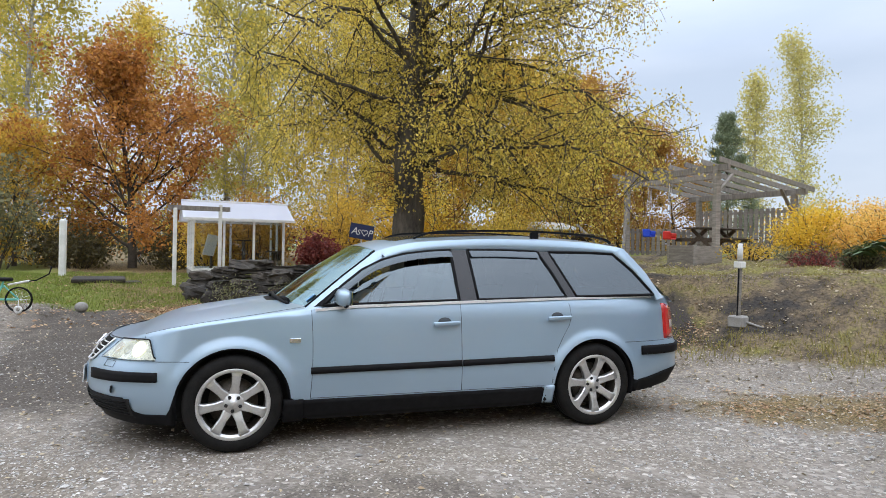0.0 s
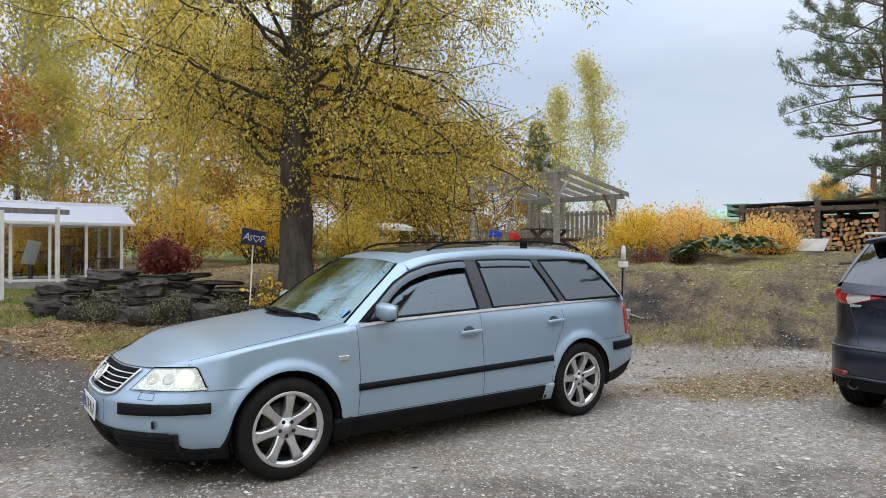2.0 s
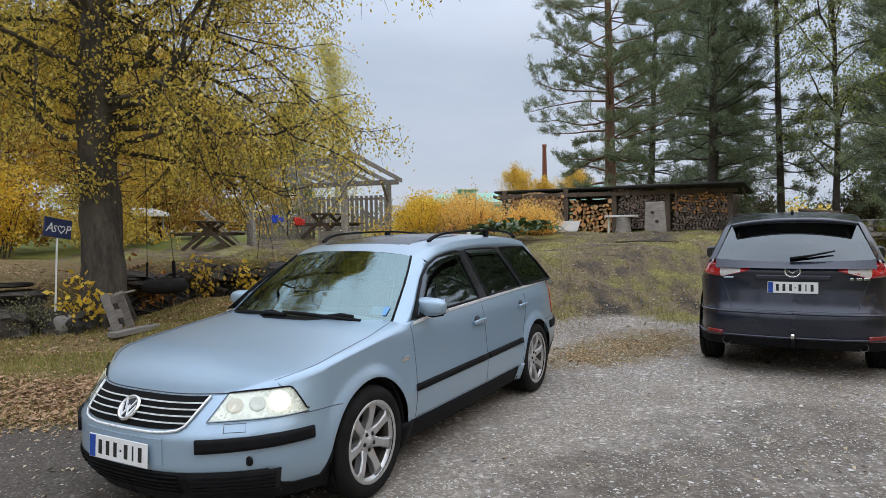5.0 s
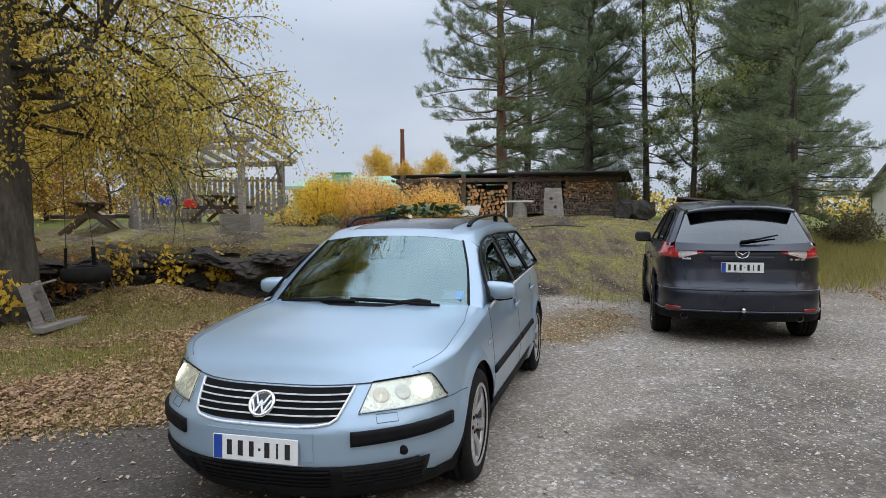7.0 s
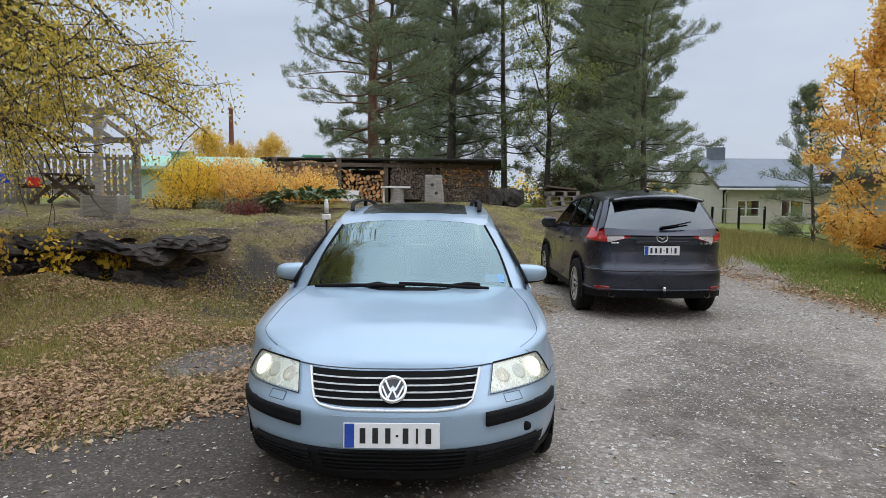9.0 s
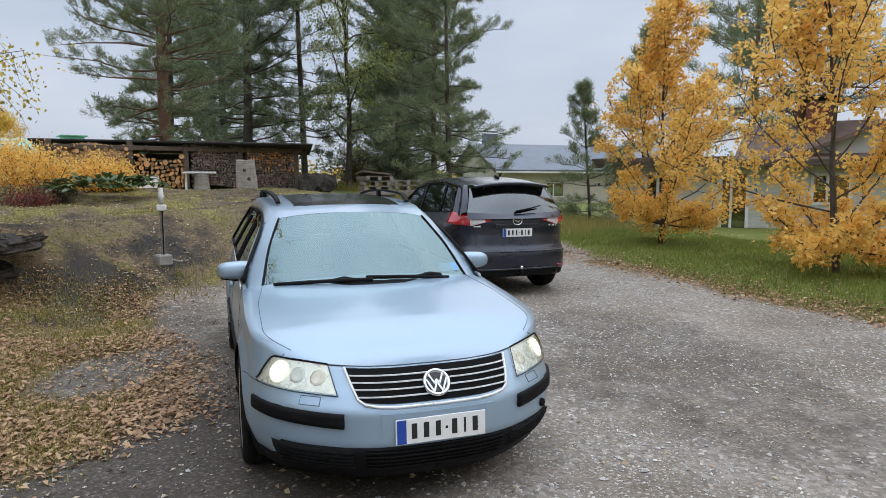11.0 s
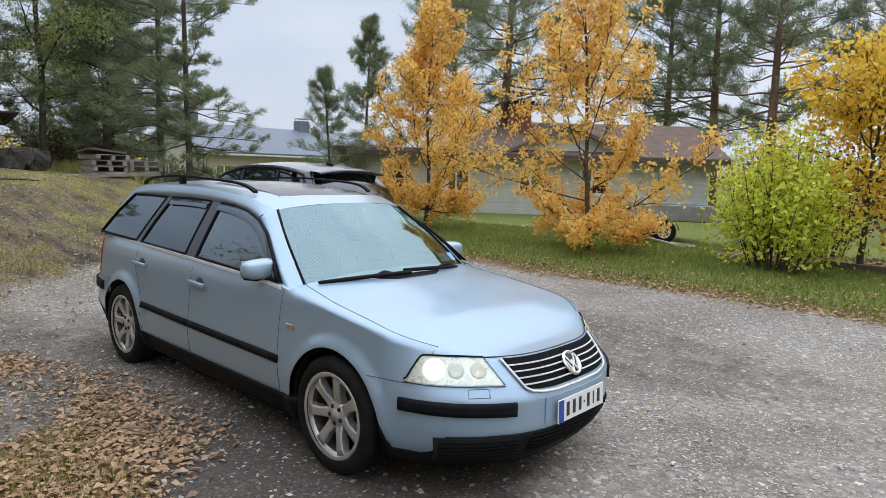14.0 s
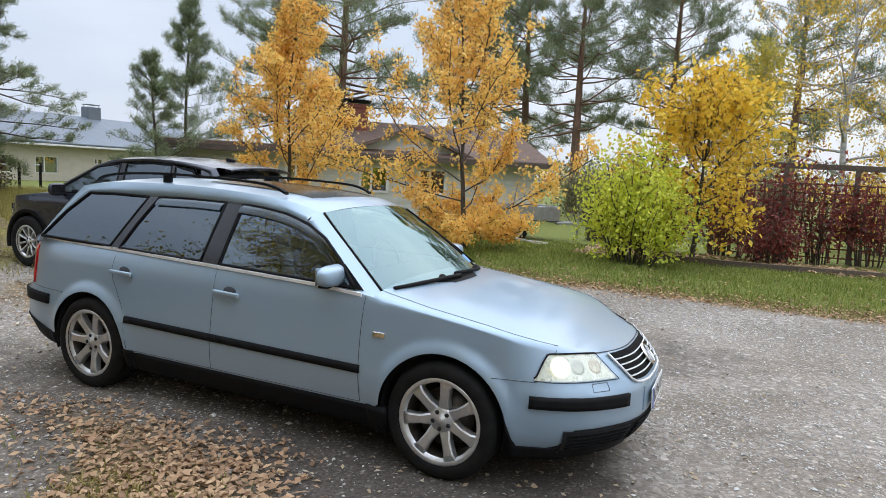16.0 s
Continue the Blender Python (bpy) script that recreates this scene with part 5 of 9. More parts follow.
        lathe("exhaust_bore", [(0.0, 0.03), (0.034, 0.03)], M["interior"], ex, 16, axis="x")
        # creases of the bumper
        for zz, oo, rr in ((0.632, 0.006, 0.011), (0.392, 0.010, 0.012)):
            tube("bumper_crease", [sh.at(u, zz + 0.02 * float(smoothstep(1.95, 1.78, sh.plan(u)[0])), oo - rr * 0.3, sd) for u in np.linspace(sh.u_of_x(1.79), sh.len, 26)], rr, P, car, 8)
        # mirror
        mr = new("door_mirror")
        mr.parent = car
        mr.matrix_basis = Matrix.Translation((-0.62, sd * 0.955, 1.13))
        bm = bmesh.new()
        bmesh.ops.create_uvsphere(bm, u_segments=16, v_segments=10, radius=1)
        for v in bm.verts:
            x, y, z = v.co
            v.co = (x * (0.07 if x < 0 else 0.03), math.copysign(abs(y) ** 0.6, y) * 0.12, math.copysign(abs(z) ** 0.7, z) * 0.085)
        part("mirror_housing", bm, P, mr, smooth=True)
        # black glass: the dark trees mirrored in it are put into its colour
        part("mirror_glass", bm_box(0.004, 0.19, 0.12, (0.033, 0, 0)), M["black_gloss"], mr)
        tube("mirror_arm", [(0, -sd * 0.09, -0.06), (0, -sd * 0.17, -0.08)], 0.025, B, mr, 6)
        hlm = sh.patch(sh.u_front_y(0.50), sh.u_of_x(-1.78), 0.74, 0.85, 10, 4, 0.01, sd)
        mesh_ob("headlight", hlm[0], hlm[1], M["reflector"], car)
    E2 = [(-0.28, 0.60, 1.49), (0.1, 0.625, 1.568), (0.6, 0.632, 1.60), (1.1, 0.622, 1.597), (1.5, 0.60, 1.565), (1.80, 0.575, 1.525)]
    edge = catmull(E2, 30)
    A = catmull([(-1.02, 0.80, 1.06), (-0.72, 0.73, 1.24), (-0.28, 0.60, 1.49)], 12)
    D = catmull([(1.80, 0.575, 1.525), (1.98, 0.64, 1.34), (2.09, 0.705, 1.17)], 10)
    vs = []
    for p in edge:
        row = across(Vector((p[0], -p[1], p[2])), Vector((p[0], p[1], p[2])), 18, 0.05, 2.4)
        bow = lerp_table([(-0.28, -0.08), (0.2, 0), (1.4, 0), (1.8, 0.14)], p[0])
        for i, q in enumerate(row):
            q.x += bow * (1 - abs(2 * i / 18 - 1) ** 2)
        vs += row
    weld("roof", vs, grid_faces(len(edge), 19), P, car)
    # spoiler over the rear window
    vs = []
    for xx, zz, th in ((1.78, 1.535, 0.04), (1.92, 1.53, 0.05), (2.02, 1.515, 0.05), (2.035, 1.50, 0.045), (2.0, 1.485, 0.04), (1.84, 1.485, 0.035)):
        r = across(Vector((xx, -0.56, zz)), Vector((xx, 0.56, zz)), 14, th, 2.4)
        for j, q in enumerate(r):
            q.x += 0.06 * (1 - abs(2 * j / 14 - 1) ** 2)
        vs += r
    weld("spoiler", vs, grid_faces(6, 15), P, car)

    def pane(name, low, high, rows, bow_l, bow_h, cr_l, cr_h, mat, bulge):
        vs = []
        for i in range(rows + 1):
            f = i / rows
            a = Vector(low).lerp(Vector(high), f)
            r = across(Vector((a.x, -a.y, a.z)), a, 14, cr_l + (cr_h - cr_l) * f, 2.2)
            for j, q in enumerate(r):
                q.x += (bow_l + (bow_h - bow_l) * f) * (1 - abs(2 * j / 14 - 1) ** 2) + bulge * math.sin(math.pi * f)
            vs += r
        ob = mesh_ob(name, vs, grid_faces(rows + 1, 15), mat, car)
        ob.visible_shadow = False
    pane("windscreen", (-1.0, 0.76, 1.07), (-0.29, 0.585, 1.495), 8, -0.2, -0.08, 0.03, 0.05, M["glass_car"], -0.01)
    pane("rear_window", (2.10, 0.700, 1.165), (1.86, 0.572, 1.485), 8, 0.07, 0.09, -0.025, 0.04, M["rear_glass"], 0.015)
    vs = []
    for f in np.linspace(0, 1, 5):
        z = 1.165 - 0.09 * f
        y = 0.70 + 0.0 * f
        r = across(Vector((2.10 + 0.035 * f, -y, z)), Vector((2.10 + 0.035 * f, y, z)), 14, -0.025 * (1 - f), 2.2)
        for j, q in enumerate(r):
            q.x += (0.07 + 0.04 * f) * (1 - abs(2 * j / 14 - 1) ** 2)
        vs += r
    weld("tailgate_ridge", vs, grid_faces(5, 15), P, car)
    house = lambda z: 0.80 - 0.20 * (max(z - 1.08, 0) / 0.5) ** 1.1
    for sd in (-1, 1):
        gl = lambda x, z, o=0.0: Vector((x, sd * (house(z) + o), z))
        line = A[:-1] + edge[:-1] + D
        vs = []
        for p in line:
            a = Vector((p[0], sd * p[1], p[2]))
            zz = max(p[2] - 0.05, 1.06)
            b = Vector((p[0] + (0.07 if p[0] < -0.28 else -0.22 * (p[0] - 1.6) if p[0] > 1.6 else 0), sd * (house(zz) + 0.004), zz))
            vs += [a, a.lerp(b, 0.5) + Vector((0, sd * 0.012, 0.004)), b, b + Vector((0, -sd * 0.03, 0))]
        weld("roof_frame", vs, grid_faces(len(line), 4), P, car)
        vs = []
        for f in np.linspace(0, 1, 8):
            d = D[min(int(f * 9), 9)]
            vs += [gl(1.62 + 0.15 * f, 1.13 + 0.36 * (1 - f), 0.004), Vector((d[0], sd * d[1], d[2]))]
        weld("rear_pillar", vs, grid_faces(8, 2), P, car)
        for wname, poly in (("front_window", [(-0.88, 1.085), (-0.6, 1.25), (-0.2, 1.46), (0.2, 1.52), (0.28, 1.10)]), ("rear_door_window", [(0.38, 1.10), (0.32, 1.525), (0.8, 1.545), (1.12, 1.53), (1.22, 1.13)]), ("quarter_window", [(1.28, 1.14), (1.19, 1.52), (1.5, 1.47), (1.72, 1.25), (1.70, 1.16)])):
            cxm, czm = sum(p[0] for p in poly) / len(poly), sum(p[1] for p in poly) / len(poly)
            dense = []
            for (xa, za), (xb, zb) in zip(poly, poly[1:] + poly[:1]):
                for f in (0, 0.33, 0.66):
                    dense.append((xa + (xb - xa) * f, za + (zb - za) * f))
            n = len(dense)
            vs = [gl(x, z, 0.003) for x, z in dense] + [gl(cxm, czm, 0.004)]
            g = mesh_ob(wname, vs, [(i, (i + 1) % n, n) for i in range(n)], M["glass_dark"], car)
            g.visible_shadow = False
            tube("window_seal", [gl(x, z, 0.004) for x, z in dense + dense[:1]], 0.013, B, g, 6)
        vs = []
        for x in np.linspace(-1.0, 2.05, 30):
            b = sh.at(sh.u_of_x(x), sh.top(x), 0, sd)
            vs += [b, Vector((x, sd * min(abs(b.y) - 0.005, house(b.z) - 0.012), b.z + 0.008))]
        weld("shoulder", vs, grid_faces(30, 2), P, car)
        strip_along("sill_trim", [gl(x, 1.083 + 0.03 * (x + 0.9), 0.012) for x in np.linspace(-0.9, 1.3, 12)], [(0, 0, 1)] * 12, 0.02, [(0, sd, 0)] * 12, B, car)
        for z0, z1, x0, x1 in ((1.10, 1.53, 0.33, 0.27), (1.13, 1.53, 1.25, 1.155)):
            vs = []
            for f in np.linspace(0, 1, 6):
                x, z = x0 + (x1 - x0) * f, z0 + (z1 - z0) * f
                vs += [gl(x - 0.05, z, 0.008), gl(x + 0.05, z, 0.008)]
            mesh_ob("pillar_trim", vs, grid_faces(6, 2), M["black_gloss"], car)
    # rear wiper, badge, plate, tow bar, aerial
    wp = new("rear_wiper")
    wp.parent = car
    tube("arm", [(2.185, -0.02, 1.17), (2.178, 0.16, 1.20), (2.16, 0.36, 1.245)], [0.016, 0.012, 0.008], B, wp, 6)
    bd = lathe("round_badge", [(0.05, 0.0), (0.056, -0.008), (0.062, -0.008), (0.066, 0.0)], M["chrome"], car, 32, axis="x", label="oval chrome badge")
    bd.matrix_basis = Matrix.Translation((2.195, 0, 1.045)) @ Matrix.Rotation(math.pi, 4, "Z") @ Matrix.Diagonal((1, 1.15, 0.95, 1))
    tube("badge_mark", [(-0.004, 0.052, 0.022), (-0.006, 0.022, 0.002), (-0.008, 0.0, -0.022), (-0.006, -0.022, 0.002), (-0.004, -0.052, 0.022)], [0.004, 0.008, 0.008, 0.008, 0.004], M["chrome"], bd, 6)
    part("tailgate_bar", bm_box(0.03, 0.66, 0.05, (2.186, 0, 0.985), bevel=0.012, seg=2), P, car)
    for y, w in ((0.62, 0.05), (0.56, 0.05), (0.50, 0.035), (-0.58, 0.10)):
        t = part("name_badge", bm_box(0.006, w, 0.022, bevel=0.003), M["chrome"], car, "small chrome badge")
        t.matrix_basis = Matrix.Translation((2.183 - 0.25 * (abs(y) - 0.5), y, 0.975)) @ Matrix.Rotation(math.copysign(0.30, y), 4, "Z")
    plate_bars(car, 0.44, 0.112, (2.198, 0, 0.885), Matrix.Rotation(math.pi, 4, "Z"))
    tube("tow_bar", [(2.1, 0, 0.34), (2.28, 0, 0.32), (2.33, 0, 0.36), (2.33, 0, 0.40)], [0.025, 0.022, 0.018, 0.018], B, car, 8)
    lathe("tow_ball", [(0.0, 0.05), (0.018, 0.045), (0.026, 0.025), (0.018, 0.005), (0.014, -0.01)], M["chrome"], car, 16, axis="z").location = (2.33, 0, 0.40)
    part("aerial", bm_box(0.16, 0.03, 0.045, (1.5, 0, 1.635), Matrix.Rotation(0.2, 4, "Y"), bevel=0.012), B, car)
    for x, y in ((-0.1, 0.38), (-0.1, -0.38), (0.85, 0.38), (0.85, -0.38)):
        st = bmesh.new()
        bm_box(0.14, 0.5, 0.6, (x + 0.2, y, 1.0), Matrix.Rotation(0.25, 4, "Y"), bevel=0.04, bm=st)
        bm_box(0.10, 0.26, 0.18, (x + 0.32, y, 1.36), bevel=0.03, bm=st)
        part("seat", st, M["interior"], car)
    for k, (x, y) in enumerate(((-1.35, -0.805), (1.35, -0.805), (-1.35, 0.805), (1.35, 0.805))):
        build_wheel(car, x, y, 0.358, 0.358, 0.232, 0.225, 10, (0.1, 0.25, 0.4, 0.3)[k], 0.034)
    return car


crossover_car()

# ---- trees and shrubs ----
M["birch_bark"] = surface("old_birch_bark", (0.009, 0.0075, 0.006), (0.125, 0.106, 0.082), 0.95, 3.0, 16, bump=1.0, depth=0.12, stretch=(1.6, 1.6, 0.4))
M["white_bark"] = surface("white_birch_bark", (0.16, 0.15, 0.14), (0.58, 0.57, 0.54), 0.8, 3.0, 22, bump=0.3, stretch=(1, 1, 2.5))
M["dark_bark"] = surface("dark_bark", (0.035, 0.028, 0.022), (0.11, 0.09, 0.07), 0.9, 5, 40, bump=0.6, depth=0.01)
M["pine_bark"] = surface("pine_bark", (0.10, 0.06, 0.04), (0.24, 0.14, 0.085), 0.9, 4, 30, bump=0.7, depth=0.02, stretch=(1, 1, 0.5))
M["leaf_birch"] = leaf_mat("yellow_birch_leaves", [(0.0, (0.17, 0.12, 0.035)), (0.18, (0.42, 0.29, 0.06)), (0.4, (0.62, 0.48, 0.09)), (0.65, (0.84, 0.64, 0.12)), (0.85, (0.70, 0.55, 0.12)), (1.0, (0.46, 0.38, 0.10))], 0.55, 0.5)
M["leaf_hero"] = leaf_mat("mottled_birch_leaves", [(0.0, (0.10, 0.09, 0.03)), (0.22, (0.27, 0.22, 0.05)), (0.42, (0.54, 0.43, 0.08)), (0.62, (0.86, 0.66, 0.12)), (0.80, (0.90, 0.74, 0.18)), (1.0, (0.48, 0.44, 0.12))], 0.4, 0.5)
M["leaf_green"] = leaf_mat("yellow_green_leaves", [(0.0, (0.26, 0.24, 0.065)), (0.35, (0.46, 0.42, 0.10)), (0.7, (0.66, 0.54, 0.12)), (1.0, (0.44, 0.44, 0.13))], 0.55, 0.55)
M["leaf_ochre"] = leaf_mat("ochre_leaves", [(0.0, (0.34, 0.21, 0.045)), (0.4, (0.64, 0.43, 0.07)), (0.75, (0.80, 0.56, 0.09)), (1.0, (0.64, 0.50, 0.11))], 0.55, 0.5)
M["leaf_brown"] = leaf_mat("brown_orange_leaves", [(0.0, (0.20, 0.10, 0.03)), (0.4, (0.43, 0.23, 0.05)), (0.75, (0.62, 0.37, 0.07)), (1.0, (0.58, 0.42, 0.10))], 0.55, 0.5)
M["leaf_gold"] = leaf_mat("golden_leaves", [(0.0, (0.58, 0.31, 0.085)), (0.35, (0.88, 0.54, 0.13)), (0.7, (0.93, 0.68, 0.20)), (1.0, (0.95, 0.80, 0.36))], 0.5, 0.5)
M["leaf_yellow"] = leaf_mat("bright_yellow_leaves", [(0.0, (0.50, 0.30, 0.03)), (0.4, (0.82, 0.54, 0.05)), (0.8, (0.86, 0.66, 0.09)), (1.0, (0.70, 0.62, 0.11))])
M["leaf_lime"] = leaf_mat("lime_green_leaves", [(0.0, (0.30, 0.38, 0.05)), (0.4, (0.60, 0.66, 0.07)), (0.75, (0.76, 0.76, 0.10)), (1.0, (0.86, 0.78, 0.14))])
M["leaf_red"] = leaf_mat("rust_red_leaves", [(0.0, (0.15, 0.062, 0.024)), (0.4, (0.42, 0.18, 0.045)), (0.75, (0.64, 0.31, 0.065)), (1.0, (0.62, 0.41, 0.10))])
M["leaf_wine"] = leaf_mat("wine_red_leaves", [(0.0, (0.07, 0.016, 0.016)), (0.5, (0.20, 0.04, 0.035)), (0.85, (0.33, 0.09, 0.06)), (1.0, (0.42, 0.24, 0.08))])
M["leaf_grey"] = leaf_mat("grey_green_leaves", [(0.0, (0.09, 0.10, 0.055)), (0.5, (0.22, 0.22, 0.11)), (1.0, (0.36, 0.32, 0.15))])
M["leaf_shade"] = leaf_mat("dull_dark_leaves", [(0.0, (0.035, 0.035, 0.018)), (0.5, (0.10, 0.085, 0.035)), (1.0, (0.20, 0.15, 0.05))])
M["needle"] = leaf_mat("pine_needles", [(0.0, (0.09, 0.12, 0.065)), (0.5, (0.21, 0.255, 0.135)), (1.0, (0.36, 0.38, 0.19))], 0.6, 0.35)
M["needle_blue"] = leaf_mat("dark_spruce_needles", [(0.0, (0.09, 0.12, 0.075)), (0.5, (0.21, 0.255, 0.15)), (1.0, (0.36, 0.39, 0.22))], 0.6, 0.35)
M["leaf_mid"] = leaf_mat("pale_green_leaves", [(0.0, (0.22, 0.27, 0.10)), (0.5, (0.42, 0.47, 0.16)), (1.0, (0.62, 0.62, 0.22))], 0.55, 0.5)
M["leaf_pale"] = leaf_mat("pale_yellow_leaves", [(0.0, (0.40, 0.38, 0.14)), (0.5, (0.66, 0.58, 0.22)), (1.0, (0.72, 0.66, 0.34))], 0.55, 0.55)
M["hosta"] = leaf_mat("broad_dark_leaves", [(0.0, (0.025, 0.055, 0.015)), (0.5, (0.06, 0.11, 0.03)), (1.0, (0.13, 0.17, 0.045))], 0.35, 0.2)


def leaf_mesh(name, centres, size, mat, parent, rng, hang=0.3, jitter=0.45, aspect=0.62, label=""):
    """Many single leaves as pointed quads about the given centres."""
    c = np.asarray(centres, float)
    n = len(c)
    a = rng.normal(size=(n, 3))
    a[:, 2] -= hang * 2.0
    a /= np.linalg.norm(a, axis=1)[:, None]
    b = np.cross(a, rng.normal(size=(n, 3)))
    b /= np.linalg.norm(b, axis=1)[:, None] + 1e-9
    s = size * (1 + jitter * rng.uniform(-1, 1, n))[:, None]
    v = np.stack([c, c + a * s * 0.45 + b * s * aspect * 0.5, c + a * s, c + a * s * 0.45 - b * s * aspect * 0.5], 1).reshape(-1, 3)
    me = bpy.data.meshes.new(name)
    me.vertices.add(4 * n)
    me.vertices.foreach_set("co", v.astype(np.float32).ravel())
    me.loops.add(4 * n)
    me.loops.foreach_set("vertex_index", np.arange(4 * n, dtype=np.int32))
    me.polygons.add(n)
    me.polygons.foreach_set("loop_start", np.arange(0, 4 * n, 4, dtype=np.int32))
    me.update(calc_edges=True)
    me.materials.append(mat)
    ob = new(name, me)
    ob.parent = parent
    if label:
        ob["label"] = label
    return ob


class Wood:
    """Collects tapering branches into one mesh."""

    def __init__(self, seed):
        self.v, self.f = [], []
        self.rng = np.random.default_rng(seed)

    def limb(self, start, heading, length, r0, r1, segs=5, wander=0.18, pull=0.0, sides=5, taper=1.0):
        """A branch from start; pull bends it up (+) or down (-). Returns its points."""
        p, d = Vector(start), Vector(heading).normalized()
        pts, rad = [p.copy()], [r0]
        for i in range(segs):
            w = Vector(self.rng.normal(size=3)) * wander
            d = (d + w + Vector((0, 0, pull))).normalized()
            p = p + d * (length / segs)
            pts.append(p.copy())
            rad.append(r0 + (r1 - r0) * ((i + 1) / segs) ** taper)
        vs, fs = tube_geo(pts, rad, sides, False, len(self.v))
        self.v += vs
        self.f += fs
        return pts, rad

    def done(self, name, mat, parent, label=""):
        return mesh_ob(name, self.v, self.f, mat, parent, True, label)


def on_line(pts, f):
    g = f * (len(pts) - 1)
    i = min(int(g), len(pts) - 2)
    return pts[i].lerp(pts[i + 1], g - i), (pts[i + 1] - pts[i]).normalized()


def broad_tree(name, loc, height, r, label, leaf, bark, seed, crown_lo=0.25, spread=0.45, limbs=16, elev=(25, 60), droop=-0.04, subs=7, twigs=5, leaves=8, size=0.07,
               twig_len=0.5, shape="round", cat="tree", lean=(0, 0), hang=0.35, sides=9, bare_top=0.0, scatter=0.10, group="", limb_r=0.42, bias=(0, 0), clear=None, stay=0.85, extra=(), low=0.9, twist=0.16, gnarl=0.0, fine=True, sub_len=1.0):
    """A tree with trunk, limbs, boughs and twigs, and leaves along the twigs."""
    tree = root(name, (loc[0], loc[1], gz(loc[0], loc[1]) - 0.04), 0, label, cat, group)
    wd = Wood(seed)
    rng = wd.rng
    if gnarl:
        trunk, tr = wd.limb((0, 0, 0), (lean[0], lean[1], 1), height * 0.93, r, r * 0.12, 60, 0.030, 0.02, 22, stay)
        for i, p in enumerate(trunk):
            for j in range(i * 22, i * 22 + 22):
                out = wd.v[j] - p
                q = wd.v[j] * 1.0
                swell = 0.55 * noise.noise(q * 1.7) + 0.45 * abs(noise.noise(q * Vector((5, 5, 2.2)))) + 0.25 * noise.noise(q * 11)
                wd.v[j] = p + out * (1 + gnarl * swell + 0.5 * math.exp(-max(p.z, 0) / 0.30))
    else:
        trunk, tr = wd.limb((0, 0, 0), (lean[0], lean[1], 1), height * 0.93, r, r * 0.12, 12, 0.045, 0.03, sides, stay)
    centres = []
    for i in range(400 if gnarl else 0):
        base, _ = on_line(trunk, 0.13 + 0.57 * rng.uniform() ** 1.2)
        az = rng.uniform(0, 6.28)
        hd = Vector((math.cos(az), math.sin(az), rng.uniform(-0.1, 0.9)))
        tw, _ = wd.limb(base + hd * r * 0.6, hd, rng.uniform(0.25, 0.8), 0.008, 0.002, 4, 0.25, -0.08, 3)
        for _ in range(rng.poisson(13)):
            lp, _ = on_line(tw, rng.uniform(0.3, 1.0))
            centres.append(lp + Vector(rng.normal(size=3)) * 0.06)
    for i in range(limbs + len(extra)):
        h = extra[i - limbs][0] if i >= limbs else crown_lo + (1 - crown_lo) * ((i + 0.5) / limbs) ** low
        base, _ = on_line(trunk, min(h, 0.985))
        az = i * 2.399 + rng.uniform(-0.5, 0.5)
        k = (h - crown_lo) / (1 - crown_lo)
        prof = {"round": math.sin(math.pi * min(0.15 + 0.80 * k, 1)) ** 0.7, "cone": (1 - k) ** 0.85 + 0.08, "egg": math.sin(math.pi * (0.22 + 0.7 * k)) ** 0.8, "wide": (1 - 0.75 * k), "dome": 0.66 + 0.42 * math.sin(math.pi * min(k * 1.7, 1)) - 0.52 * k}[shape]
        ln = height * spread * prof * (rng.uniform(0.55, 1.3) if shape == "cone" else rng.uniform(0.8, 1.15)) * (1 + bias[0] * math.cos(az) + bias[1] * math.sin(az))
        el = radians(elev[0] + (elev[1] - elev[0]) * k + rng.uniform(-8, 8))
        if i >= limbs:
            az, ln, el = radians(extra[i - limbs][1]), extra[i - limbs][2], radians(extra[i - limbs][3])
        hd = (math.cos(az) * math.cos(el), math.sin(az) * math.cos(el), math.sin(el))
        ln = min(ln, 8.0 if gnarl else 6.3)
        while clear and ln > 0.8 and any(clear(base.x + hd[0] * ln * f + loc[0], base.y + hd[1] * ln * f + loc[1], base.z + hd[2] * ln * f) for f in (0.5, 0.75, 1.0)):
            ln *= 0.85
        br = max(0.012, r * limb_r * (1 - 0.75 * k))
        while True:
            n_v, n_f = len(wd.v), len(wd.f)
            pts, rad = wd.limb(base, hd, ln, br, 0.008, 11 if gnarl else 7, twist, droop, 6 if gnarl else 5, 0.7 if gnarl else 1.0)
            if not clear or ln < 0.9 or not any(clear(p.x + loc[0], p.y + loc[1], p.z + 0.4) for p in pts[2:]):
                break
            del wd.v[n_v:], wd.f[n_f:]
            ln *= 0.8
        for j in range(subs):
            f = 0.22 + 0.78 * (j + rng.uniform(0.1, 0.9)) / subs
            p, d = on_line(pts, f)
            if clear and clear(p.x + loc[0], p.y + loc[1], p.z + 0.4):
                continue
            sd = (d * 0.7 + Vector(rng.normal(size=3)) * 0.6 + Vector((0, 0, 0.15))).normalized()
            sl = (ln * rng.uniform(0.22, 0.42) * (1.15 - 0.5 * f) + 0.25) * sub_len
            sp, _ = wd.limb(p, sd, sl, max(0.006, br * 0.35 * (1 - f * 0.6)), 0.004, 4, 0.2, droop * 1.4, 4)
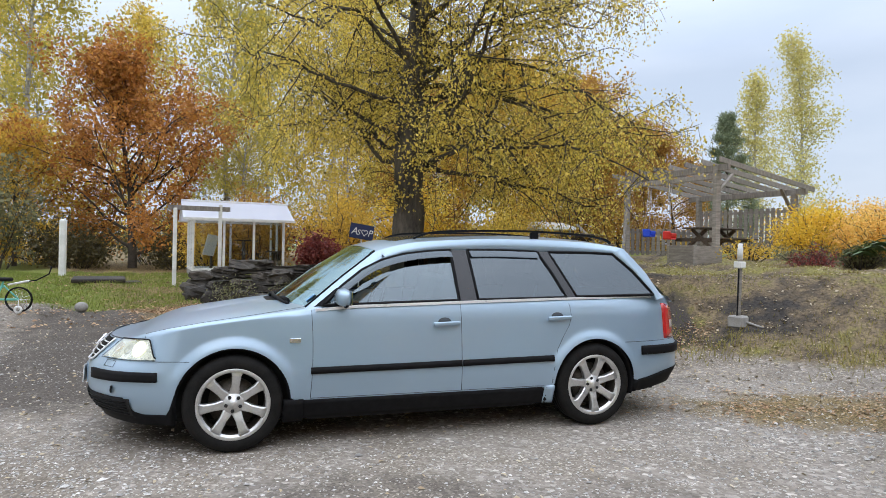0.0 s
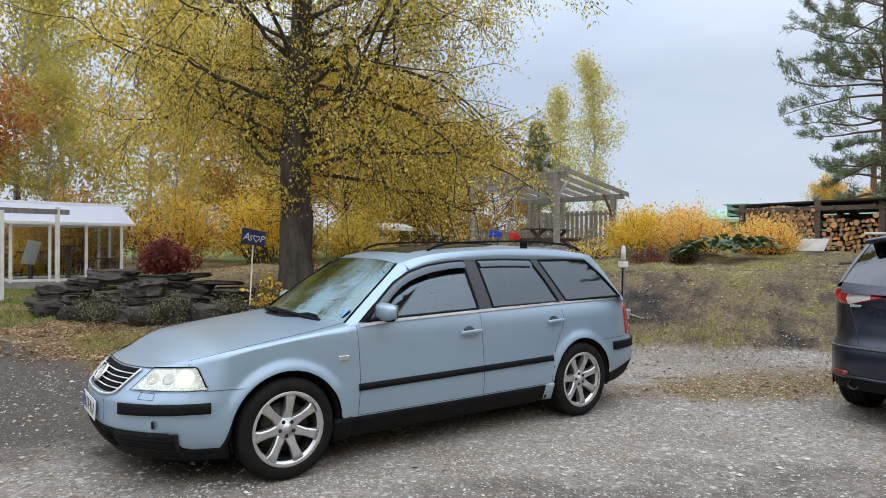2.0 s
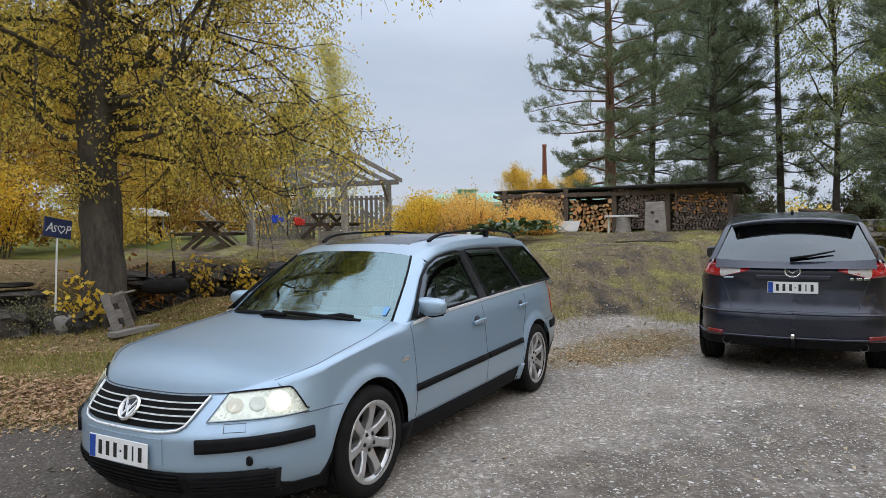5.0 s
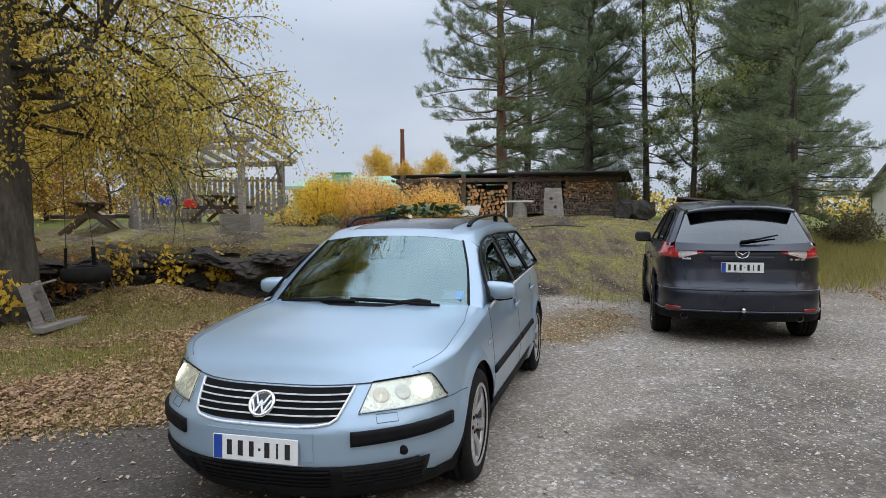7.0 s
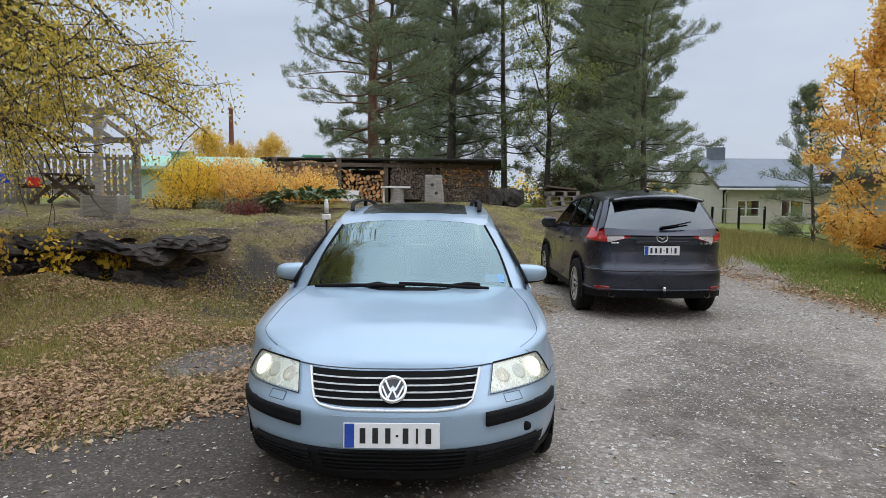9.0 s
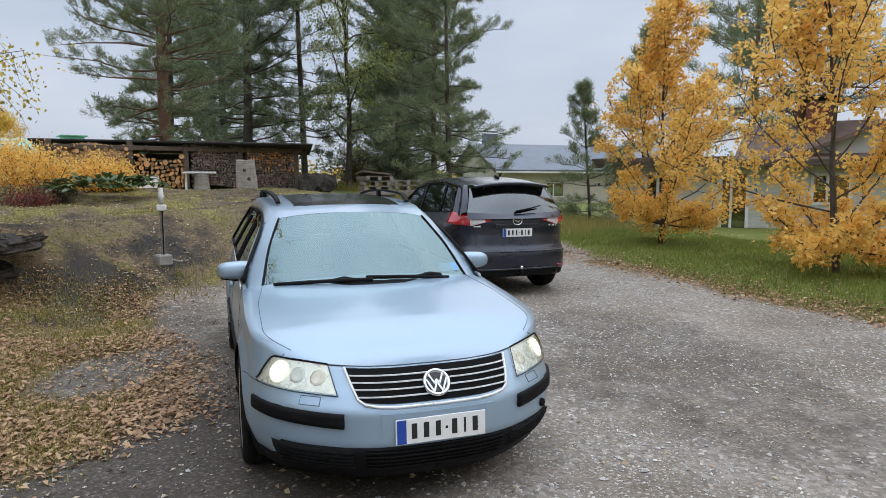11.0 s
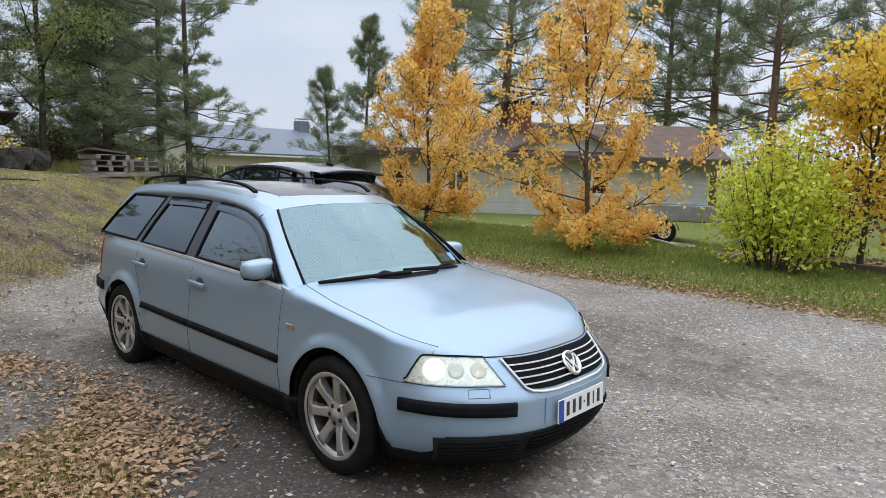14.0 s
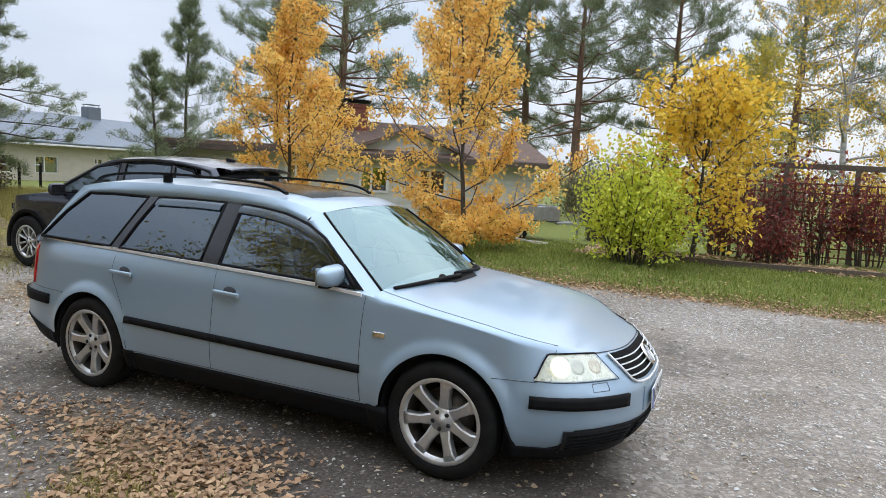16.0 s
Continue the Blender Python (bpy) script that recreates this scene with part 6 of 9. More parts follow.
            for q in range(twigs):
                g = 0.15 + 0.85 * (q + rng.uniform(0, 1)) / twigs
                tp, td = on_line(sp, g)
                th = (td * 0.5 + Vector(rng.normal(size=3)) * 0.7 + Vector((0, 0, -hang * 0.8))).normalized()
                if clear and clear(tp.x + loc[0], tp.y + loc[1], tp.z):
                    continue
                tl = twig_len * rng.uniform(0.5, 1.3)
                n_v, n_f = len(wd.v), len(wd.f)
                tw, _ = wd.limb(tp, th, tl, 0.0045, 0.002, 3, 0.12, -hang * 0.5, 3)
                if not fine:
                    del wd.v[n_v:], wd.f[n_f:]
                m = rng.poisson(leaves * (1 - bare_top * k))
                for _ in range(m):
                    lp, _ = on_line(tw, rng.uniform(0.1, 1.0))
                    lp = lp + Vector(rng.normal(size=3)) * scatter
                    if lp.z > 0.22:
                        centres.append(lp)
    wd.done("trunk", bark, tree)
    leaf_mesh("crown", [tuple(c) for c in centres], size, leaf, tree, rng, hang)
    return tree


def tuft_mesh(name, centres, headings, length, mat, parent, rng, blades=9, width=0.009):
    """Needle tufts: thin blades fanning about a heading."""
    c = np.repeat(np.asarray(centres, float), blades, 0)
    h = np.repeat(np.asarray(headings, float), blades, 0)
    n = len(c)
    d = h + rng.normal(size=(n, 3)) * 0.85
    d /= np.linalg.norm(d, axis=1)[:, None]
    s = np.cross(d, rng.normal(size=(n, 3)))
    s /= np.linalg.norm(s, axis=1)[:, None] + 1e-9
    ln = length * rng.uniform(0.7, 1.25, (n, 1))
    c = c + rng.normal(size=(n, 3)) * length * 0.45
    v = np.stack([c - s * width, c + s * width, c + d * ln], 1).reshape(-1, 3)
    me = bpy.data.meshes.new(name)
    me.vertices.add(3 * n)
    me.vertices.foreach_set("co", v.astype(np.float32).ravel())
    me.loops.add(3 * n)
    me.loops.foreach_set("vertex_index", np.arange(3 * n, dtype=np.int32))
    me.polygons.add(n)
    me.polygons.foreach_set("loop_start", np.arange(0, 3 * n, 3, dtype=np.int32))
    me.update(calc_edges=True)
    me.materials.append(mat)
    ob = new(name, me)
    ob.parent = parent
    return ob


def pine(name, loc, height, r, label, seed, crown_lo=0.2, spread=0.22, whorls=18, per=5, needle="needle", subs=6, tufts=7, tlen=0.17, bark="pine_bark", droop=0.02, blades=9, taper=0.7, group="", width=0.010, lean=(0, 0), skip=0.25, rise=48, bare=0.34):
    """A conifer: straight trunk, uneven whorls of branches, needles in plates towards the branch ends."""
    tree = root(name, (loc[0], loc[1], gz(loc[0], loc[1]) - 0.04), 0, label, "tree", group)
    wd = Wood(seed)
    rng = wd.rng
    trunk, _ = wd.limb((0, 0, 0), (lean[0], lean[1], 1), height, r, 0.02, 10, 0.02, 0.02, 8, 0.9)
    cs, hs = [], []
    for i in range(whorls):
        k = (i + rng.uniform(0.2, 0.8)) / whorls
        h = crown_lo + (1 - crown_lo) * k
        for j in range(per):
            if rng.uniform() < skip * (1.2 - k):
                continue
            base, _ = on_line(trunk, min(h + rng.uniform(-0.015, 0.015), 0.995))
            az = j * 2 * math.pi / per + i * 0.9 + rng.uniform(-0.6, 0.6)
            ln = height * spread * ((1 - k) ** taper + 0.05) * rng.uniform(0.5, 1.3) * min(1.0, 0.6 + 2.2 * k)
            el = radians(-8 + rise * k + rng.uniform(-12, 12))
            pts, _ = wd.limb(base, (math.cos(az) * math.cos(el), math.sin(az) * math.cos(el), math.sin(el)), ln, max(0.012, r * 0.22 * (1 - k)), 0.006, 6, 0.13, droop, 4)
            for s in range(subs):
                f = bare + (1 - bare) * ((s + rng.uniform(0, 1)) / subs) ** 0.8
                p, d = on_line(pts, f)
                side = Vector((-d.y, d.x, 0.0)) * rng.uniform(-1.1, 1.1)
                hd = (d * 0.7 + side + Vector((0, 0, rng.uniform(0.0, 0.5)))).normalized()
                sp, _ = wd.limb(p, hd, max(0.25, ln * 0.36) * rng.uniform(0.5, 1.15) * (1.3 - 0.6 * f), 0.009, 0.004, 2, 0.15, 0.10, 3)
                for _ in range(tufts):
                    q, qd = on_line(sp, rng.uniform(0.3, 1.0))
                    cs.append(tuple(q))
                    hs.append(tuple((qd + Vector((0, 0, 0.45))).normalized()))
    wd.done("trunk", M[bark], tree)
    tuft_mesh("crown", cs, hs, tlen, M[needle], tree, rng, blades, width)
    return tree


def shrub(name, loc, w, d, h, label, leaf, seed, stems=26, leaves=70, size=0.06, bark="dark_bark", cat="shrub", arch=0.0, scatter=0.14, floor=0.1, sink=0.03, hang=0.1):
    """A many-stemmed bush: stems from the ground that fork and carry leaves."""
    bush = root(name, (loc[0], loc[1], gz(loc[0], loc[1]) - sink), 0, label, cat)
    wd = Wood(seed)
    rng = wd.rng
    cs = []
    for i in range(stems):
        az, rr = rng.uniform(0, 2 * math.pi), math.sqrt(rng.uniform(0, 1))
        bx, by = math.cos(az) * rr * w * 0.2, math.sin(az) * rr * d * 0.2
        tx, ty = math.cos(az) * rr * w * 0.42, math.sin(az) * rr * d * 0.42
        th = h * (1 - 0.45 * rr ** 2) * rng.uniform(0.72, 1.08)
        hd = Vector((tx - bx, ty - by, th))
        pts, _ = wd.limb((bx, by, 0), hd, hd.length, 0.016, 0.004, 6, 0.10, -arch, 4)
        for s in range(5):
            f = 0.25 + 0.75 * (s + rng.uniform(0, 1)) / 5
            p, dd = on_line(pts, f)
            hd2 = (dd * 0.6 + Vector(rng.normal(size=3)) * 0.7).normalized()
            sp, _ = wd.limb(p, hd2, h * 0.22 * rng.uniform(0.6, 1.3), 0.006, 0.002, 3, 0.15, 0.0, 3)
            for _ in range(rng.poisson(leaves / 5)):
                q, _ = on_line(sp, rng.uniform(0, 1))
                q = q + Vector(rng.normal(size=3)) * scatter
                if q.z > floor:
                    cs.append(tuple(q))
    wd.done("branchwork", M[bark], bush)
    leaf_mesh("foliage", cs, size, leaf, bush, rng, hang)
    return bush


# the old birch that hangs over the yard
def open_yard(x, y, z):
    """The space over the yard that the birch leaves free."""
    low = z < 2.7 + 0.25 * math.hypot(x + 4.2, y - 2.4)
    if z < 2.75 - 0.25 * min(max(x - 1.5, 0), 3) - 0.3 * (y > 7):
        return True
    if x > 5.4 + 0.55 * (y - 2.5) and z < 10:
        return True
    edge = 1.85 + 0.173 * (x + 4.77) if x < 0 else 2.68 - 0.10 * x
    return low and (y < edge or (x < -1.2 and y < 4.8))


hero = broad_tree("birch_tree", (1.72, 5.95), 14.5, 0.295, "old dark-barked birch with hanging yellow leaves", M["leaf_hero"], M["birch_bark"], 12, 0.19, 0.40, 50, (6, 60), -0.02, 9, 9, 26, 0.055, 0.75, "dome", lean=(0.015, 0.0), hang=0.5, sides=16, scatter=0.11, limb_r=0.21, bias=(0.22, -0.08), clear=open_yard, stay=1.0, twist=0.24, gnarl=0.30,
                  extra=[(0.22, -46, 5.2, 10), (0.24, -32, 5.6, 14), (0.27, -52, 5.0, 16), (0.29, 4, 5.2, 14), (0.32, -40, 5.4, 16), (0.37, -8, 5.4, 20), (0.40, -26, 5.6, 24), (0.47, -40, 5.2, 32), (0.44, -12, 5.4, 26), (0.52, -28, 5.0, 34), (0.23, 150, 4.6, 12), (0.28, 120, 4.6, 16), (0.33, 175, 4.4, 16),
                         (0.20, -38, 5.0, 4), (0.21, 8, 5.0, 2), (0.22, 28, 4.6, 2), (0.20, 165, 4.2, 4), (0.23, 90, 4.4, 4), (0.25, -24, 5.4, 6), (0.27, -12, 5.4, 8), (0.30, -46, 5.2, 12), (0.34, -34, 5.6, 18), (0.23, -54, 4.8, 6), (0.21, -20, 5.2, 3), (0.36, -50, 5.0, 22)])
# golden pair on the far verge
broad_tree("golden_tree", (2.38, -8.15), 5.6, 0.06, "young tree with plumes of golden-orange leaves on the verge", M["leaf_gold"], M["dark_bark"], 21, 0.07, 0.58, 27, (16, 58), 0.08, 12, 5, 15, 0.076, 0.16, "cone", hang=0.0, scatter=0.055, bare_top=0.55, low=1.0, twist=0.10, limb_r=0.30, sub_len=0.55,
           extra=[(0.07, az, 1.2, 4) for az in range(0, 360, 45)], group="golden trees on the verge")
broad_tree("golden_tree", (7.2, -8.6), 5.6, 0.06, "young tree with plumes of golden-orange leaves on the verge", M["leaf_gold"], M["dark_bark"], 22, 0.09, 0.46, 30, (16, 58), 0.08, 12, 5, 15, 0.076, 0.18, "cone", hang=0.0, scatter=0.055, bare_top=0.4, low=1.0, twist=0.10, limb_r=0.30, sub_len=0.6, extra=[(0.10, az, 1.3, 0) for az in range(20, 380, 45)], group="golden trees on the verge")
broad_tree("yellow_tree", (-1.8, -9.7), 3.25, 0.06, "small spreading tree with loose bright yellow leaves", M["leaf_yellow"], M["dark_bark"], 23, 0.22, 0.52, 26, (18, 60), 0.02, 8, 5, 8, 0.10, 0.30, "egg", hang=0.1, scatter=0.09)
shrub("lime_shrub", (-0.85, -8.30), 1.75, 1.5, 2.3, "loose lime-yellow shrub on the grass", M["leaf_lime"], 24, 44, 200, 0.074, scatter=0.16)
# rust-brown tree and the yellow wood behind the lawn
broad_tree("maple_tree", (-4.3, 19.2), 6.7, 0.16, "rust-orange autumn tree behind the lawn", M["leaf_red"], M["dark_bark"], 31, 0.06, 0.56, 36, (8, 72), 0.01, 8, 6, 19, 0.12, 0.4, "egg", hang=0.0, scatter=0.16, bare_top=0.3, fine=False)
far_a = broad_tree("birch_tree", (-8.5, 24.6), 15.0, 0.16, "tall yellow-green birch in the wood", M["leaf_green"], M["white_bark"], 41, 0.10, 0.25, 28, (25, 70), -0.03, 8, 6, 11, 0.15, 0.7, "egg", hang=0.5, scatter=0.22, fine=False, group="trees of the yellow wood")
far_b = broad_tree("birch_tree", (2.9, 23.3), 13.5, 0.13, "yellow birch with a slim white trunk", M["leaf_birch"], M["white_bark"], 42, 0.14, 0.25, 26, (25, 70), -0.03, 8, 6, 11, 0.15, 0.7, "egg", hang=0.5, scatter=0.22, fine=False, group="trees of the yellow wood")
far_c = broad_tree("rowan_tree", (7.8, 15.6), 6.6, 0.11, "ochre-leaved tree at the edge of the wood", M["leaf_ochre"], M["dark_bark"], 43, 0.05, 0.44, 28, (10, 62), -0.01, 8, 6, 15, 0.13, 0.5, "round", hang=0.2, scatter=0.18, fine=False, group="trees of the yellow wood")
far_d = broad_tree("rowan_tree", (11.8, 18.2), 6.9, 0.12, "brown-orange tree at the edge of the wood", M["leaf_brown"], M["dark_bark"], 48, 0.08, 0.44, 28, (10, 64), -0.01, 8, 6, 16, 0.12, 0.5, "round", hang=0.2, scatter=0.16, fine=False, group="trees of the yellow wood")
rw = random.Random(5)
for x, y, which, s in ((-13, 23, 0, 1.0), (-5.0, 27.5, 1, 0.85), (-1.2, 25.0, 0, 0.95), (0.8, 29.0, 0, 0.85), (5.2, 26.5, 0, 0.95), (6.6, 21.5, 1, 0.72), (9.8, 24.5, 0, 0.66), (-18, 20, 1, 1.0), (-11, 30, 1, 1.1), (3.0, 18.6, 1, 0.50), (-0.6, 20.2, 0, 0.45), (5.4, 17.0, 3, 0.85), (12.6, 18.4, 3, 0.98), (15.2, 19.6, 3, 0.84), (17.6, 18.8, 3, 0.72),
                       (-15.5, 17.5, 2, 0.9), (-8.0, 20.0, 2, 0.7), (20, 28, 0, 0.5), (16, 30, 0, 0.55)):
    src = (far_a, far_b, far_c, far_d)[which]
    c = copy_thing(src, pose(x, y, gz(x, y) - 0.05, 0, 0, rw.uniform(0, 360)))
    c.scale = (s * rw.uniform(0.92, 1.1), s * rw.uniform(0.92, 1.1), s)
broad_tree("slender_birch", (27.8, 21.8), 12.6, 0.12, "slender yellow-green birch against the sky", M["leaf_pale"], M["white_bark"], 44, 0.04, 0.27, 34, (40, 70), 0.0, 7, 5, 9, 0.13, 0.6, "cone", hang=0.25, scatter=0.2, fine=False)
broad_tree("slender_birch", (25.0, 22.0), 9.8, 0.09, "slender birch with yellow leaves beside a taller one", M["leaf_pale"], M["white_bark"], 45, 0.08, 0.24, 26, (40, 72), 0.0, 7, 5, 9, 0.13, 0.6, "cone", hang=0.25, scatter=0.2, fine=False)
pine("pine_tree", (21.7, 20.1), 6.6, 0.12, "dark young pine behind the pergola", 49, 0.05, 0.24, 16, 5, "needle_blue", 5, 6, 0.24, "dark_bark", width=0.014)
shrub("grey_shrub", (-8.3, 17.0), 4.6, 3.0, 4.2, "grey-green bushes at the back of the lawn", M["leaf_grey"], 46, 40, 120, 0.11)
shrub("grey_shrub", (-12.0, 16.0), 4.6, 3.0, 3.6, "grey-green bushes at the back of the lawn", M["leaf_grey"], 47, 40, 120, 0.11)
for k, (x, y, w, h, mat) in enumerate(((-14.5, 21.0, 5.0, 2.6, "leaf_grey"), (-10.6, 22.4, 5.0, 2.4, "leaf_shade"), (-7.2, 22.6, 4.6, 2.2, "leaf_shade"), (-3.6, 23.0, 4.6, 2.3, "leaf_grey"), (-0.4, 22.4, 4.2, 2.4, "leaf_shade"), (3.0, 21.2, 4.2, 2.2, "leaf_shade"), (6.4, 19.6, 3.8, 2.0, "leaf_grey"), (-5.9, 17.8, 2.6, 1.5, "leaf_shade"), (-2.6, 18.2, 2.6, 1.3, "leaf_shade"))):
    shrub("undergrowth", (x, y), w, 2.2, h, "dark brownish undergrowth at the back of the lawn", M[mat], 870 + k, 34, 110, 0.10, scatter=0.2)
# yellow undergrowth at the edge of the wood
for k, (x, y, w, h, mat, words) in enumerate(((-0.4, 15.6, 3.4, 2.6, "leaf_brown", "low brown-orange bush at the wood's edge"), (2.0, 14.6, 3.2, 2.5, "leaf_ochre", "low ochre bush at the wood's edge"), (4.4, 14.2, 3.2, 2.8, "leaf_yellow", "yellow bush at the wood's edge"), (6.6, 13.2, 1.9, 1.4, "leaf_birch", "yellow-green bush behind the terrace"), (1.0, 11.9, 1.0, 0.8, "leaf_wine", "red-leaved bush beside the greenhouse"), (-1.6, 16.4, 2.6, 1.9, "leaf_ochre", "ochre bush at the wood's edge"))):
    shrub("bush", (x, y), w, w * 0.8, h, words, M[mat], 60 + k, 34, 190, 0.085)
# conifers behind the woodshed
pine("pine_tree", (16.75, 2.2), 13.5, 0.21, "tall open pine with a reddish trunk behind the woodshed", 71, 0.12, 0.20, 26, 5, "needle", 9, 12, 0.115, group="pines behind the woodshed", width=0.010, taper=0.40, skip=0.2, rise=40, bare=0.22)
p_dark = pine("pine_tree", (20.9, -0.4), 14.5, 0.20, "dense dark pine behind the woodshed", 72, 0.03, 0.19, 30, 6, "needle_blue", 10, 12, 0.14, "dark_bark", group="pines behind the woodshed", width=0.0095, taper=0.55, skip=0.25, bare=0.12, blades=7)
p_big = pine("pine_tree", (23.6, -7.4), 14.5, 0.24, "broad dense pine beside the drive", 73, 0.02, 0.215, 32, 6, "needle_blue", 12, 13, 0.15, "dark_bark", droop=0.03, group="pines behind the woodshed", width=0.010, taper=0.6, skip=0.20, bare=0.10, blades=7)
for x, y, src, s, a in ((25.2, 2.6, p_dark, 0.95, 80), (29.0, -8.6, p_big, 0.90, 250), (29.5, 0.2, p_dark, 1.05, 300), (20.6, -6.2, p_dark, 0.84, 130), (33.0, 0.6, p_dark, 0.8, 200)):
    c = copy_thing(src, pose(x, y, gz(x, y) - 0.05, 0, 0, a))
    c.scale = (s, s, s)
for k, (x, y, w, h) in enumerate(((22.0, -5.0, 3.6, 1.6), (24.5, -1.5, 4.0, 1.8), (23.0, -10.2, 4.0, 1.5), (19.8, 1.6, 3.4, 1.6), (28.0, -6.0, 5.0, 2.4), (20.0, -8.8, 3.0, 1.0), (26.0, 3.5, 4.0, 2.2))):
    shrub("undergrowth", (x, y), w, 2.4, h, "dark scrub under the pines", M["leaf_shade"], 890 + k, 30, 100, 0.09, scatter=0.2)
slim = pine("pine_tree", (14.3, -6.1), 11.5, 0.11, "slim open pine beside the pallets", 75, 0.10, 0.165, 24, 5, "needle", 9, 12, 0.105, "dark_bark", group="pines behind the woodshed", width=0.007, taper=0.35, skip=0.25, bare=0.2)
broad_tree("birch_tree", (20.6, -4.2), 13.5, 0.12, "pale yellow-green birch among the pines", M["leaf_mid"], M["dark_bark"], 74, 0.10, 0.21, 34, (35, 72), -0.02, 8, 6, 17, 0.085, 0.5, "egg", hang=0.4, scatter=0.15)
for x, y, s, a in ((17.2, -6.6, 1.1, 230), (21.5, -2.6, 1.25, 320)):
    c = copy_thing(slim, pose(x, y, gz(x, y) - 0.05, 0, 0, a))
    c.scale = (s, s, s)
# conifers behind the white house
pine("pine_sapling", (14.1, -11.1), 4.7, 0.06, "young open pine beside the drive", 81, 0.04, 0.36, 14, 5, "needle", 6, 5, 0.13, "dark_bark", width=0.008, taper=0.8, rise=60)
pine("pine_sapling", (19.2, -17.0), 8.0, 0.10, "taller young pine beside the drive", 82, 0.04, 0.27, 19, 5, "needle", 7, 6, 0.18, "dark_bark", width=0.010, taper=0.6, rise=55)
q_a = pine("pine_tree", (12.4, -18.2), 13.5, 0.27, "tall forked pine behind the white house", 83, 0.26, 0.28, 19, 5, "needle", 9, 9, 0.20, group="pines behind the white house", width=0.012, taper=0.4, rise=55, skip=0.2, bare=0.28)
for x, y, s, a in ((5.3, -28.7, 1.05, 60), (8.8, -31.6, 1.15, 170), (1.4, -31.7, 1.05, 280), (-4.5, -34, 1.1, 30), (20, -24, 1.0, 110), (12, -33, 1.1, 220), (-10, -31, 1.0, 75)):
    c = copy_thing(q_a, pose(x, y, gz(x, y) - 0.05, 0, 0, a))
    c.scale = (s, s, s)
broad_tree("weeping_birch", (-5.8, -25.4), 11.5, 0.16, "hanging birch with thin orange-yellow leaves", M["leaf_ochre"], M["white_bark"], 84, 0.2, 0.36, 24, (25, 65), -0.05, 8, 6, 9, 0.10, 1.0, "egg", hang=0.8, scatter=0.14, fine=False)
broad_tree("yellow_birch", (-2.4, -27.5), 7.5, 0.14, "yellow-green birch behind the hedge", M["leaf_green"], M["white_bark"], 85, 0.1, 0.3, 20, (25, 65), -0.02, 7, 5, 10, 0.14, 0.6, "egg", hang=0.3, scatter=0.2, fine=False)
c = copy_thing(far_b, pose(-14, -26, 0, 0, 0, 20))
c.scale = (0.9, 0.9, 0.8)
for k, (x, y, w, h, mat) in enumerate(((-6.6, -16.6, 5.0, 2.8, "leaf_ochre"), (-2.6, -17.2, 4.6, 2.6, "leaf_grey"), (2.4, -20.2, 4.2, 2.5, "leaf_grey"), (-10.4, -17.0, 5.0, 3.0, "leaf_brown"))):
    shrub("olive_shrub", (x, y), w, 2.4, h, "brownish bushes behind the fence" if mat == "leaf_brown" else "dull olive bushes behind the fence", M[mat], 860 + k, 36, 130, 0.10)
# unseen trees added behind the camera, for the car's windows to reflect
for x, y, src, s, a in ((-14, -14, q_a, 0.95, 12), (-10, -18, slim, 1.0, 90), (-18, -6, q_a, 0.85, 40), (-19, 3, slim, 1.05, 150), (-16, 9, far_b, 0.8, 230), (-20, -12, slim, 1.2, 60), (-22, 13, slim, 1.1, 60)):
    c = copy_thing(src, pose(x, y, gz(x, y) - 0.05, 0, 0, a))
    c.scale = (s, s, s)
# ochre trees far beyond the woodshed
for x, y, s, a in ((85.3, 33.0, 1.5, 10), (87.8, 29.4, 1.25, 130), (90.7, 25.3, 1.45, 250)):
    c = copy_thing(far_c, pose(x, y, 0, 0, 0, a))
    c.scale = (s * 0.8, s * 0.8, s)

# ---- yard: materials ----
M["grey_wood"] = surface("weathered_grey_wood", (0.16, 0.142, 0.125), (0.36, 0.33, 0.295), 0.85, 4, 60, bump=0.4, stretch=(1, 1, 6), per=0.18)
M["brown_wood"] = surface("brown_stained_wood", (0.055, 0.04, 0.03), (0.15, 0.11, 0.08), 0.75, 4, 60, bump=0.3, stretch=(1, 6, 6), per=0.15)
M["white_paint"] = surface("white_painted_wood", (0.60, 0.60, 0.58), (0.80, 0.80, 0.78), 0.5, 5, 60, bump=0.1)
M["log_end"] = surface("cut_log_end", (0.28, 0.155, 0.075), (0.62, 0.40, 0.21), 0.85, 14, 70, bump=0.3, per=0.35)
M["log_grey"] = surface("grey_split_wood", (0.085, 0.062, 0.052), (0.34, 0.265, 0.225), 0.9, 12, 70, bump=0.3, per=0.4)
M["log_orange"] = surface("fresh_split_wood", (0.38, 0.17, 0.06), (0.74, 0.40, 0.16), 0.85, 14, 70, bump=0.3, per=0.3)
M["roof_felt"] = surface("black_roof_felt", (0.012, 0.011, 0.011), (0.035, 0.032, 0.03), 0.85, 5, 80, bump=0.3)
M["stone"] = surface("grey_field_stone", (0.016, 0.014, 0.012), (0.090, 0.078, 0.064), 0.9, 4, 40, bump=0.8, depth=0.02, per=0.5)
M["stone_dark"] = surface("dark_ledge_rock", (0.012, 0.010, 0.009), (0.090, 0.075, 0.062), 0.9, 5, 34, bump=0.9, depth=0.03, per=0.4)
M["concrete"] = surface("weathered_concrete", (0.20, 0.19, 0.175), (0.36, 0.345, 0.32), 0.9, 6, 80, bump=0.3)
M["sheet_worn"] = surface("worn_white_board", (0.36, 0.34, 0.31), (0.60, 0.58, 0.55), 0.8, 3, 30, bump=0.1)
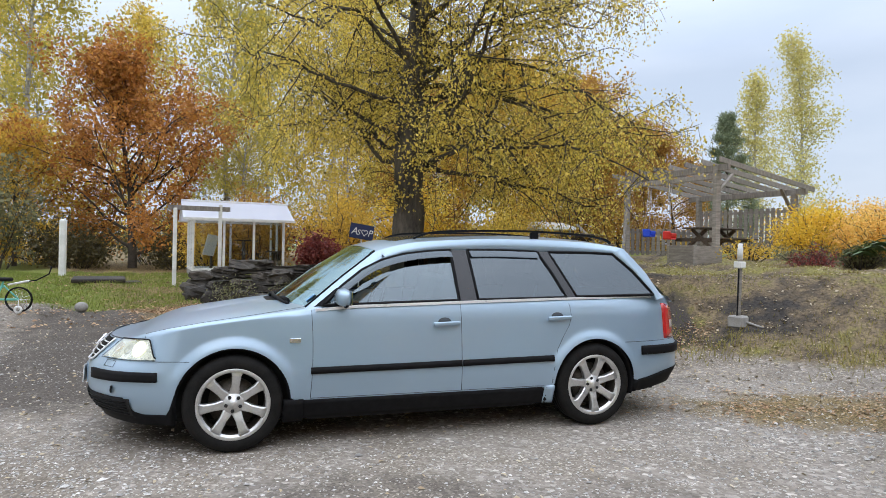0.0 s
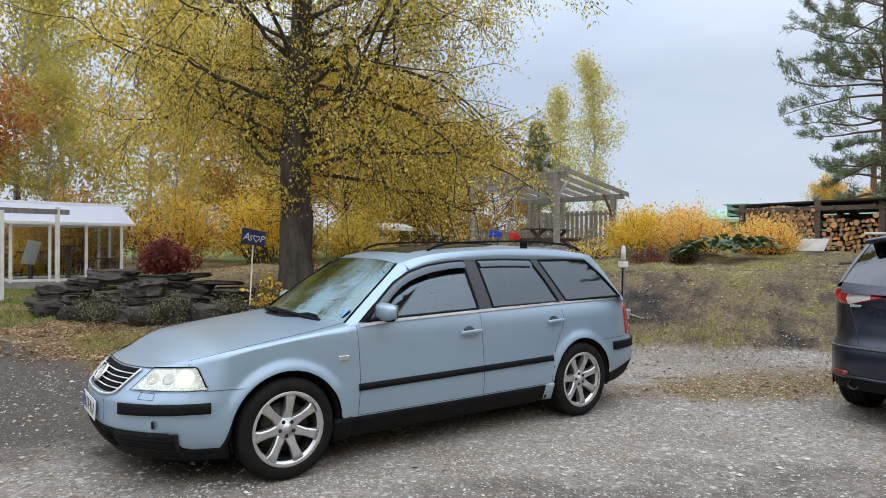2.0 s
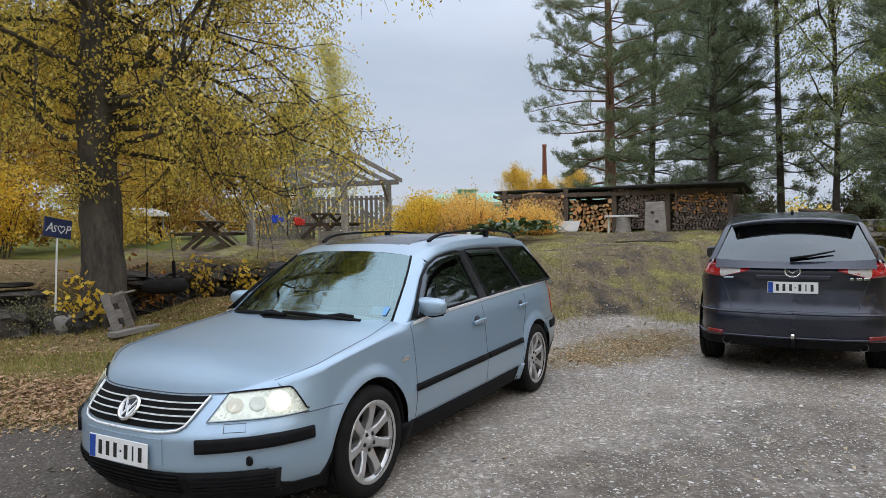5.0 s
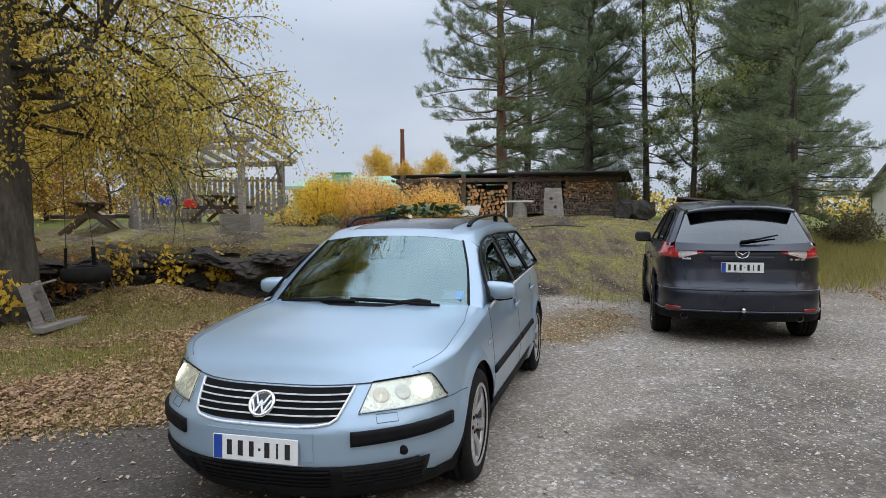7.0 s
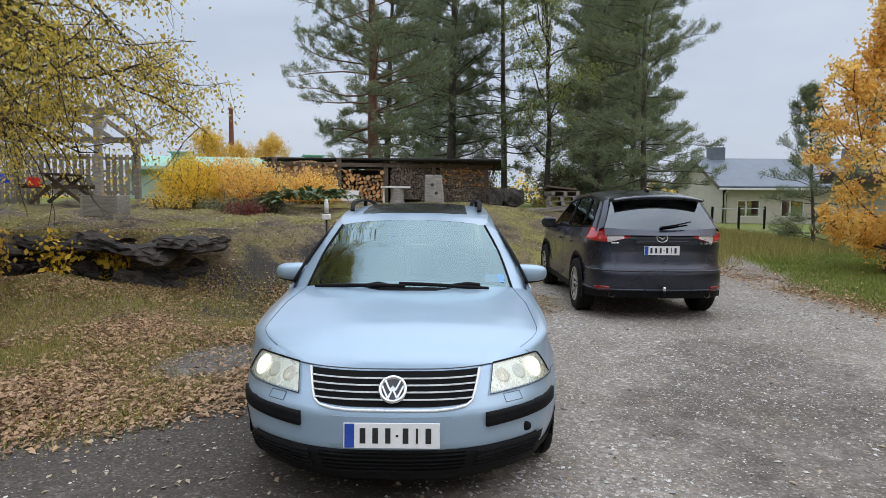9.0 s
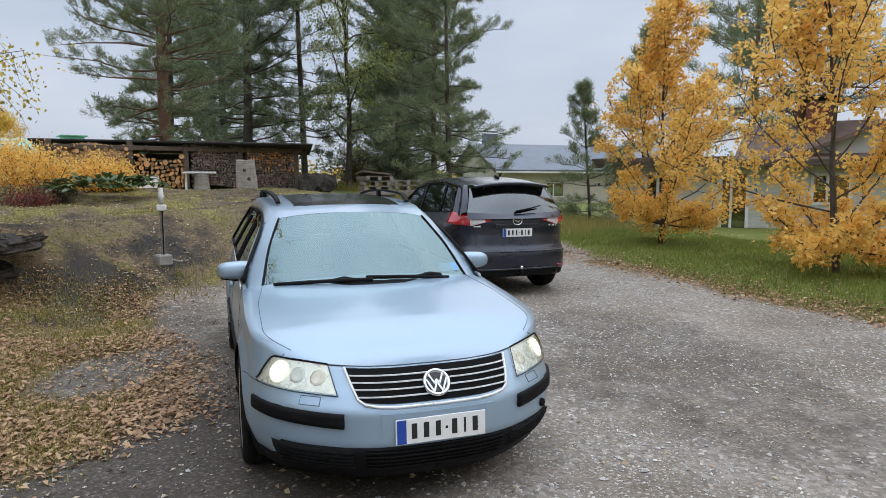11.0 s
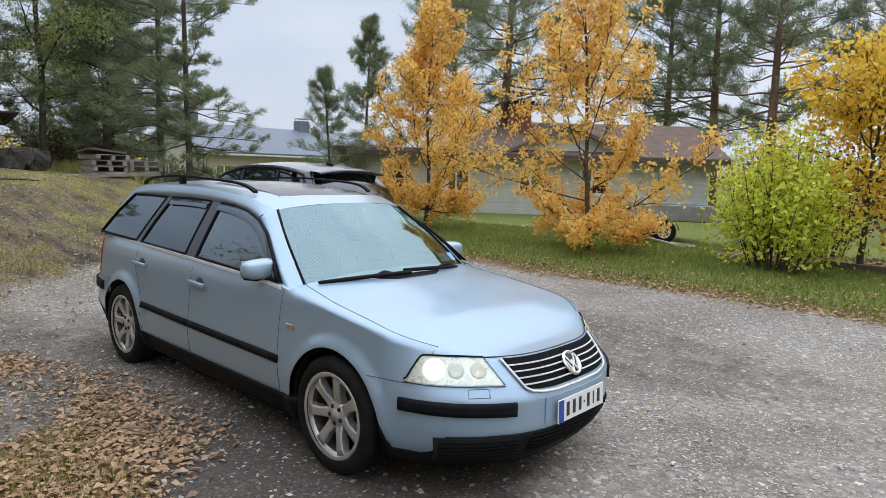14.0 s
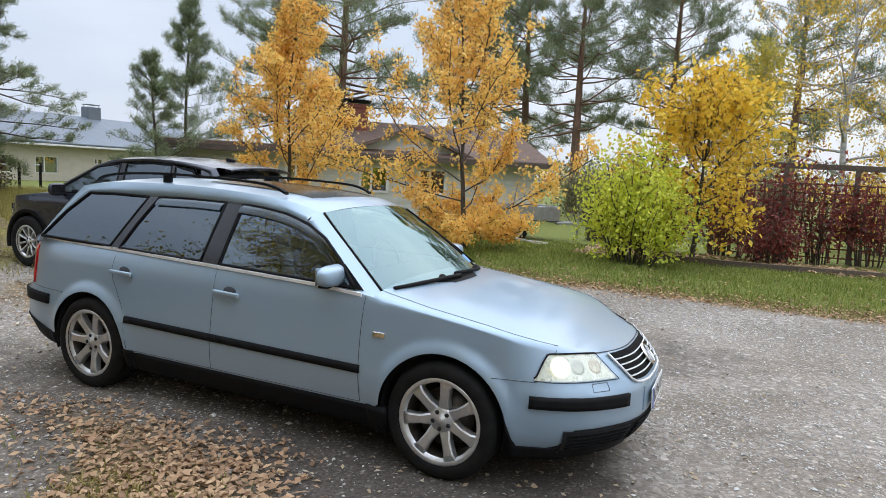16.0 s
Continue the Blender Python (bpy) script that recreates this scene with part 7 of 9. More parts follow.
M["sheet_clear"] = leaf_mat("cloudy_roof_sheet", [(0.0, (0.62, 0.64, 0.72)), (1.0, (0.78, 0.79, 0.84))], 0.3, 0.55)
M["pane"] = glass_mat("greenhouse_pane", (0.82, 0.85, 0.84), (1, 1, 1), 1.5)
M["sign_blue"] = surface("dark_blue_sign", (0.008, 0.016, 0.06), (0.015, 0.028, 0.10), 0.5, 6, 60)
M["turquoise"] = surface("turquoise_paint", (0.10, 0.42, 0.36), (0.15, 0.52, 0.45), 0.35, 5, 50, coat=0.5, bump=0)
M["blue_plastic"] = surface("blue_plastic", (0.015, 0.06, 0.60), (0.02, 0.09, 0.72), 0.4, 5, 60, bump=0)
M["red_plastic"] = surface("red_plastic", (0.60, 0.02, 0.015), (0.72, 0.03, 0.02), 0.4, 5, 60, bump=0)
M["rope"] = surface("pale_rope", (0.40, 0.38, 0.33), (0.55, 0.52, 0.46), 0.9, 30, 200)
M["beige_wall"] = surface("beige_rendered_wall", (0.46, 0.42, 0.34), (0.56, 0.52, 0.43), 0.9, 2, 60, bump=0.2)
M["siding"] = surface("light_grey_siding", (0.50, 0.50, 0.46), (0.64, 0.63, 0.59), 0.7, 2, 50, bump=0.1, per=0.06)
M["slate_roof"] = surface("blue_grey_metal_roof", (0.11, 0.13, 0.155), (0.16, 0.185, 0.215), 0.5, 1.5, 40, metal=0.3, bump=0.1)
M["brown_roof"] = surface("brown_tile_roof", (0.10, 0.065, 0.05), (0.19, 0.125, 0.095), 0.85, 3, 40, bump=0.3)
M["brick"] = surface("red_brick", (0.16, 0.05, 0.035), (0.28, 0.10, 0.07), 0.9, 10, 60, bump=0.3)
M["green_roof"] = surface("green_sheet_roof", (0.20, 0.42, 0.30), (0.28, 0.50, 0.37), 0.55, 0.4, 5, bump=0)
M["green_wall"] = surface("pale_green_wall", (0.38, 0.50, 0.42), (0.46, 0.58, 0.50), 0.7, 0.4, 5, bump=0)
M["dark_red"] = surface("dark_red_board", (0.10, 0.03, 0.022), (0.18, 0.05, 0.035), 0.8, 3, 40)
M["galv"] = surface("galvanised_steel", (0.30, 0.31, 0.32), (0.46, 0.47, 0.48), 0.45, 6, 50, metal=0.7, bump=0.05)
M["window_dark"] = glass_mat("house_window", (0.16, 0.18, 0.2), (1, 1, 1), 3.6)
M["soil"] = surface("dark_soil", (0.03, 0.024, 0.018), (0.07, 0.055, 0.04), 0.95, 10, 60, bump=0.5)

rg = random.Random(17)


def bx(name, parent, size, at, mat, rot=(0, 0, 0), bevel=0.006, label=""):
    """A bevelled board or block as a part."""
    r = Euler([radians(a) for a in rot]).to_matrix().to_4x4()
    ob = part(name, bm_box(*size, bevel=min(bevel, min(size) * 0.3)), M[mat], parent, label)
    ob.matrix_basis = Matrix.Translation(at) @ r
    return ob


def beam(name, parent, a, b, w, h, mat, bevel=0.005):
    """A squared timber from a to b."""
    a, b = Vector(a), Vector(b)
    d = b - a
    ob = part(name, bm_box(w, h, d.length, bevel=bevel), M[mat], parent)
    ob.matrix_basis = Matrix.Translation((a + b) / 2) @ d.to_track_quat("Z", "Y").to_matrix().to_4x4()
    return ob


def rock_mesh(seed, sx, sy, sz, rough=0.22, sub=2):
    """A rough stone: a cube cut and pushed about."""
    bm = bmesh.new()
    bmesh.ops.create_cube(bm, size=1.0)
    bmesh.ops.subdivide_edges(bm, edges=bm.edges[:], cuts=sub, use_grid_fill=True)
    for v in bm.verts:
        p = v.co.copy()
        q = p.normalized() * 0.62
        p = p.lerp(q, 0.35)
        at = Vector((seed * 7.3, seed * 3.1, seed))
        p += noise.noise_vector(p * 2.1 + at) * rough + noise.noise_vector(p * 6.3 + at) * rough * 0.35
        v.co = (p.x * sx, p.y * sy, p.z * sz)
    me = bpy.data.meshes.new("stone")
    bm.to_mesh(me)
    bm.free()
    return me


stone_meshes = [rock_mesh(k, 1, 1, 1, 0.22, 3) for k in range(7)]
for me in stone_meshes:
    me.materials.append(M["stone"])
ledge_meshes = [rock_mesh(k + 20, 1, 1, 1, 0.34, 7) for k in range(6)]
for me in ledge_meshes:
    me.materials.append(M["stone_dark"])


def stone(parent, me, at, size, rot):
    ob = new("stone", me)
    ob.parent = parent
    ob.matrix_basis = Matrix.Translation(at) @ Euler(rot).to_matrix().to_4x4() @ Matrix.Diagonal((*size, 1))
    return ob


# dry stone wall beside the lawn
wall = root("stone_wall", (0, 0, 0), 0, "low dry wall of stacked grey field stones", "wall")
for layer in range(7):
    f = 0.0
    while f < 1.0:
        wd = rg.uniform(0.28, 0.66)
        x, y = -1.75 + 2.75 * f, 7.75 - 1.55 * f ** 0.9
        base = gz(x, y - 0.35)
        top = 0.78 - 0.25 * abs(f - 0.55) - (0.25 if f < 0.12 else 0)
        z = base + 0.05 + layer * 0.11 + rg.uniform(-0.03, 0.03)
        if z < base + top:
            stone(wall, rg.choice(stone_meshes), (x + rg.uniform(-0.04, 0.04), y + 0.05 * layer + rg.uniform(-0.10, 0.06), z), (wd, rg.uniform(0.28, 0.50), rg.choice((0.06, 0.08, 0.11, 0.15, 0.20))), (rg.uniform(-0.12, 0.12), rg.uniform(-0.1, 0.1), -0.5 + rg.uniform(-0.3, 0.3)))
        f += wd * 0.85 / 3.1
for x, y, s in ((-1.5, 7.15, 0.3), (-1.15, 6.95, 0.36), (-0.75, 6.75, 0.3), (-0.2, 6.35, 0.42), (0.35, 6.0, 0.45), (0.78, 5.72, 0.36), (-0.55, 6.5, 0.34), (1.0, 5.55, 0.28), (-1.8, 7.45, 0.32)):
    stone(wall, rg.choice(stone_meshes), (x, y, gz(x, y) + s * 0.28), (s * 1.25, s, s * 0.8), (rg.uniform(-0.2, 0.2), rg.uniform(-0.2, 0.2), rg.uniform(0, 3)))
# rock ledge below the terrace
ledge = root("rock_ledge", (0, 0, 0), 0, "dark broken rock ledge under the terrace edge", "rock")
LINE = [(2.35, 6.55), (3.0, 6.4), (3.7, 6.15), (4.3, 5.75), (4.45, 5.1), (4.4, 4.5), (4.45, 3.9), (4.55, 3.4)]
for k in range(46):
    f = rg.uniform(0, len(LINE) - 1.001)
    i = int(f)
    x = LINE[i][0] + (LINE[i + 1][0] - LINE[i][0]) * (f - i) + rg.uniform(-0.25, 0.1)
    y = LINE[i][1] + (LINE[i + 1][1] - LINE[i][1]) * (f - i) + rg.uniform(-0.25, 0.1)
    z = gz(x, y)
    lo = gz(x - 0.5, y - 0.5)
    s = rg.uniform(0.2, 0.46)
    stone(ledge, rg.choice(ledge_meshes), (x, y, lo + (max(z, lo + 0.15) - lo) * rg.uniform(0.1, 0.95)), (s * 1.3, s, s * rg.uniform(0.35, 0.6)), (rg.uniform(-0.35, 0.35), rg.uniform(-0.35, 0.35), rg.uniform(0, 6)))
# slabs that jut out over the ledge, with black gaps below
for k in range(17):
    f = (k + rg.uniform(0.1, 0.9)) / 17 * (len(LINE) - 1.01)
    i = int(f)
    x = LINE[i][0] + (LINE[i + 1][0] - LINE[i][0]) * (f - i)
    y = LINE[i][1] + (LINE[i + 1][1] - LINE[i][1]) * (f - i)
    top = max(gz(x + 0.5, y + 0.4), gz(x + 0.2, y + 0.5))
    stone(ledge, rg.choice(ledge_meshes), (x - 0.22, y - 0.22, top - rg.uniform(0.12, 0.24)), (rg.uniform(0.4, 0.75), rg.uniform(0.34, 0.52), rg.uniform(0.09, 0.19)), (rg.uniform(-0.25, 0.25), rg.uniform(-0.25, 0.25), rg.uniform(-0.9, 0.3)))
# planted tubs and dry plants on the wall
for x, y, w in ((-0.35, 6.15, 0.5), (0.55, 5.75, 0.42), (-1.2, 6.75, 0.6)):
    shrub("rock_plant", (x, y), w * 1.7, w * 1.2, 0.55, "grey-green trailing plant with small pale flowers", M["leaf_grey"], int(900 + x * 10), 16, 60, 0.035, scatter=0.06, arch=0.05, floor=0.02)
for k, (x, y, mat) in enumerate(((3.9, 5.25, "leaf_yellow"), (3.3, 5.75, "leaf_ochre"), (2.75, 6.1, "leaf_red"), (4.15, 4.6, "leaf_yellow"), (1.15, 5.6, "leaf_yellow"), (2.35, 6.7, "leaf_red"))):
    shrub("sapling", (x, y), 0.55, 0.5, 0.75, "small yellowing sapling by the rocks", M[mat], 930 + k, 6, 34, 0.085, scatter=0.08)

# sign on a pole
sg = root("garden_sign", (0.80, 5.55, gz(0.80, 5.6)), 14, "dark blue painted sign with white letters on a white pole", "sign")
beam("pole", sg, (-0.02, 0.06, 0), (0.03, 0.02, 1.35), 0.032, 0.022, "white_paint")
bd = bx("board", sg, (0.44, 0.022, 0.25), (0.02, 0.0, 1.36), "sign_blue", (0, 8, 0))
for ch, x, sz in (("A", -0.17, 0.17), ("S", -0.068, 0.13), ("P", 0.135, 0.16)):
    cu = bpy.data.curves.new("letter", "FONT")
    cu.body, cu.size, cu.extrude = ch, sz, 0.002
    cu.shear = 0.25
    cu.materials.append(M["white_paint"])
    lt = new("letter", cu)
    lt.parent = bd
    lt.matrix_basis = Matrix.Translation((x - 0.03, -0.0135, -0.06)) @ Matrix.Rotation(math.pi / 2, 4, "X")
hp = [(0.016 * 16 * math.sin(t) ** 3 * 0.22, -0.014, (13 * math.cos(t) - 5 * math.cos(2 * t) - 2 * math.cos(3 * t) - math.cos(4 * t)) * 0.0035) for t in np.linspace(0, 2 * math.pi, 25)]
tube("heart", [(p[0] + 0.045, p[1], p[2] - 0.01) for p in hp], 0.006, M["white_paint"], bd, 5)
part("round_stone", bm_box(0.26, 0.24, 0.24, (0.04, 0.02, 0.10), bevel=0.09, seg=3), M["concrete"], sg, smooth=True)

# tyre swing
ts = root("tyre_swing", (2.25, 5.30, 0.74), 10, "black tyre swing on ropes under the birch", "swing")
prof = [(0.17, 0.05), (0.155, 0.09), (0.19, 0.105), (0.25, 0.10), (0.30, 0.07), (0.315, 0.0), (0.30, -0.07), (0.25, -0.10), (0.19, -0.105), (0.155, -0.09), (0.17, -0.05), (0.17, 0.05)]
tyr = lathe("tyre", prof, M["rubber"], ts, 36, axis="z")
for a in (0.2, 2.6):
    x, y = 0.26 * math.cos(a), 0.26 * math.sin(a)
    beam("strap", ts, (x, y, 0.02), (x * 0.95, y * 0.95, 0.36), 0.055, 0.02, "black_plastic")
    tube("rope", [(x * 0.95, y * 0.95, 0.36), (x * 0.6, y * 0.6 + 0.1, 1.8), (x * 0.35, y * 0.4 + 0.25, 3.0)], 0.005, M["dark_bark"], ts, 5)
# crate leaning on the trunk and the plank before it
cr = root("wooden_crate", (1.42, 5.28, gz(1.42, 5.28) + 0.25), 28, "weathered wooden crate leaning on the birch trunk", "crate")
for z in (-0.22, 0.0, 0.22):
    bx("slat", cr, (0.36, 0.02, 0.13), (0, 0, z), "grey_wood", (-18, 0, 0))
for x in (-0.19, 0.19):
    bx("side_board", cr, (0.025, 0.12, 0.62), (x, -0.04, 0), "grey_wood", (-18, 0, 0))
for z in (-0.31, 0.31):
    bx("end_board", cr, (0.38, 0.12, 0.025), (0, -0.04 - 0.3 * z, z * 0.95), "grey_wood", (-18, 0, 0))
pk = root("plank", (1.45, 4.92, gz(1.45, 4.92) + 0.04), 12, "weathered plank lying on the leaves", "plank")
bx("board", pk, (0.85, 0.14, 0.07), (0, 0, 0), "grey_wood")

# garden lamp post with socket
lp = root("garden_post", (5.08, 1.65, gz(5.08, 1.65)), 0, "thin wooden post with a white lamp and socket box", "post")
beam("post", lp, (0, 0, 0.0), (0.02, 0, 0.86), 0.05, 0.04, "grey_wood")
beam("cable_duct", lp, (-0.03, -0.01, 0.05), (-0.012, -0.01, 0.8), 0.016, 0.016, "black_plastic")
bx("socket_box", lp, (0.10, 0.13, 0.09), (0.01, 0, 0.80), "white_paint", bevel=0.012)
lathe("lamp", [(0.0, 0.0), (0.036, 0.0), (0.036, 0.15), (0.028, 0.16), (0.028, 0.21), (0.0, 0.215)], M["white_paint"], lp, 16, axis="z").location = (0.015, 0, 0.87)
bx("concrete_foot", lp, (0.20, 0.20, 0.16), (0, 0, 0.05), "concrete", (0, 0, 20), 0.02)
tube("cable", [(0, 0, 0.08), (0.2, -0.25, -0.02), (0.5, -0.55, -0.04), (0.75, -0.75, -0.06)], 0.018, M["concrete"], lp, 6)

# greenhouse
gh = root("greenhouse", (-2.10, 12.3, gz(-1, 13)), 6, "white-framed glass greenhouse with a clear sheet roof", "greenhouse")
GW, GD, GE, GR = 2.25, 1.9, 1.36, 1.84
bx("plinth", gh, (GW + 0.06, GD + 0.06, 0.16), (GW / 2, GD / 2, 0.02), "concrete")
for x, y in ((0, 0), (GW * 0.33, 0), (GW * 0.66, 0), (GW, 0), (0, GD), (GW, GD), (GW * 0.5, GD), (0, GD / 2), (GW, GD / 2)):
    bx("post", gh, (0.06, 0.06, GE), (x, y, GE / 2 + 0.08), "white_paint")
for a, b in (((0, 0), (GW, 0)), ((0, GD), (GW, GD)), ((0, 0), (0, GD)), ((GW, 0), (GW, GD))):
    for z in (0.13, GE + 0.06):
        beam("rail", gh, (*a, z), (*b, z), 0.055, 0.055, "white_paint")
for x0, x1 in ((0.03, GW * 0.33), (GW * 0.33, GW * 0.66), (GW * 0.66, GW - 0.03)):
    pn = bx("pane", gh, (x1 - x0 - 0.05, 0.006, GE - 0.16), ((x0 + x1) / 2, 0, GE / 2 + 0.09), "pane", bevel=0)
    pn.visible_shadow = False
for x in (0, GW):
    pn = bx("pane", gh, (0.006, GD - 0.06, GE - 0.16), (x, GD / 2, GE / 2 + 0.09), "pane", bevel=0)
    pn.visible_shadow = False
rs = math.hypot(GD / 2 + 0.2, GR - GE)
ang = math.degrees(math.atan2(GR - GE, GD / 2 + 0.2))
for sy, an in ((GD / 4 - 0.1, ang), (GD * 0.75 + 0.1, -ang)):
    sh_r = bx("roof_sheet", gh, (GW + 0.5, rs, 0.012), (GW / 2, sy, (GE + GR) / 2 + 0.06), "sheet_clear", (an, 0, 0), 0)
    sh_r.visible_shadow = False
    for k in range(7):
        x = -0.22 + (GW + 0.44) * k / 6
        bx("roof_bar", gh, (0.035, rs, 0.03), (x, sy, (GE + GR) / 2 + 0.045), "white_paint", (an, 0, 0))
beam("ridge", gh, (-0.25, GD / 2, GR + 0.08), (GW + 0.25, GD / 2, GR + 0.08), 0.06, 0.06, "white_paint")
for y in (-0.2, GD + 0.2):
    beam("eave_board", gh, (-0.26, y, GE + 0.05), (GW + 0.26, y, GE + 0.05), 0.03, 0.07, "white_paint")
for x, y, h in ((0.5, 0.7, 0.75), (1.4, 1.3, 0.9), (2.2, 0.9, 0.6)):
    bx("shelf", gh, (0.5, 0.35, 0.03), (x, y, h), "brown_wood")
    bx("shelf_leg", gh, (0.05, 0.3, h), (x, y, h / 2), "brown_wood")
bx("white_sheet", gh, (0.3, 0.03, 0.55), (0.45, 0.35, 0.75), "white_paint", (12, 10, 20))
# white gate frame before it
gf = root("washing_frame", (0, 0, 0), 0, "white painted post frame with a wooden crossbar", "frame")
for x, y in ((-2.36, 9.75), (-1.45, 10.0)):
    bx("post", gf, (0.08, 0.08, 1.72), (x, y, gz(x, y) + 0.84), "white_paint")
beam("crossbar", gf, (-2.5, 9.72, 2.12), (-1.25, 10.05, 2.13), 0.07, 0.10, "grey_wood")
wp2 = root("white_post", (-5.05, 12.6, gz(-5.05, 12.6)), 0, "thick white painted post on the lawn", "post")
bx("post", wp2, (0.15, 0.15, 1.4), (0, 0, 0.68), "white_paint", bevel=0.03)
wl2 = root("well_cover", (-3.85, 10.1, gz(-3.85, 10.1)), 8, "flat stone slab lying on the lawn", "slab")
bx("slab", wl2, (1.0, 0.7, 0.09), (0, 0, 0.10), "stone", (2, 0, 0), 0.02)
bx("under_slab", wl2, (1.2, 0.5, 0.06), (0.2, 0.05, 0.03), "stone_dark", (0, 0, 6), 0.015)
bl = root("ball", (-3.52, 6.5, gz(-3.52, 6.5)), 0, "dull white ball lying on the grass", "ball")
bm = bmesh.new()
bmesh.ops.create_uvsphere(bm, u_segments=20, v_segments=12, radius=0.10, matrix=Matrix.Translation((0, 0, 0.085)) @ Matrix.Diagonal((1, 1, 0.85, 1)))
part("skin", bm, M["concrete"], bl, smooth=True)

# child's bicycle
bk = root("child_bicycle", (-4.72, 6.45, gz(-4.72, 6.45)), -8, "turquoise child's bicycle with training wheels on the grass", "bicycle")
for x, nm in ((0.36, "rear_wheel"), (-0.36, "front_wheel")):
    wh = lathe(nm, [(0.175, 0.02), (0.19, 0.025), (0.20, 0.0), (0.19, -0.025), (0.175, -0.02), (0.175, 0.02)], M["rubber"], bk, 32)
    wh.location = (x, 0, 0.2)
    for k in range(8):
        a = math.pi * k / 8
        tube("spoke", [(0.175 * math.cos(a), 0, 0.175 * math.sin(a)), (-0.175 * math.cos(a), 0, -0.175 * math.sin(a))], 0.002, M["chrome"], wh, 4)
for pts, r in (([(0.36, 0, 0.2), (0.05, 0, 0.2), (-0.26, 0, 0.48)], 0.017), ([(0.05, 0, 0.2), (0.14, 0, 0.48)], 0.015), ([(0.36, 0, 0.2), (0.14, 0, 0.42)], 0.012), ([(0.14, 0, 0.40), (-0.05, 0, 0.30), (-0.26, 0, 0.50)], 0.016), ([(-0.36, 0, 0.2), (-0.27, 0, 0.45), (-0.23, 0, 0.60)], 0.017)):
    tube("frame_tube", pts, r, M["turquoise"], bk, 8)
bx("saddle", bk, (0.22, 0.13, 0.06), (0.15, 0, 0.51), "black_plastic", bevel=0.02)
bx("rear_guard", bk, (0.30, 0.10, 0.03), (0.36, 0, 0.46), "white_paint", (0, -12, 0), 0.01)
tube("handlebar", [(-0.15, -0.22, 0.68), (-0.22, -0.12, 0.64), (-0.23, 0.0, 0.60), (-0.22, 0.12, 0.64), (-0.15, 0.22, 0.68)], 0.011, M["black_plastic"], bk, 6)
tube("push_bar", [(0.2, 0, 0.44), (0.6, 0, 0.50), (0.78, 0, 0.60), (0.82, 0, 0.72)], 0.011, M["black_plastic"], bk, 6)
for y in (-0.17, 0.17):
    tw = lathe("training_wheel", [(0.03, 0.012), (0.055, 0.014), (0.06, 0.0), (0.055, -0.014), (0.03, -0.012)], M["white_paint"], bk, 16)
    tw.location = (0.42, y, 0.06)
    tube("stay", [(0.36, y * 0.2, 0.2), (0.41, y * 0.8, 0.18), (0.42, y * 0.9, 0.06)], 0.006, M["white_paint"], bk, 5)

# woodshed
SX, SY0, SY1 = 14.35, 5.0, -1.55
shed = root("woodshed", (0, 0, 0), 0, "long open woodshed with a black felt roof", "shed")


def shed_x(y):
    return SX + (SY0 - y) * 0.085


def shed_z(y):
    return gz(shed_x(y) + 0.6, y)


POSTS = (4.9, 3.0, 1.6, 0.15, -1.45)
for y in POSTS:
    for dx, h in ((0.0, 1.36), (1.3, 1.2)):
        bx("post", shed, (0.12, 0.14, h + 0.2), (shed_x(y) + dx, y, 1.10 + h / 2 + 0.12), "brown_wood")
for dx, z in ((-0.02, 2.50), (1.32, 2.34)):
    beam("beam", shed, (shed_x(SY0) + dx, SY0 + 0.1, z), (shed_x(SY1) + dx, SY1 - 0.1, z - 0.03), 0.12, 0.12, "brown_wood")
rf = bx("roof", shed, (1.75, 7.3, 0.06), ((shed_x(SY0) + shed_x(SY1)) / 2 + 0.66, (SY0 + SY1) / 2, 2.56), "roof_felt", (0.4, 7, -4.8), 0.015)
for k in range(9):
    y = SY0 + 0.2 - k * 0.87
    beam("rafter", shed, (shed_x(y) - 0.15, y, 2.52), (shed_x(y) + 1.6, y, 2.33), 0.05, 0.08, "brown_wood")
for k in range(6):
    beam("back_board", shed, (shed_x(SY0) + 1.38, SY0, 1.25 + k * 0.21), (shed_x(SY1) + 1.38, SY1, 1.25 + k * 0.21), 0.02, 0.15, "brown_wood")


def log_mesh(sides, split, mat, seed):
    r = random.Random(seed)
    pts = []
    if split:
        a0 = r.uniform(0, 6)
        span = r.choice((1.6, 2.1, 3.1))
        pts = [(0, 0)] + [(math.cos(a0 + span * i / 4), math.sin(a0 + span * i / 4)) for i in range(5)]
        cx, cy = sum(p[0] for p in pts) / 6, sum(p[1] for p in pts) / 6
        pts = [(1.25 * (p[0] - cx), 1.25 * (p[1] - cy)) for p in pts]
    else:
        pts = [(math.cos(2 * math.pi * i / sides) * r.uniform(0.92, 1.06), math.sin(2 * math.pi * i / sides) * r.uniform(0.92, 1.06)) for i in range(sides)]
    n = len(pts)
    vs = [(0.0, p[0], p[1]) for p in pts] + [(0.42, p[0], p[1]) for p in pts]
    fs = [tuple(range(n))[::-1], tuple(range(n, 2 * n))] + [(i, (i + 1) % n, n + (i + 1) % n, n + i) for i in range(n)]
    me = bpy.data.meshes.new("log")
    me.from_pydata(vs, [], fs)
    me.materials.append(M[mat])
    me.materials.append(M["dark_bark"])
    for i, p in enumerate(me.polygons):
        p.material_index = 0 if i < 2 or (split and i in (2, n + 1)) else 1
    return me


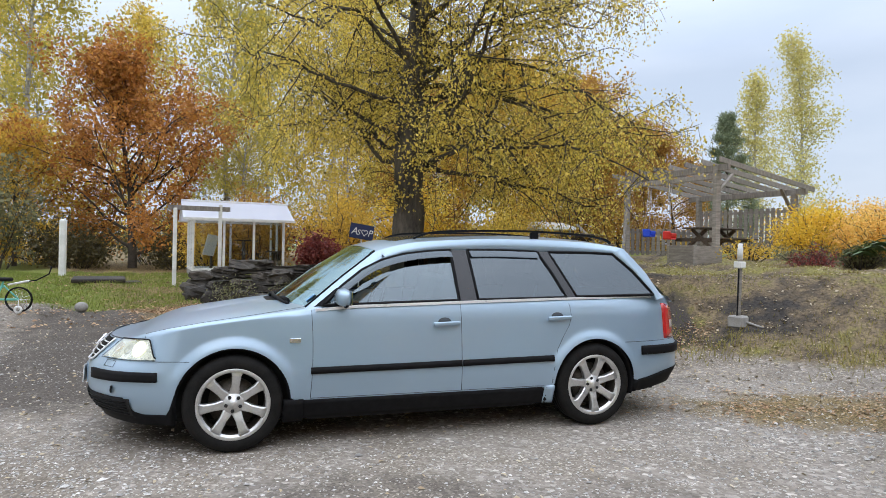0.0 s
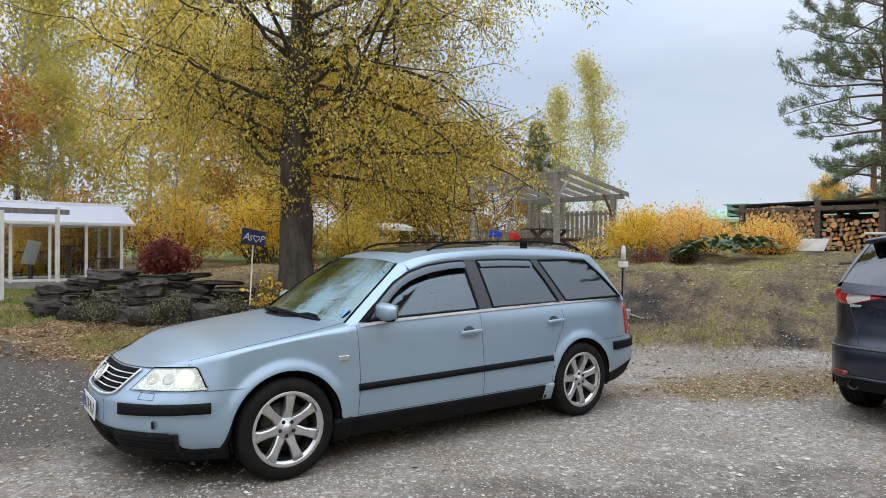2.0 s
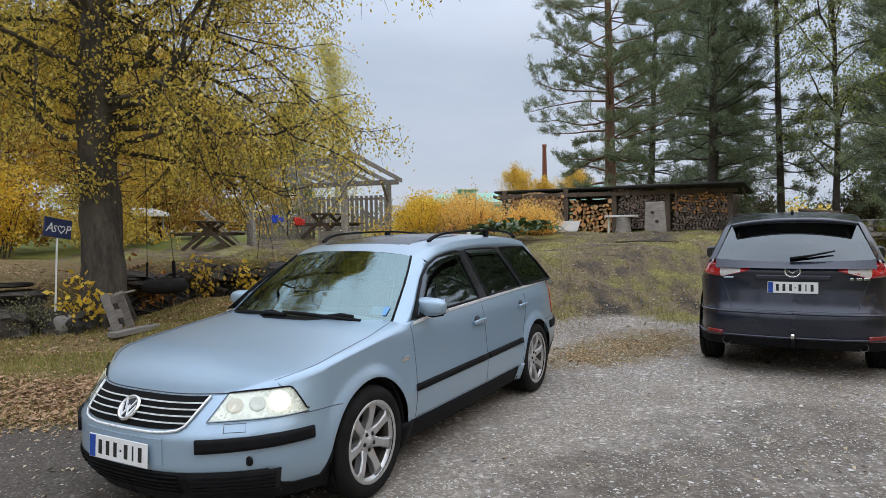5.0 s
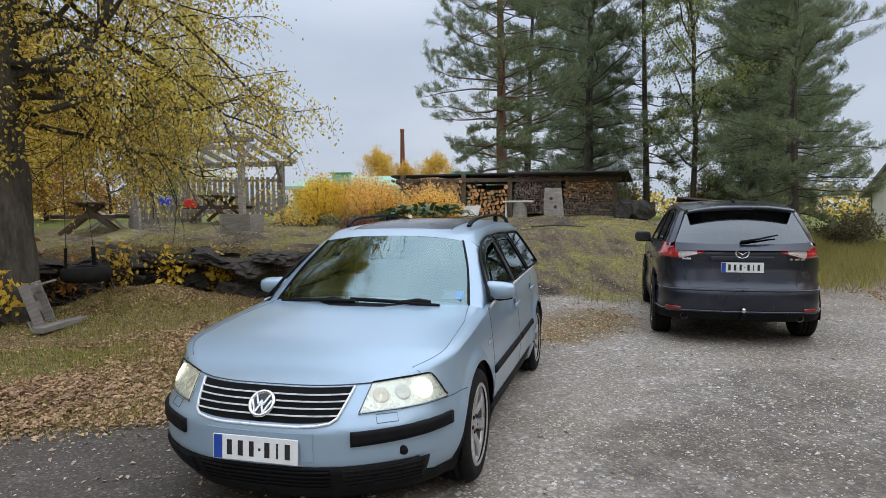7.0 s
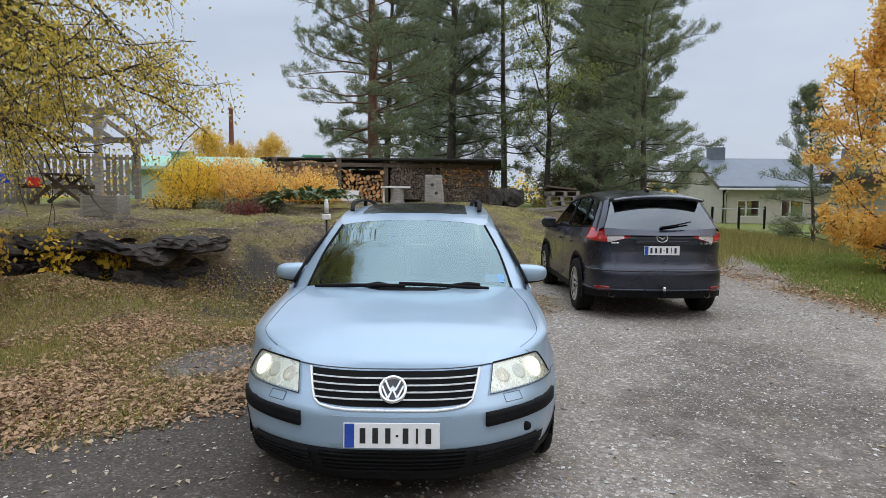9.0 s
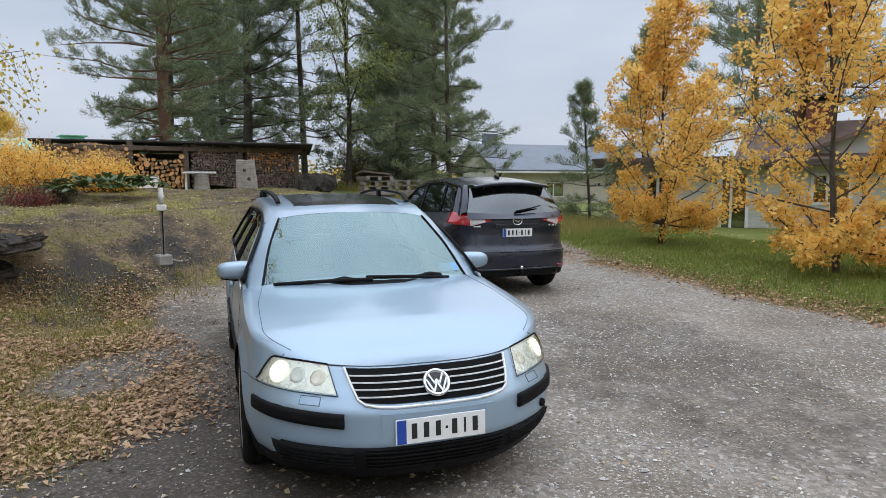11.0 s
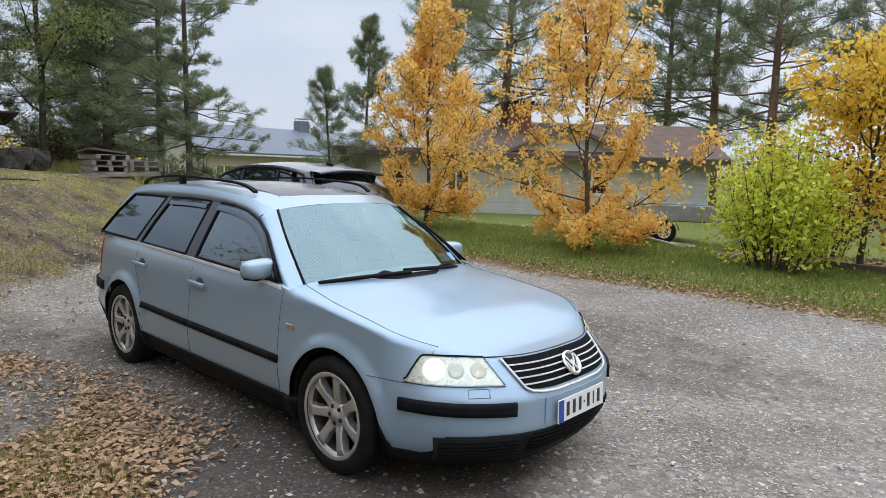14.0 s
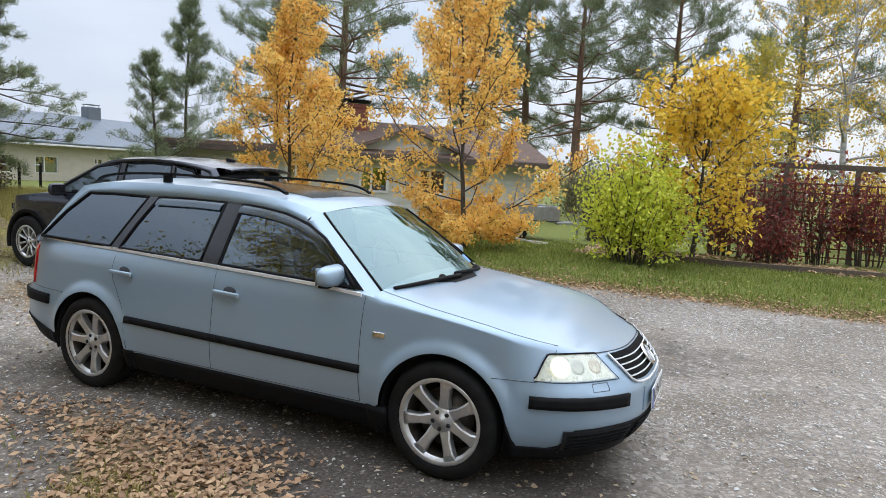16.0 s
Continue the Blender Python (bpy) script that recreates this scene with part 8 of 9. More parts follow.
for bay, (ya, yb) in enumerate(zip(POSTS, POSTS[1:])):
    mats = (("log_end", "log_end"), ("log_end", "log_orange"), ("log_grey", "log_grey"), ("log_orange", "log_grey"))[bay]
    words = ("stack of pale round firewood in the shed", "loose heap of round birch firewood", "stack of grey split firewood", "stack of orange and grey split firewood")[bay]
    pile = root("firewood_stack", (0, 0, 0), 0, words, "firewood", "firewood in the woodshed")
    kinds = [log_mesh(9, bay > 0 and k % 3 != 0 or bay > 1, mats[k % 2], 100 * bay + k) for k in range(6)]
    lows = [log_mesh(9, bay > 1, "log_grey" if bay > 1 else "log_end", 100 * bay + 50 + k) for k in range(4)]
    z, row = 0.06, 0
    top = (1.30, 1.06, 1.32, 1.30)[bay]
    base_r = (0.052, 0.072, 0.044, 0.046)[bay]
    while z < top:
        y = ya - 0.12 - (base_r if row % 2 else 0)
        while y > yb + 0.12:
            r = base_r * rg.uniform(0.72, 1.2)
            lim = top - (0.25 * abs(math.sin(y * 2.2)) if bay == 1 else 0.05 * math.sin(y * 5))
            if z < lim:
                up = bay != 3 or z > 0.55
                lg = new("log", rg.choice(kinds if up else lows))
                lg.parent = pile
                gy = y - r
                lg.matrix_basis = Matrix.Translation((shed_x(gy) + rg.uniform(-0.10, 0.02), gy, shed_z(gy) + z)) @ Matrix.Rotation(rg.uniform(0, 6.3), 4, "X") @ Matrix.Diagonal((1, r, r, 1))
            y -= r * 1.78
        z += base_r * 1.6
        row += 1

# stumps, boards and pallets before the shed
st1 = root("chopping_stump", (13.95, 1.2, gz(13.95, 1.2)), 0, "tree stump with a board laid on top", "stump")
lathe("stump", [(0.0, 0.0), (0.23, 0.0), (0.20, 0.12), (0.19, 0.42), (0.18, 0.44), (0.0, 0.445)], M["grey_wood"], st1, 14, axis="z", smooth=False)
bx("board", st1, (0.35, 0.85, 0.05), (0, 0.05, 0.475), "white_paint")
bx("support", st1, (0.05, 0.06, 0.46), (0.0, 0.4, 0.23), "white_paint")
st2 = root("wood_slab", (12.6, 0.1, gz(12.6, 0.1)), 0, "upright grey stump slab with knot holes", "stump")
vs = []
for z in np.linspace(0, 0.76, 6):
    for k in range(14):
        a = 2 * math.pi * k / 14
        vs.append((0.11 * math.cos(a) + 0.05 * z, (0.27 - 0.05 * z + 0.015 * math.sin(3 * a + z * 5)) * math.sin(a), z + 0.02 * math.sin(2 * a) * (z > 0.7)))
fs = [(i * 14 + k, i * 14 + (k + 1) % 14, (i + 1) * 14 + (k + 1) % 14, (i + 1) * 14 + k) for i in range(5) for k in range(14)] + [tuple(70 + k for k in range(14))]
mesh_ob("slab", vs, fs, M["grey_wood"], st2, False)
for y, z in ((0.05, 0.5), (-0.06, 0.28)):
    lathe("knot_hole", [(0.0, -0.005), (0.035, -0.004), (0.045, 0.006)], M["dark_bark"], st2, 12, axis="x").location = (-0.11, y, z)
wb = root("white_sheet", (13.3, 2.6, gz(13.3, 2.6) + 0.13), -10, "worn white board propped against the logs", "board")
bx("sheet", wb, (0.03, 0.72, 0.38), (0, 0, 0.05), "sheet_worn", (0, 38, 0))
ds = root("rock_pile", (14.3, -1.7, gz(14.3, -1.7)), 0, "rough stone beside the woodshed", "rock")
for k in range(3):
    stone(ds, stone_meshes[k], (0.1 * k, -0.28 * k, 0.2), (0.5, 0.45, 0.5), (0.2, 0.1, k))


def pallet(loc, rz, tilt=0.0):
    p = root("pallet", loc, rz, "grey wooden pallet stacked by the pines", "pallet", "pallets by the pines")
    for k in range(5):
        bx("top_board", p, (0.8, 0.13, 0.022), (0, -0.5 + k * 0.25, 0.13), "grey_wood")
    for x in (-0.35, 0, 0.35):
        bx("bearer", p, (0.1, 1.15, 0.08), (x, 0, 0.075), "grey_wood")
        bx("foot_board", p, (0.1, 1.15, 0.02), (x, 0, 0.02), "grey_wood")
    return p


for k in range(4):
    pallet((14.0, -4.6, gz(14, -4.6) + 0.145 * k), 80 + rg.uniform(-5, 5))
for k in range(4):
    pallet((13.7, -3.55, gz(13.7, -3.55) + 0.145 * k), 86 + rg.uniform(-6, 6))
lean = root("old_door", (13.75, -3.5, gz(13.75, -3.5) + 0.62), 86, "brown board laid over the stacked pallets", "board")
bx("panel", lean, (0.85, 1.25, 0.05), (0, 0, 0), "brown_wood", (4, -6, 0))
for y, h in ((-5.35, 0.42), (-5.6, 0.30)):
    lgp = root("log_stump", (13.6, y, gz(13.6, y)), 0, "short upright pale log", "log", "short logs by the pallets")
    lathe("log", [(0.0, 0.0), (0.11, 0.0), (0.10, h), (0.0, h + 0.005)], M["grey_wood"], lgp, 12, axis="z", smooth=False)
tb = root("timber", (12.9, -3.0, gz(12.9, -3.0) + 0.04), 97, "long pale timber lying along the top of the slope", "timber")
bx("beam", tb, (3.4, 0.11, 0.09), (0, 0, 0), "grey_wood", (0, 2, 0))
br = root("fallen_branch", (9.2, -0.3, gz(9.2, -0.3) + 0.03), 0, "dry fallen branch on the rock", "branch")
tube("stick", [(-0.3, 0.5, 0.02), (0.0, 0.1, 0.04), (0.2, -0.3, 0.03), (0.3, -0.6, 0.0)], [0.02, 0.018, 0.014, 0.008], M["dark_bark"], br, 6)

# broad-leaved plants and the yellow bushes behind them
ho = root("leafy_plant", (10.4, 3.1, gz(10.4, 3.1)), 0, "clump of large dark green leaves", "plant")
for k in range(150):
    a, rr = rg.uniform(0, 6.28), rg.uniform(0.1, 1) ** 0.6
    px_, py_ = 0.5 * rr * math.cos(a), 1.15 * rr * math.sin(a)
    ln, w = rg.uniform(0.24, 0.36), rg.uniform(0.13, 0.2)
    out = Vector((math.cos(a), math.sin(a), rg.uniform(0.2, 0.9) * (1.25 - rr))).normalized()
    side = out.cross(Vector((0, 0, 1))).normalized()
    up = side.cross(out)
    b0 = Vector((px_, py_, 0.38 * (1 - rr * 0.7) + rg.uniform(0.04, 0.18) + gz(10.4 + px_, 3.1 + py_) - gz(10.4, 3.1)))
    vs = []
    for f, wf, bend in ((0, 0.25, 0), (0.3, 0.9, 0.03), (0.6, 1.0, 0.02), (0.85, 0.6, -0.03), (1.0, 0.05, -0.07)):
        c0 = b0 + out * ln * f + Vector((0, 0, bend))
        vs += [c0 - side * w / 2 * wf + up * 0.02, c0, c0 + side * w / 2 * wf + up * 0.02]
    mesh_ob("leaf", vs, grid_faces(5, 3), M["hosta"], ho)
for k, (x, y, w, d, h, mat) in enumerate(((11.3, 6.1, 2.2, 2.0, 1.15, "leaf_yellow"), (11.7, 4.7, 2.4, 2.2, 1.2, "leaf_gold"), (12.7, 3.4, 2.2, 1.7, 0.95, "leaf_gold"), (12.6, 6.9, 1.8, 1.6, 1.25, "leaf_yellow"), (12.6, 5.4, 2.0, 2.0, 1.3, "leaf_gold"))):
    shrub("yellow_bush", (x, y), w, d, h, "dense golden-yellow garden bush" if mat == "leaf_yellow" else "dense orange-yellow garden bush", M[mat], 500 + k, 40, 240, 0.055, scatter=0.12)
for k, (x, y, w) in enumerate(((9.9, 4.9, 1.4), (9.4, 6.0, 1.1), (10.2, 4.0, 1.0), (9.2, 4.2, 0.9))):
    shrub("dry_plant", (x, y), w, w, 0.5, "low dry brownish garden plants", M[("leaf_grey", "leaf_ochre", "leaf_grey", "leaf_wine")[k]], 520 + k, 22, 50, 0.05, scatter=0.09)

# pergola, fence, swings
pg = root("pergola", (0, 0, 0), 0, "weathered grey wooden pergola with open slat roof", "pergola")
PZ = gz(11, 9)
PP = [(10.30, 8.0, 3.50), (13.4, 8.55, 3.08), (9.75, 11.0, 3.44), (12.8, 11.6, 3.06)]
for x, y, z in PP:
    bx("post", pg, (0.14, 0.14, z - PZ + 0.1), (x, y, (z + PZ) / 2), "grey_wood")
for a, b in ((0, 2), (1, 3)):
    pa, pb = Vector(PP[a]), Vector(PP[b])
    e = (pb - pa).normalized() * 0.35
    beam("beam", pg, pa - e, pb + e, 0.10, 0.16, "grey_wood")
for k in range(8):
    f = -0.1 + 1.2 * k / 7
    a, b = Vector(PP[0]).lerp(Vector(PP[2]), f), Vector(PP[1]).lerp(Vector(PP[3]), f)
    d = (b - a)
    beam("rafter", pg, a - d * 0.10 + Vector((0, 0, 0.12)), b + d * 0.12 + Vector((0, 0, 0.12)), 0.045, 0.13, "grey_wood")
for a, s in ((0, 1), (1, -1)):
    p = Vector(PP[a])
    d = (Vector(PP[1]) - Vector(PP[0])).normalized() * s
    beam("brace", pg, p + Vector((0, 0, -0.65)), p + d * 0.6 + Vector((0, 0, -0.02)), 0.09, 0.05, "grey_wood")


def picket_fence(name, a, b, z0, h, gap, words):
    f = root(name, (0, 0, 0), 0, words, "fence")
    a, b = Vector((*a, 0)), Vector((*b, 0))
    n = int((b - a).length / gap)
    for z in (z0 + 0.12, z0 + h - 0.1):
        beam("rail", f, (a.x, a.y, z), (b.x, b.y, z), 0.05, 0.08, "grey_wood")
    d = (b - a).normalized()
    rz = math.degrees(math.atan2(d.y, d.x))
    for k in range(n + 1):
        p = a.lerp(b, k / n) - Vector((-d.y, d.x, 0)) * 0.045
        bx("picket", f, (gap * 0.66, 0.022, h - 0.03), (p.x, p.y, z0 + h / 2 + 0.02), "grey_wood", (0, 0, rz), 0.003)
    return f


picket_fence("pergola_fence", (12.86, 11.5), (13.42, 8.65), 1.50, 1.17, 0.17, "grey board railing of the pergola")
picket_fence("garden_fence", (9.9, 11.2), (12.2, 10.7), gz(10, 10.8) + 0.05, 0.80, 0.15, "low grey picket fence behind the swings")
sw = root("swing_frame", (0, 0, 0), 0, "grey wooden post and beam for children's swings", "frame")
bx("post", sw, (0.13, 0.13, 2.3), (9.5, 10.65, gz(9.5, 10.65) + 1.12), "grey_wood")
beam("beam", sw, (9.45, 10.75, 3.22), (10.35, 7.95, 3.30), 0.08, 0.12, "grey_wood")
beam("brace", sw, (9.0, 10.1, gz(9.0, 10.1)), (9.47, 10.6, 2.6), 0.07, 0.07, "grey_wood")
for f, mat, col, z in ((0.30, "blue_plastic", "blue", 1.90), (0.52, "red_plastic", "red", 1.83)):
    c0 = Vector((9.45, 10.75, 3.2)).lerp(Vector((10.35, 7.95, 3.28)), f)
    s = root("child_swing", (c0.x, c0.y, z), 20, col + " plastic child's swing seat on ropes", "swing", "children's swings")
    bm = bmesh.new()
    bm_box(0.26, 0.24, 0.04, (0, 0, -0.10), bevel=0.015, bm=bm)
    bm_box(0.035, 0.24, 0.20, (-0.125, 0, 0.0), bevel=0.015, bm=bm)
    bm_box(0.035, 0.24, 0.13, (0.125, 0, -0.03), bevel=0.015, bm=bm)
    bm_box(0.26, 0.035, 0.10, (0, 0.11, 0.0), bevel=0.012, bm=bm)
    bm_box(0.26, 0.035, 0.10, (0, -0.11, 0.0), bevel=0.012, bm=bm)
    part("seat", bm, M[mat], s)
    for x in (-0.14, 0.14):
        for y in (-0.12, 0.12):
            tube("rope", [(x, y, 0.06), (x * 0.5, y * 0.3, 0.6), (x * 0.35, 0, c0.z - z)], 0.007, M["rope"], s, 5)
pl2 = root("planter_box", (8.95, 7.15, gz(8.95, 7.15)), 12, "weathered brown planter box on the terrace", "planter")
for sx, sy, x, y in ((1.0, 0.05, 0, -0.34), (1.0, 0.05, 0, 0.34), (0.05, 0.64, -0.47, 0), (0.05, 0.64, 0.47, 0)):
    bx("side_board", pl2, (sx, sy, 0.44), (x, y, 0.22), "grey_wood")
bx("soil", pl2, (0.9, 0.62, 0.05), (0, 0, 0.36), "soil")


def picnic_table(loc, rz, words):
    t = root("picnic_table", loc, rz, words, "table", "picnic tables on the terrace")
    for k in range(5):
        bx("table_board", t, (1.7, 0.13, 0.035), (0, -0.29 + k * 0.145, 0.72), "brown_wood")
    for y in (-0.68, 0.68):
        for k in range(2):
            bx("bench_board", t, (1.7, 0.13, 0.035), (0, y + (k - 0.5) * 0.145, 0.44), "brown_wood")
    for x in (-0.6, 0.6):
        beam("leg", t, (x, -0.62, 0.0), (x, 0.22, 0.70), 0.07, 0.09, "brown_wood")
        beam("leg", t, (x + 0.06, 0.62, 0.0), (x + 0.06, -0.22, 0.70), 0.07, 0.09, "brown_wood")
        beam("cross_bar", t, (x, -0.78, 0.40), (x, 0.78, 0.40), 0.05, 0.09, "brown_wood")
    return t


picnic_table((7.85, 10.5, gz(7.85, 10.5)), 38, "dark brown picnic table on the bare terrace")
picnic_table((11.6, 9.6, gz(11.6, 9.6)), 12, "dark brown picnic table under the pergola")
ch = root("garden_chair", (8.75, 10.9, gz(8.75, 10.9)), 150, "pale slatted folding garden chair", "chair")
for k in range(6):
    bx("seat_slat", ch, (0.06, 0.5, 0.02), (-0.2 + k * 0.08, 0, 0.36), "rope")
    bx("back_slat", ch, (0.02, 0.5, 0.06), (0.30 + k * 0.05, 0, 0.42 + k * 0.085), "rope", (0, 30, 0))
for y in (-0.25, 0.25):
    beam("leg", ch, (-0.35, y, 0), (0.62, y, 0.95), 0.03, 0.05, "rope")
    beam("leg", ch, (0.45, y * 0.9, 0), (-0.25, y * 0.9, 0.4), 0.03, 0.05, "rope")
cp = root("garden_canopy", (9.8, 16.3, gz(9.8, 16.3)), 15, "small white garden canopy among the trees", "canopy")
for x, y in ((-0.75, -0.6), (0.75, -0.6), (-0.75, 0.6), (0.75, 0.6)):
    bx("pole", cp, (0.05, 0.05, 1.0), (x, y, 0.5), "galv")
vs = [(-0.9, -0.75, 0.95), (0.9, -0.75, 0.95), (0.9, 0.75, 0.95), (-0.9, 0.75, 0.95), (-0.9, -0.75, 1.06), (0.9, -0.75, 1.06), (0.9, 0.75, 1.06), (-0.9, 0.75, 1.06), (-0.55, -0.4, 1.22), (0.55, -0.4, 1.22), (0.55, 0.4, 1.22), (-0.55, 0.4, 1.22)]
mesh_ob("cover", vs, [(0, 1, 5, 4), (1, 2, 6, 5), (2, 3, 7, 6), (3, 0, 4, 7), (4, 5, 9, 8), (5, 6, 10, 9), (6, 7, 11, 10), (7, 4, 8, 11), (8, 9, 10, 11), (3, 2, 1, 0)], M["white_paint"], cp, False)

# trailer on the lawn
tr = root("car_trailer", (2.75, -12.3, gz(2.75, -12.3)), 32, "small grey box trailer on the lawn", "trailer")
for sx, sy, x, y in ((2.0, 0.03, 0, -0.6), (2.0, 0.03, 0, 0.6), (0.03, 1.2, -1.0, 0), (0.03, 1.2, 1.0, 0)):
    bx("side_panel", tr, (sx, sy, 0.36), (x, y, 0.70), "galv")
bx("floor", tr, (2.0, 1.2, 0.03), (0, 0, 0.52), "black_plastic")
for y in (-0.74, 0.74):
    build_wheel(tr, 0.1, y, 0.27, 0.27, 0.15, 0.15, 5, 0.2, 0.05)
    gd = []
    for a in np.linspace(0.1, math.pi - 0.1, 10):
        for yy in (y - 0.1, y + 0.1):
            gd.append((0.1 + 0.33 * math.cos(a), yy, 0.27 + 0.33 * math.sin(a)))
    mesh_ob("mudguard", gd, grid_faces(10, 2), M["galv"], tr)
beam("drawbar", tr, (-1.0, -0.4, 0.45), (-1.9, 0, 0.45), 0.06, 0.06, "galv")
beam("drawbar", tr, (-1.0, 0.4, 0.45), (-1.9, 0, 0.45), 0.06, 0.06, "galv")
beam("jockey_leg", tr, (-1.7, 0, 0.05), (-1.7, 0, 0.7), 0.05, 0.05, "galv")
hz = root("garden_hose", (2.2, -11.0, gz(2.2, -11.0) + 0.02), 0, "pale hose lying on the lawn", "hose")
tube("hose", [(0.55 * math.cos(a) * (1 + 0.1 * a), 0.3 * math.sin(a), 0.02 + 0.12 * max(0, math.sin(a * 1.3))) for a in np.linspace(0, 5.5, 24)], 0.018, M["rope"], hz, 6)
bin_ = root("garden_bin", (0.9, -13.6, gz(0.9, -13.6)), 20, "grey plastic bin beside the trailer", "bin")
bx("bin_body", bin_, (0.5, 0.5, 0.85), (0, 0, 0.43), "brake", bevel=0.03)
bx("bin_lid", bin_, (0.55, 0.56, 0.06), (0, 0, 0.89), "black_plastic", bevel=0.02)

# red vine on a trellis, timber edging, leaf bed
tl = root("trellis", (0, 0, 0), 0, "brown wooden lattice trellis behind the leaf bed", "trellis")
TA, TB = Vector((-2.0, -12.1, 0.1)), Vector((-7.6, -13.6, 0.1))
for k in range(29):
    p = TA.lerp(TB, k / 28)
    beam("upright", tl, p, p + Vector((0, 0, 1.75)), 0.035, 0.035, "dark_red")
for k in range(9):
    z = Vector((0, 0, 0.12 + k * 0.2))
    beam("crossbar", tl, TA + z, TB + z, 0.03, 0.03, "dark_red")
for k in range(5):
    p = TA.lerp(TB, k / 4)
    beam("post", tl, p, p + Vector((0, 0, 2.1)), 0.10, 0.10, "brown_wood")
beam("top_beam", tl, TA + Vector((0, 0, 2.1)), TB + Vector((0, 0, 2.1)), 0.10, 0.12, "brown_wood")
for k in range(6):
    p = TA.lerp(TB, (k + 0.35) / 6)
    shrub("red_vine", (p.x, p.y + 0.1), 1.6, 0.8, 2.35, "wine-red climbing vine on the trellis", M["leaf_wine"], 700 + k, 16, 75, 0.09, scatter=0.16)
shrub("orange_shrub", (-7.9, -12.4), 1.8, 1.4, 2.1, "orange-brown shrub by the trellis", M["leaf_ochre"], 720, 26, 90, 0.09)
shrub("wine_shrub", (-0.9, -11.6), 1.5, 1.2, 2.2, "dark wine-red shrub behind the yellow tree", M["leaf_wine"], 721, 24, 90, 0.085)
shrub("wine_shrub", (-3.2, -11.3), 1.3, 1.0, 1.1, "dark wine-red shrub at the foot of the trellis", M["leaf_wine"], 722, 20, 70, 0.08)
eg = root("timber_edging", (0, 0, 0), 0, "low timber edging along the leaf bed", "edging")
EP = [(-1.3, -9.35), (-2.4, -9.3), (-3.6, -9.6), (-5.2, -10.1), (-7.2, -10.6)]
for a, b in zip(EP, EP[1:]):
    beam("edging_board", eg, (*a, gz(*a) + 0.06), (*b, gz(*b) + 0.06), 0.06, 0.14, "brown_wood")

# beige house beyond the drive
hs = root("house", (35.0, -17.2, -0.25), 0, "beige single-storey house with a blue-grey metal roof", "house")
HL, HD, HE, HRZ = 17.0, 8.0, 2.65, 4.35


def wall_with_windows(name, parent, length, height, wins, mat, thick=0.25):
    """A wall along local x from 0, facing -y, with openings (x0, x1, z0, z1) cut through it."""
    xs = sorted({0, length} | {v for w in wins for v in w[:2]})
    zs = sorted({0, height} | {v for w in wins for v in w[2:]})
    bm = bmesh.new()
    for xa, xb in zip(xs, xs[1:]):
        for za, zb in zip(zs, zs[1:]):
            cx, cz = (xa + xb) / 2, (za + zb) / 2
            if any(w[0] < cx < w[1] and w[2] < cz < w[3] for w in wins):
                continue
            bm_box(xb - xa, thick, zb - za, (cx, thick / 2, cz), bm=bm)
    bmesh.ops.remove_doubles(bm, verts=bm.verts[:], dist=1e-4)
    return part(name, bm, M[mat], parent)


def window_at(parent, x0, x1, z0, z1, y=0.06):
    w = part("window", bm_box(x1 - x0, 0.02, z1 - z0, ((x0 + x1) / 2, y + 0.06, (z0 + z1) / 2)), M["window_dark"], parent)
    t = 0.09
    for sx, sz, x, z in ((x1 - x0 + t, t, (x0 + x1) / 2, z0), (x1 - x0 + t, t, (x0 + x1) / 2, z1), (t, z1 - z0, x0, (z0 + z1) / 2), (t, z1 - z0, x1, (z0 + z1) / 2), (t * 0.8, z1 - z0, x0 + (x1 - x0) * 0.4, (z0 + z1) / 2)):
        part("window_frame", bm_box(sx, 0.08, sz, (x, y, z)), M["white_paint"], w)
    return w


hw = [(0.9, 2.3, 0.75, 1.75), (3.6, 5.0, 0.75, 1.75), (7.4, 8.0, 1.4, 1.75), (10.2, 11.6, 0.75, 1.75), (13.5, 14.9, 0.75, 1.75)]
fw = wall_with_windows("front_wall", hs, HL, HE, hw, "beige_wall")
fw.matrix_basis = Matrix.Rotation(-math.pi / 2, 4, "Z")
for w in hw:
    window_at(fw, *w)
gw = wall_with_windows("gable_wall", hs, HD, HE, [(2.5, 3.9, 0.8, 1.75)], "beige_wall")
gw.matrix_basis = Matrix.Translation((HD, 0, 0)) @ Matrix.Rotation(math.pi, 4, "Z")
window_at(gw, 2.5, 3.9, 0.8, 1.75)
for y in (-0.12, -HL + 0.12):
    mesh_ob("gable", [(0, y - 0.12, HE), (HD, y - 0.12, HE), (HD / 2, y - 0.12, HRZ), (0, y + 0.12, HE), (HD, y + 0.12, HE), (HD / 2, y + 0.12, HRZ)], [(0, 1, 2), (5, 4, 3), (0, 3, 4, 1), (1, 4, 5, 2), (2, 5, 3, 0)], M["beige_wall"], hs, False)
bx("back_wall", hs, (0.25, HL, HE), (HD - 0.13, -HL / 2, HE / 2), "beige_wall")
bx("end_wall", hs, (HD, 0.25, HE), (HD / 2, -HL + 0.13, HE / 2), "beige_wall")
sl = math.hypot(HD / 2 + 0.6, HRZ - HE + 0.25)
an = math.degrees(math.atan2(HRZ - HE + 0.25, HD / 2 + 0.6))
for x, a in ((HD / 4 - 0.3, -an), (HD * 0.75 + 0.3, an)):
    bx("roof_slope", hs, (sl, HL + 1.0, 0.12), (x, -HL / 2, (HE + HRZ) / 2 + 0.02), "slate_roof", (0, a, 0), 0.02)
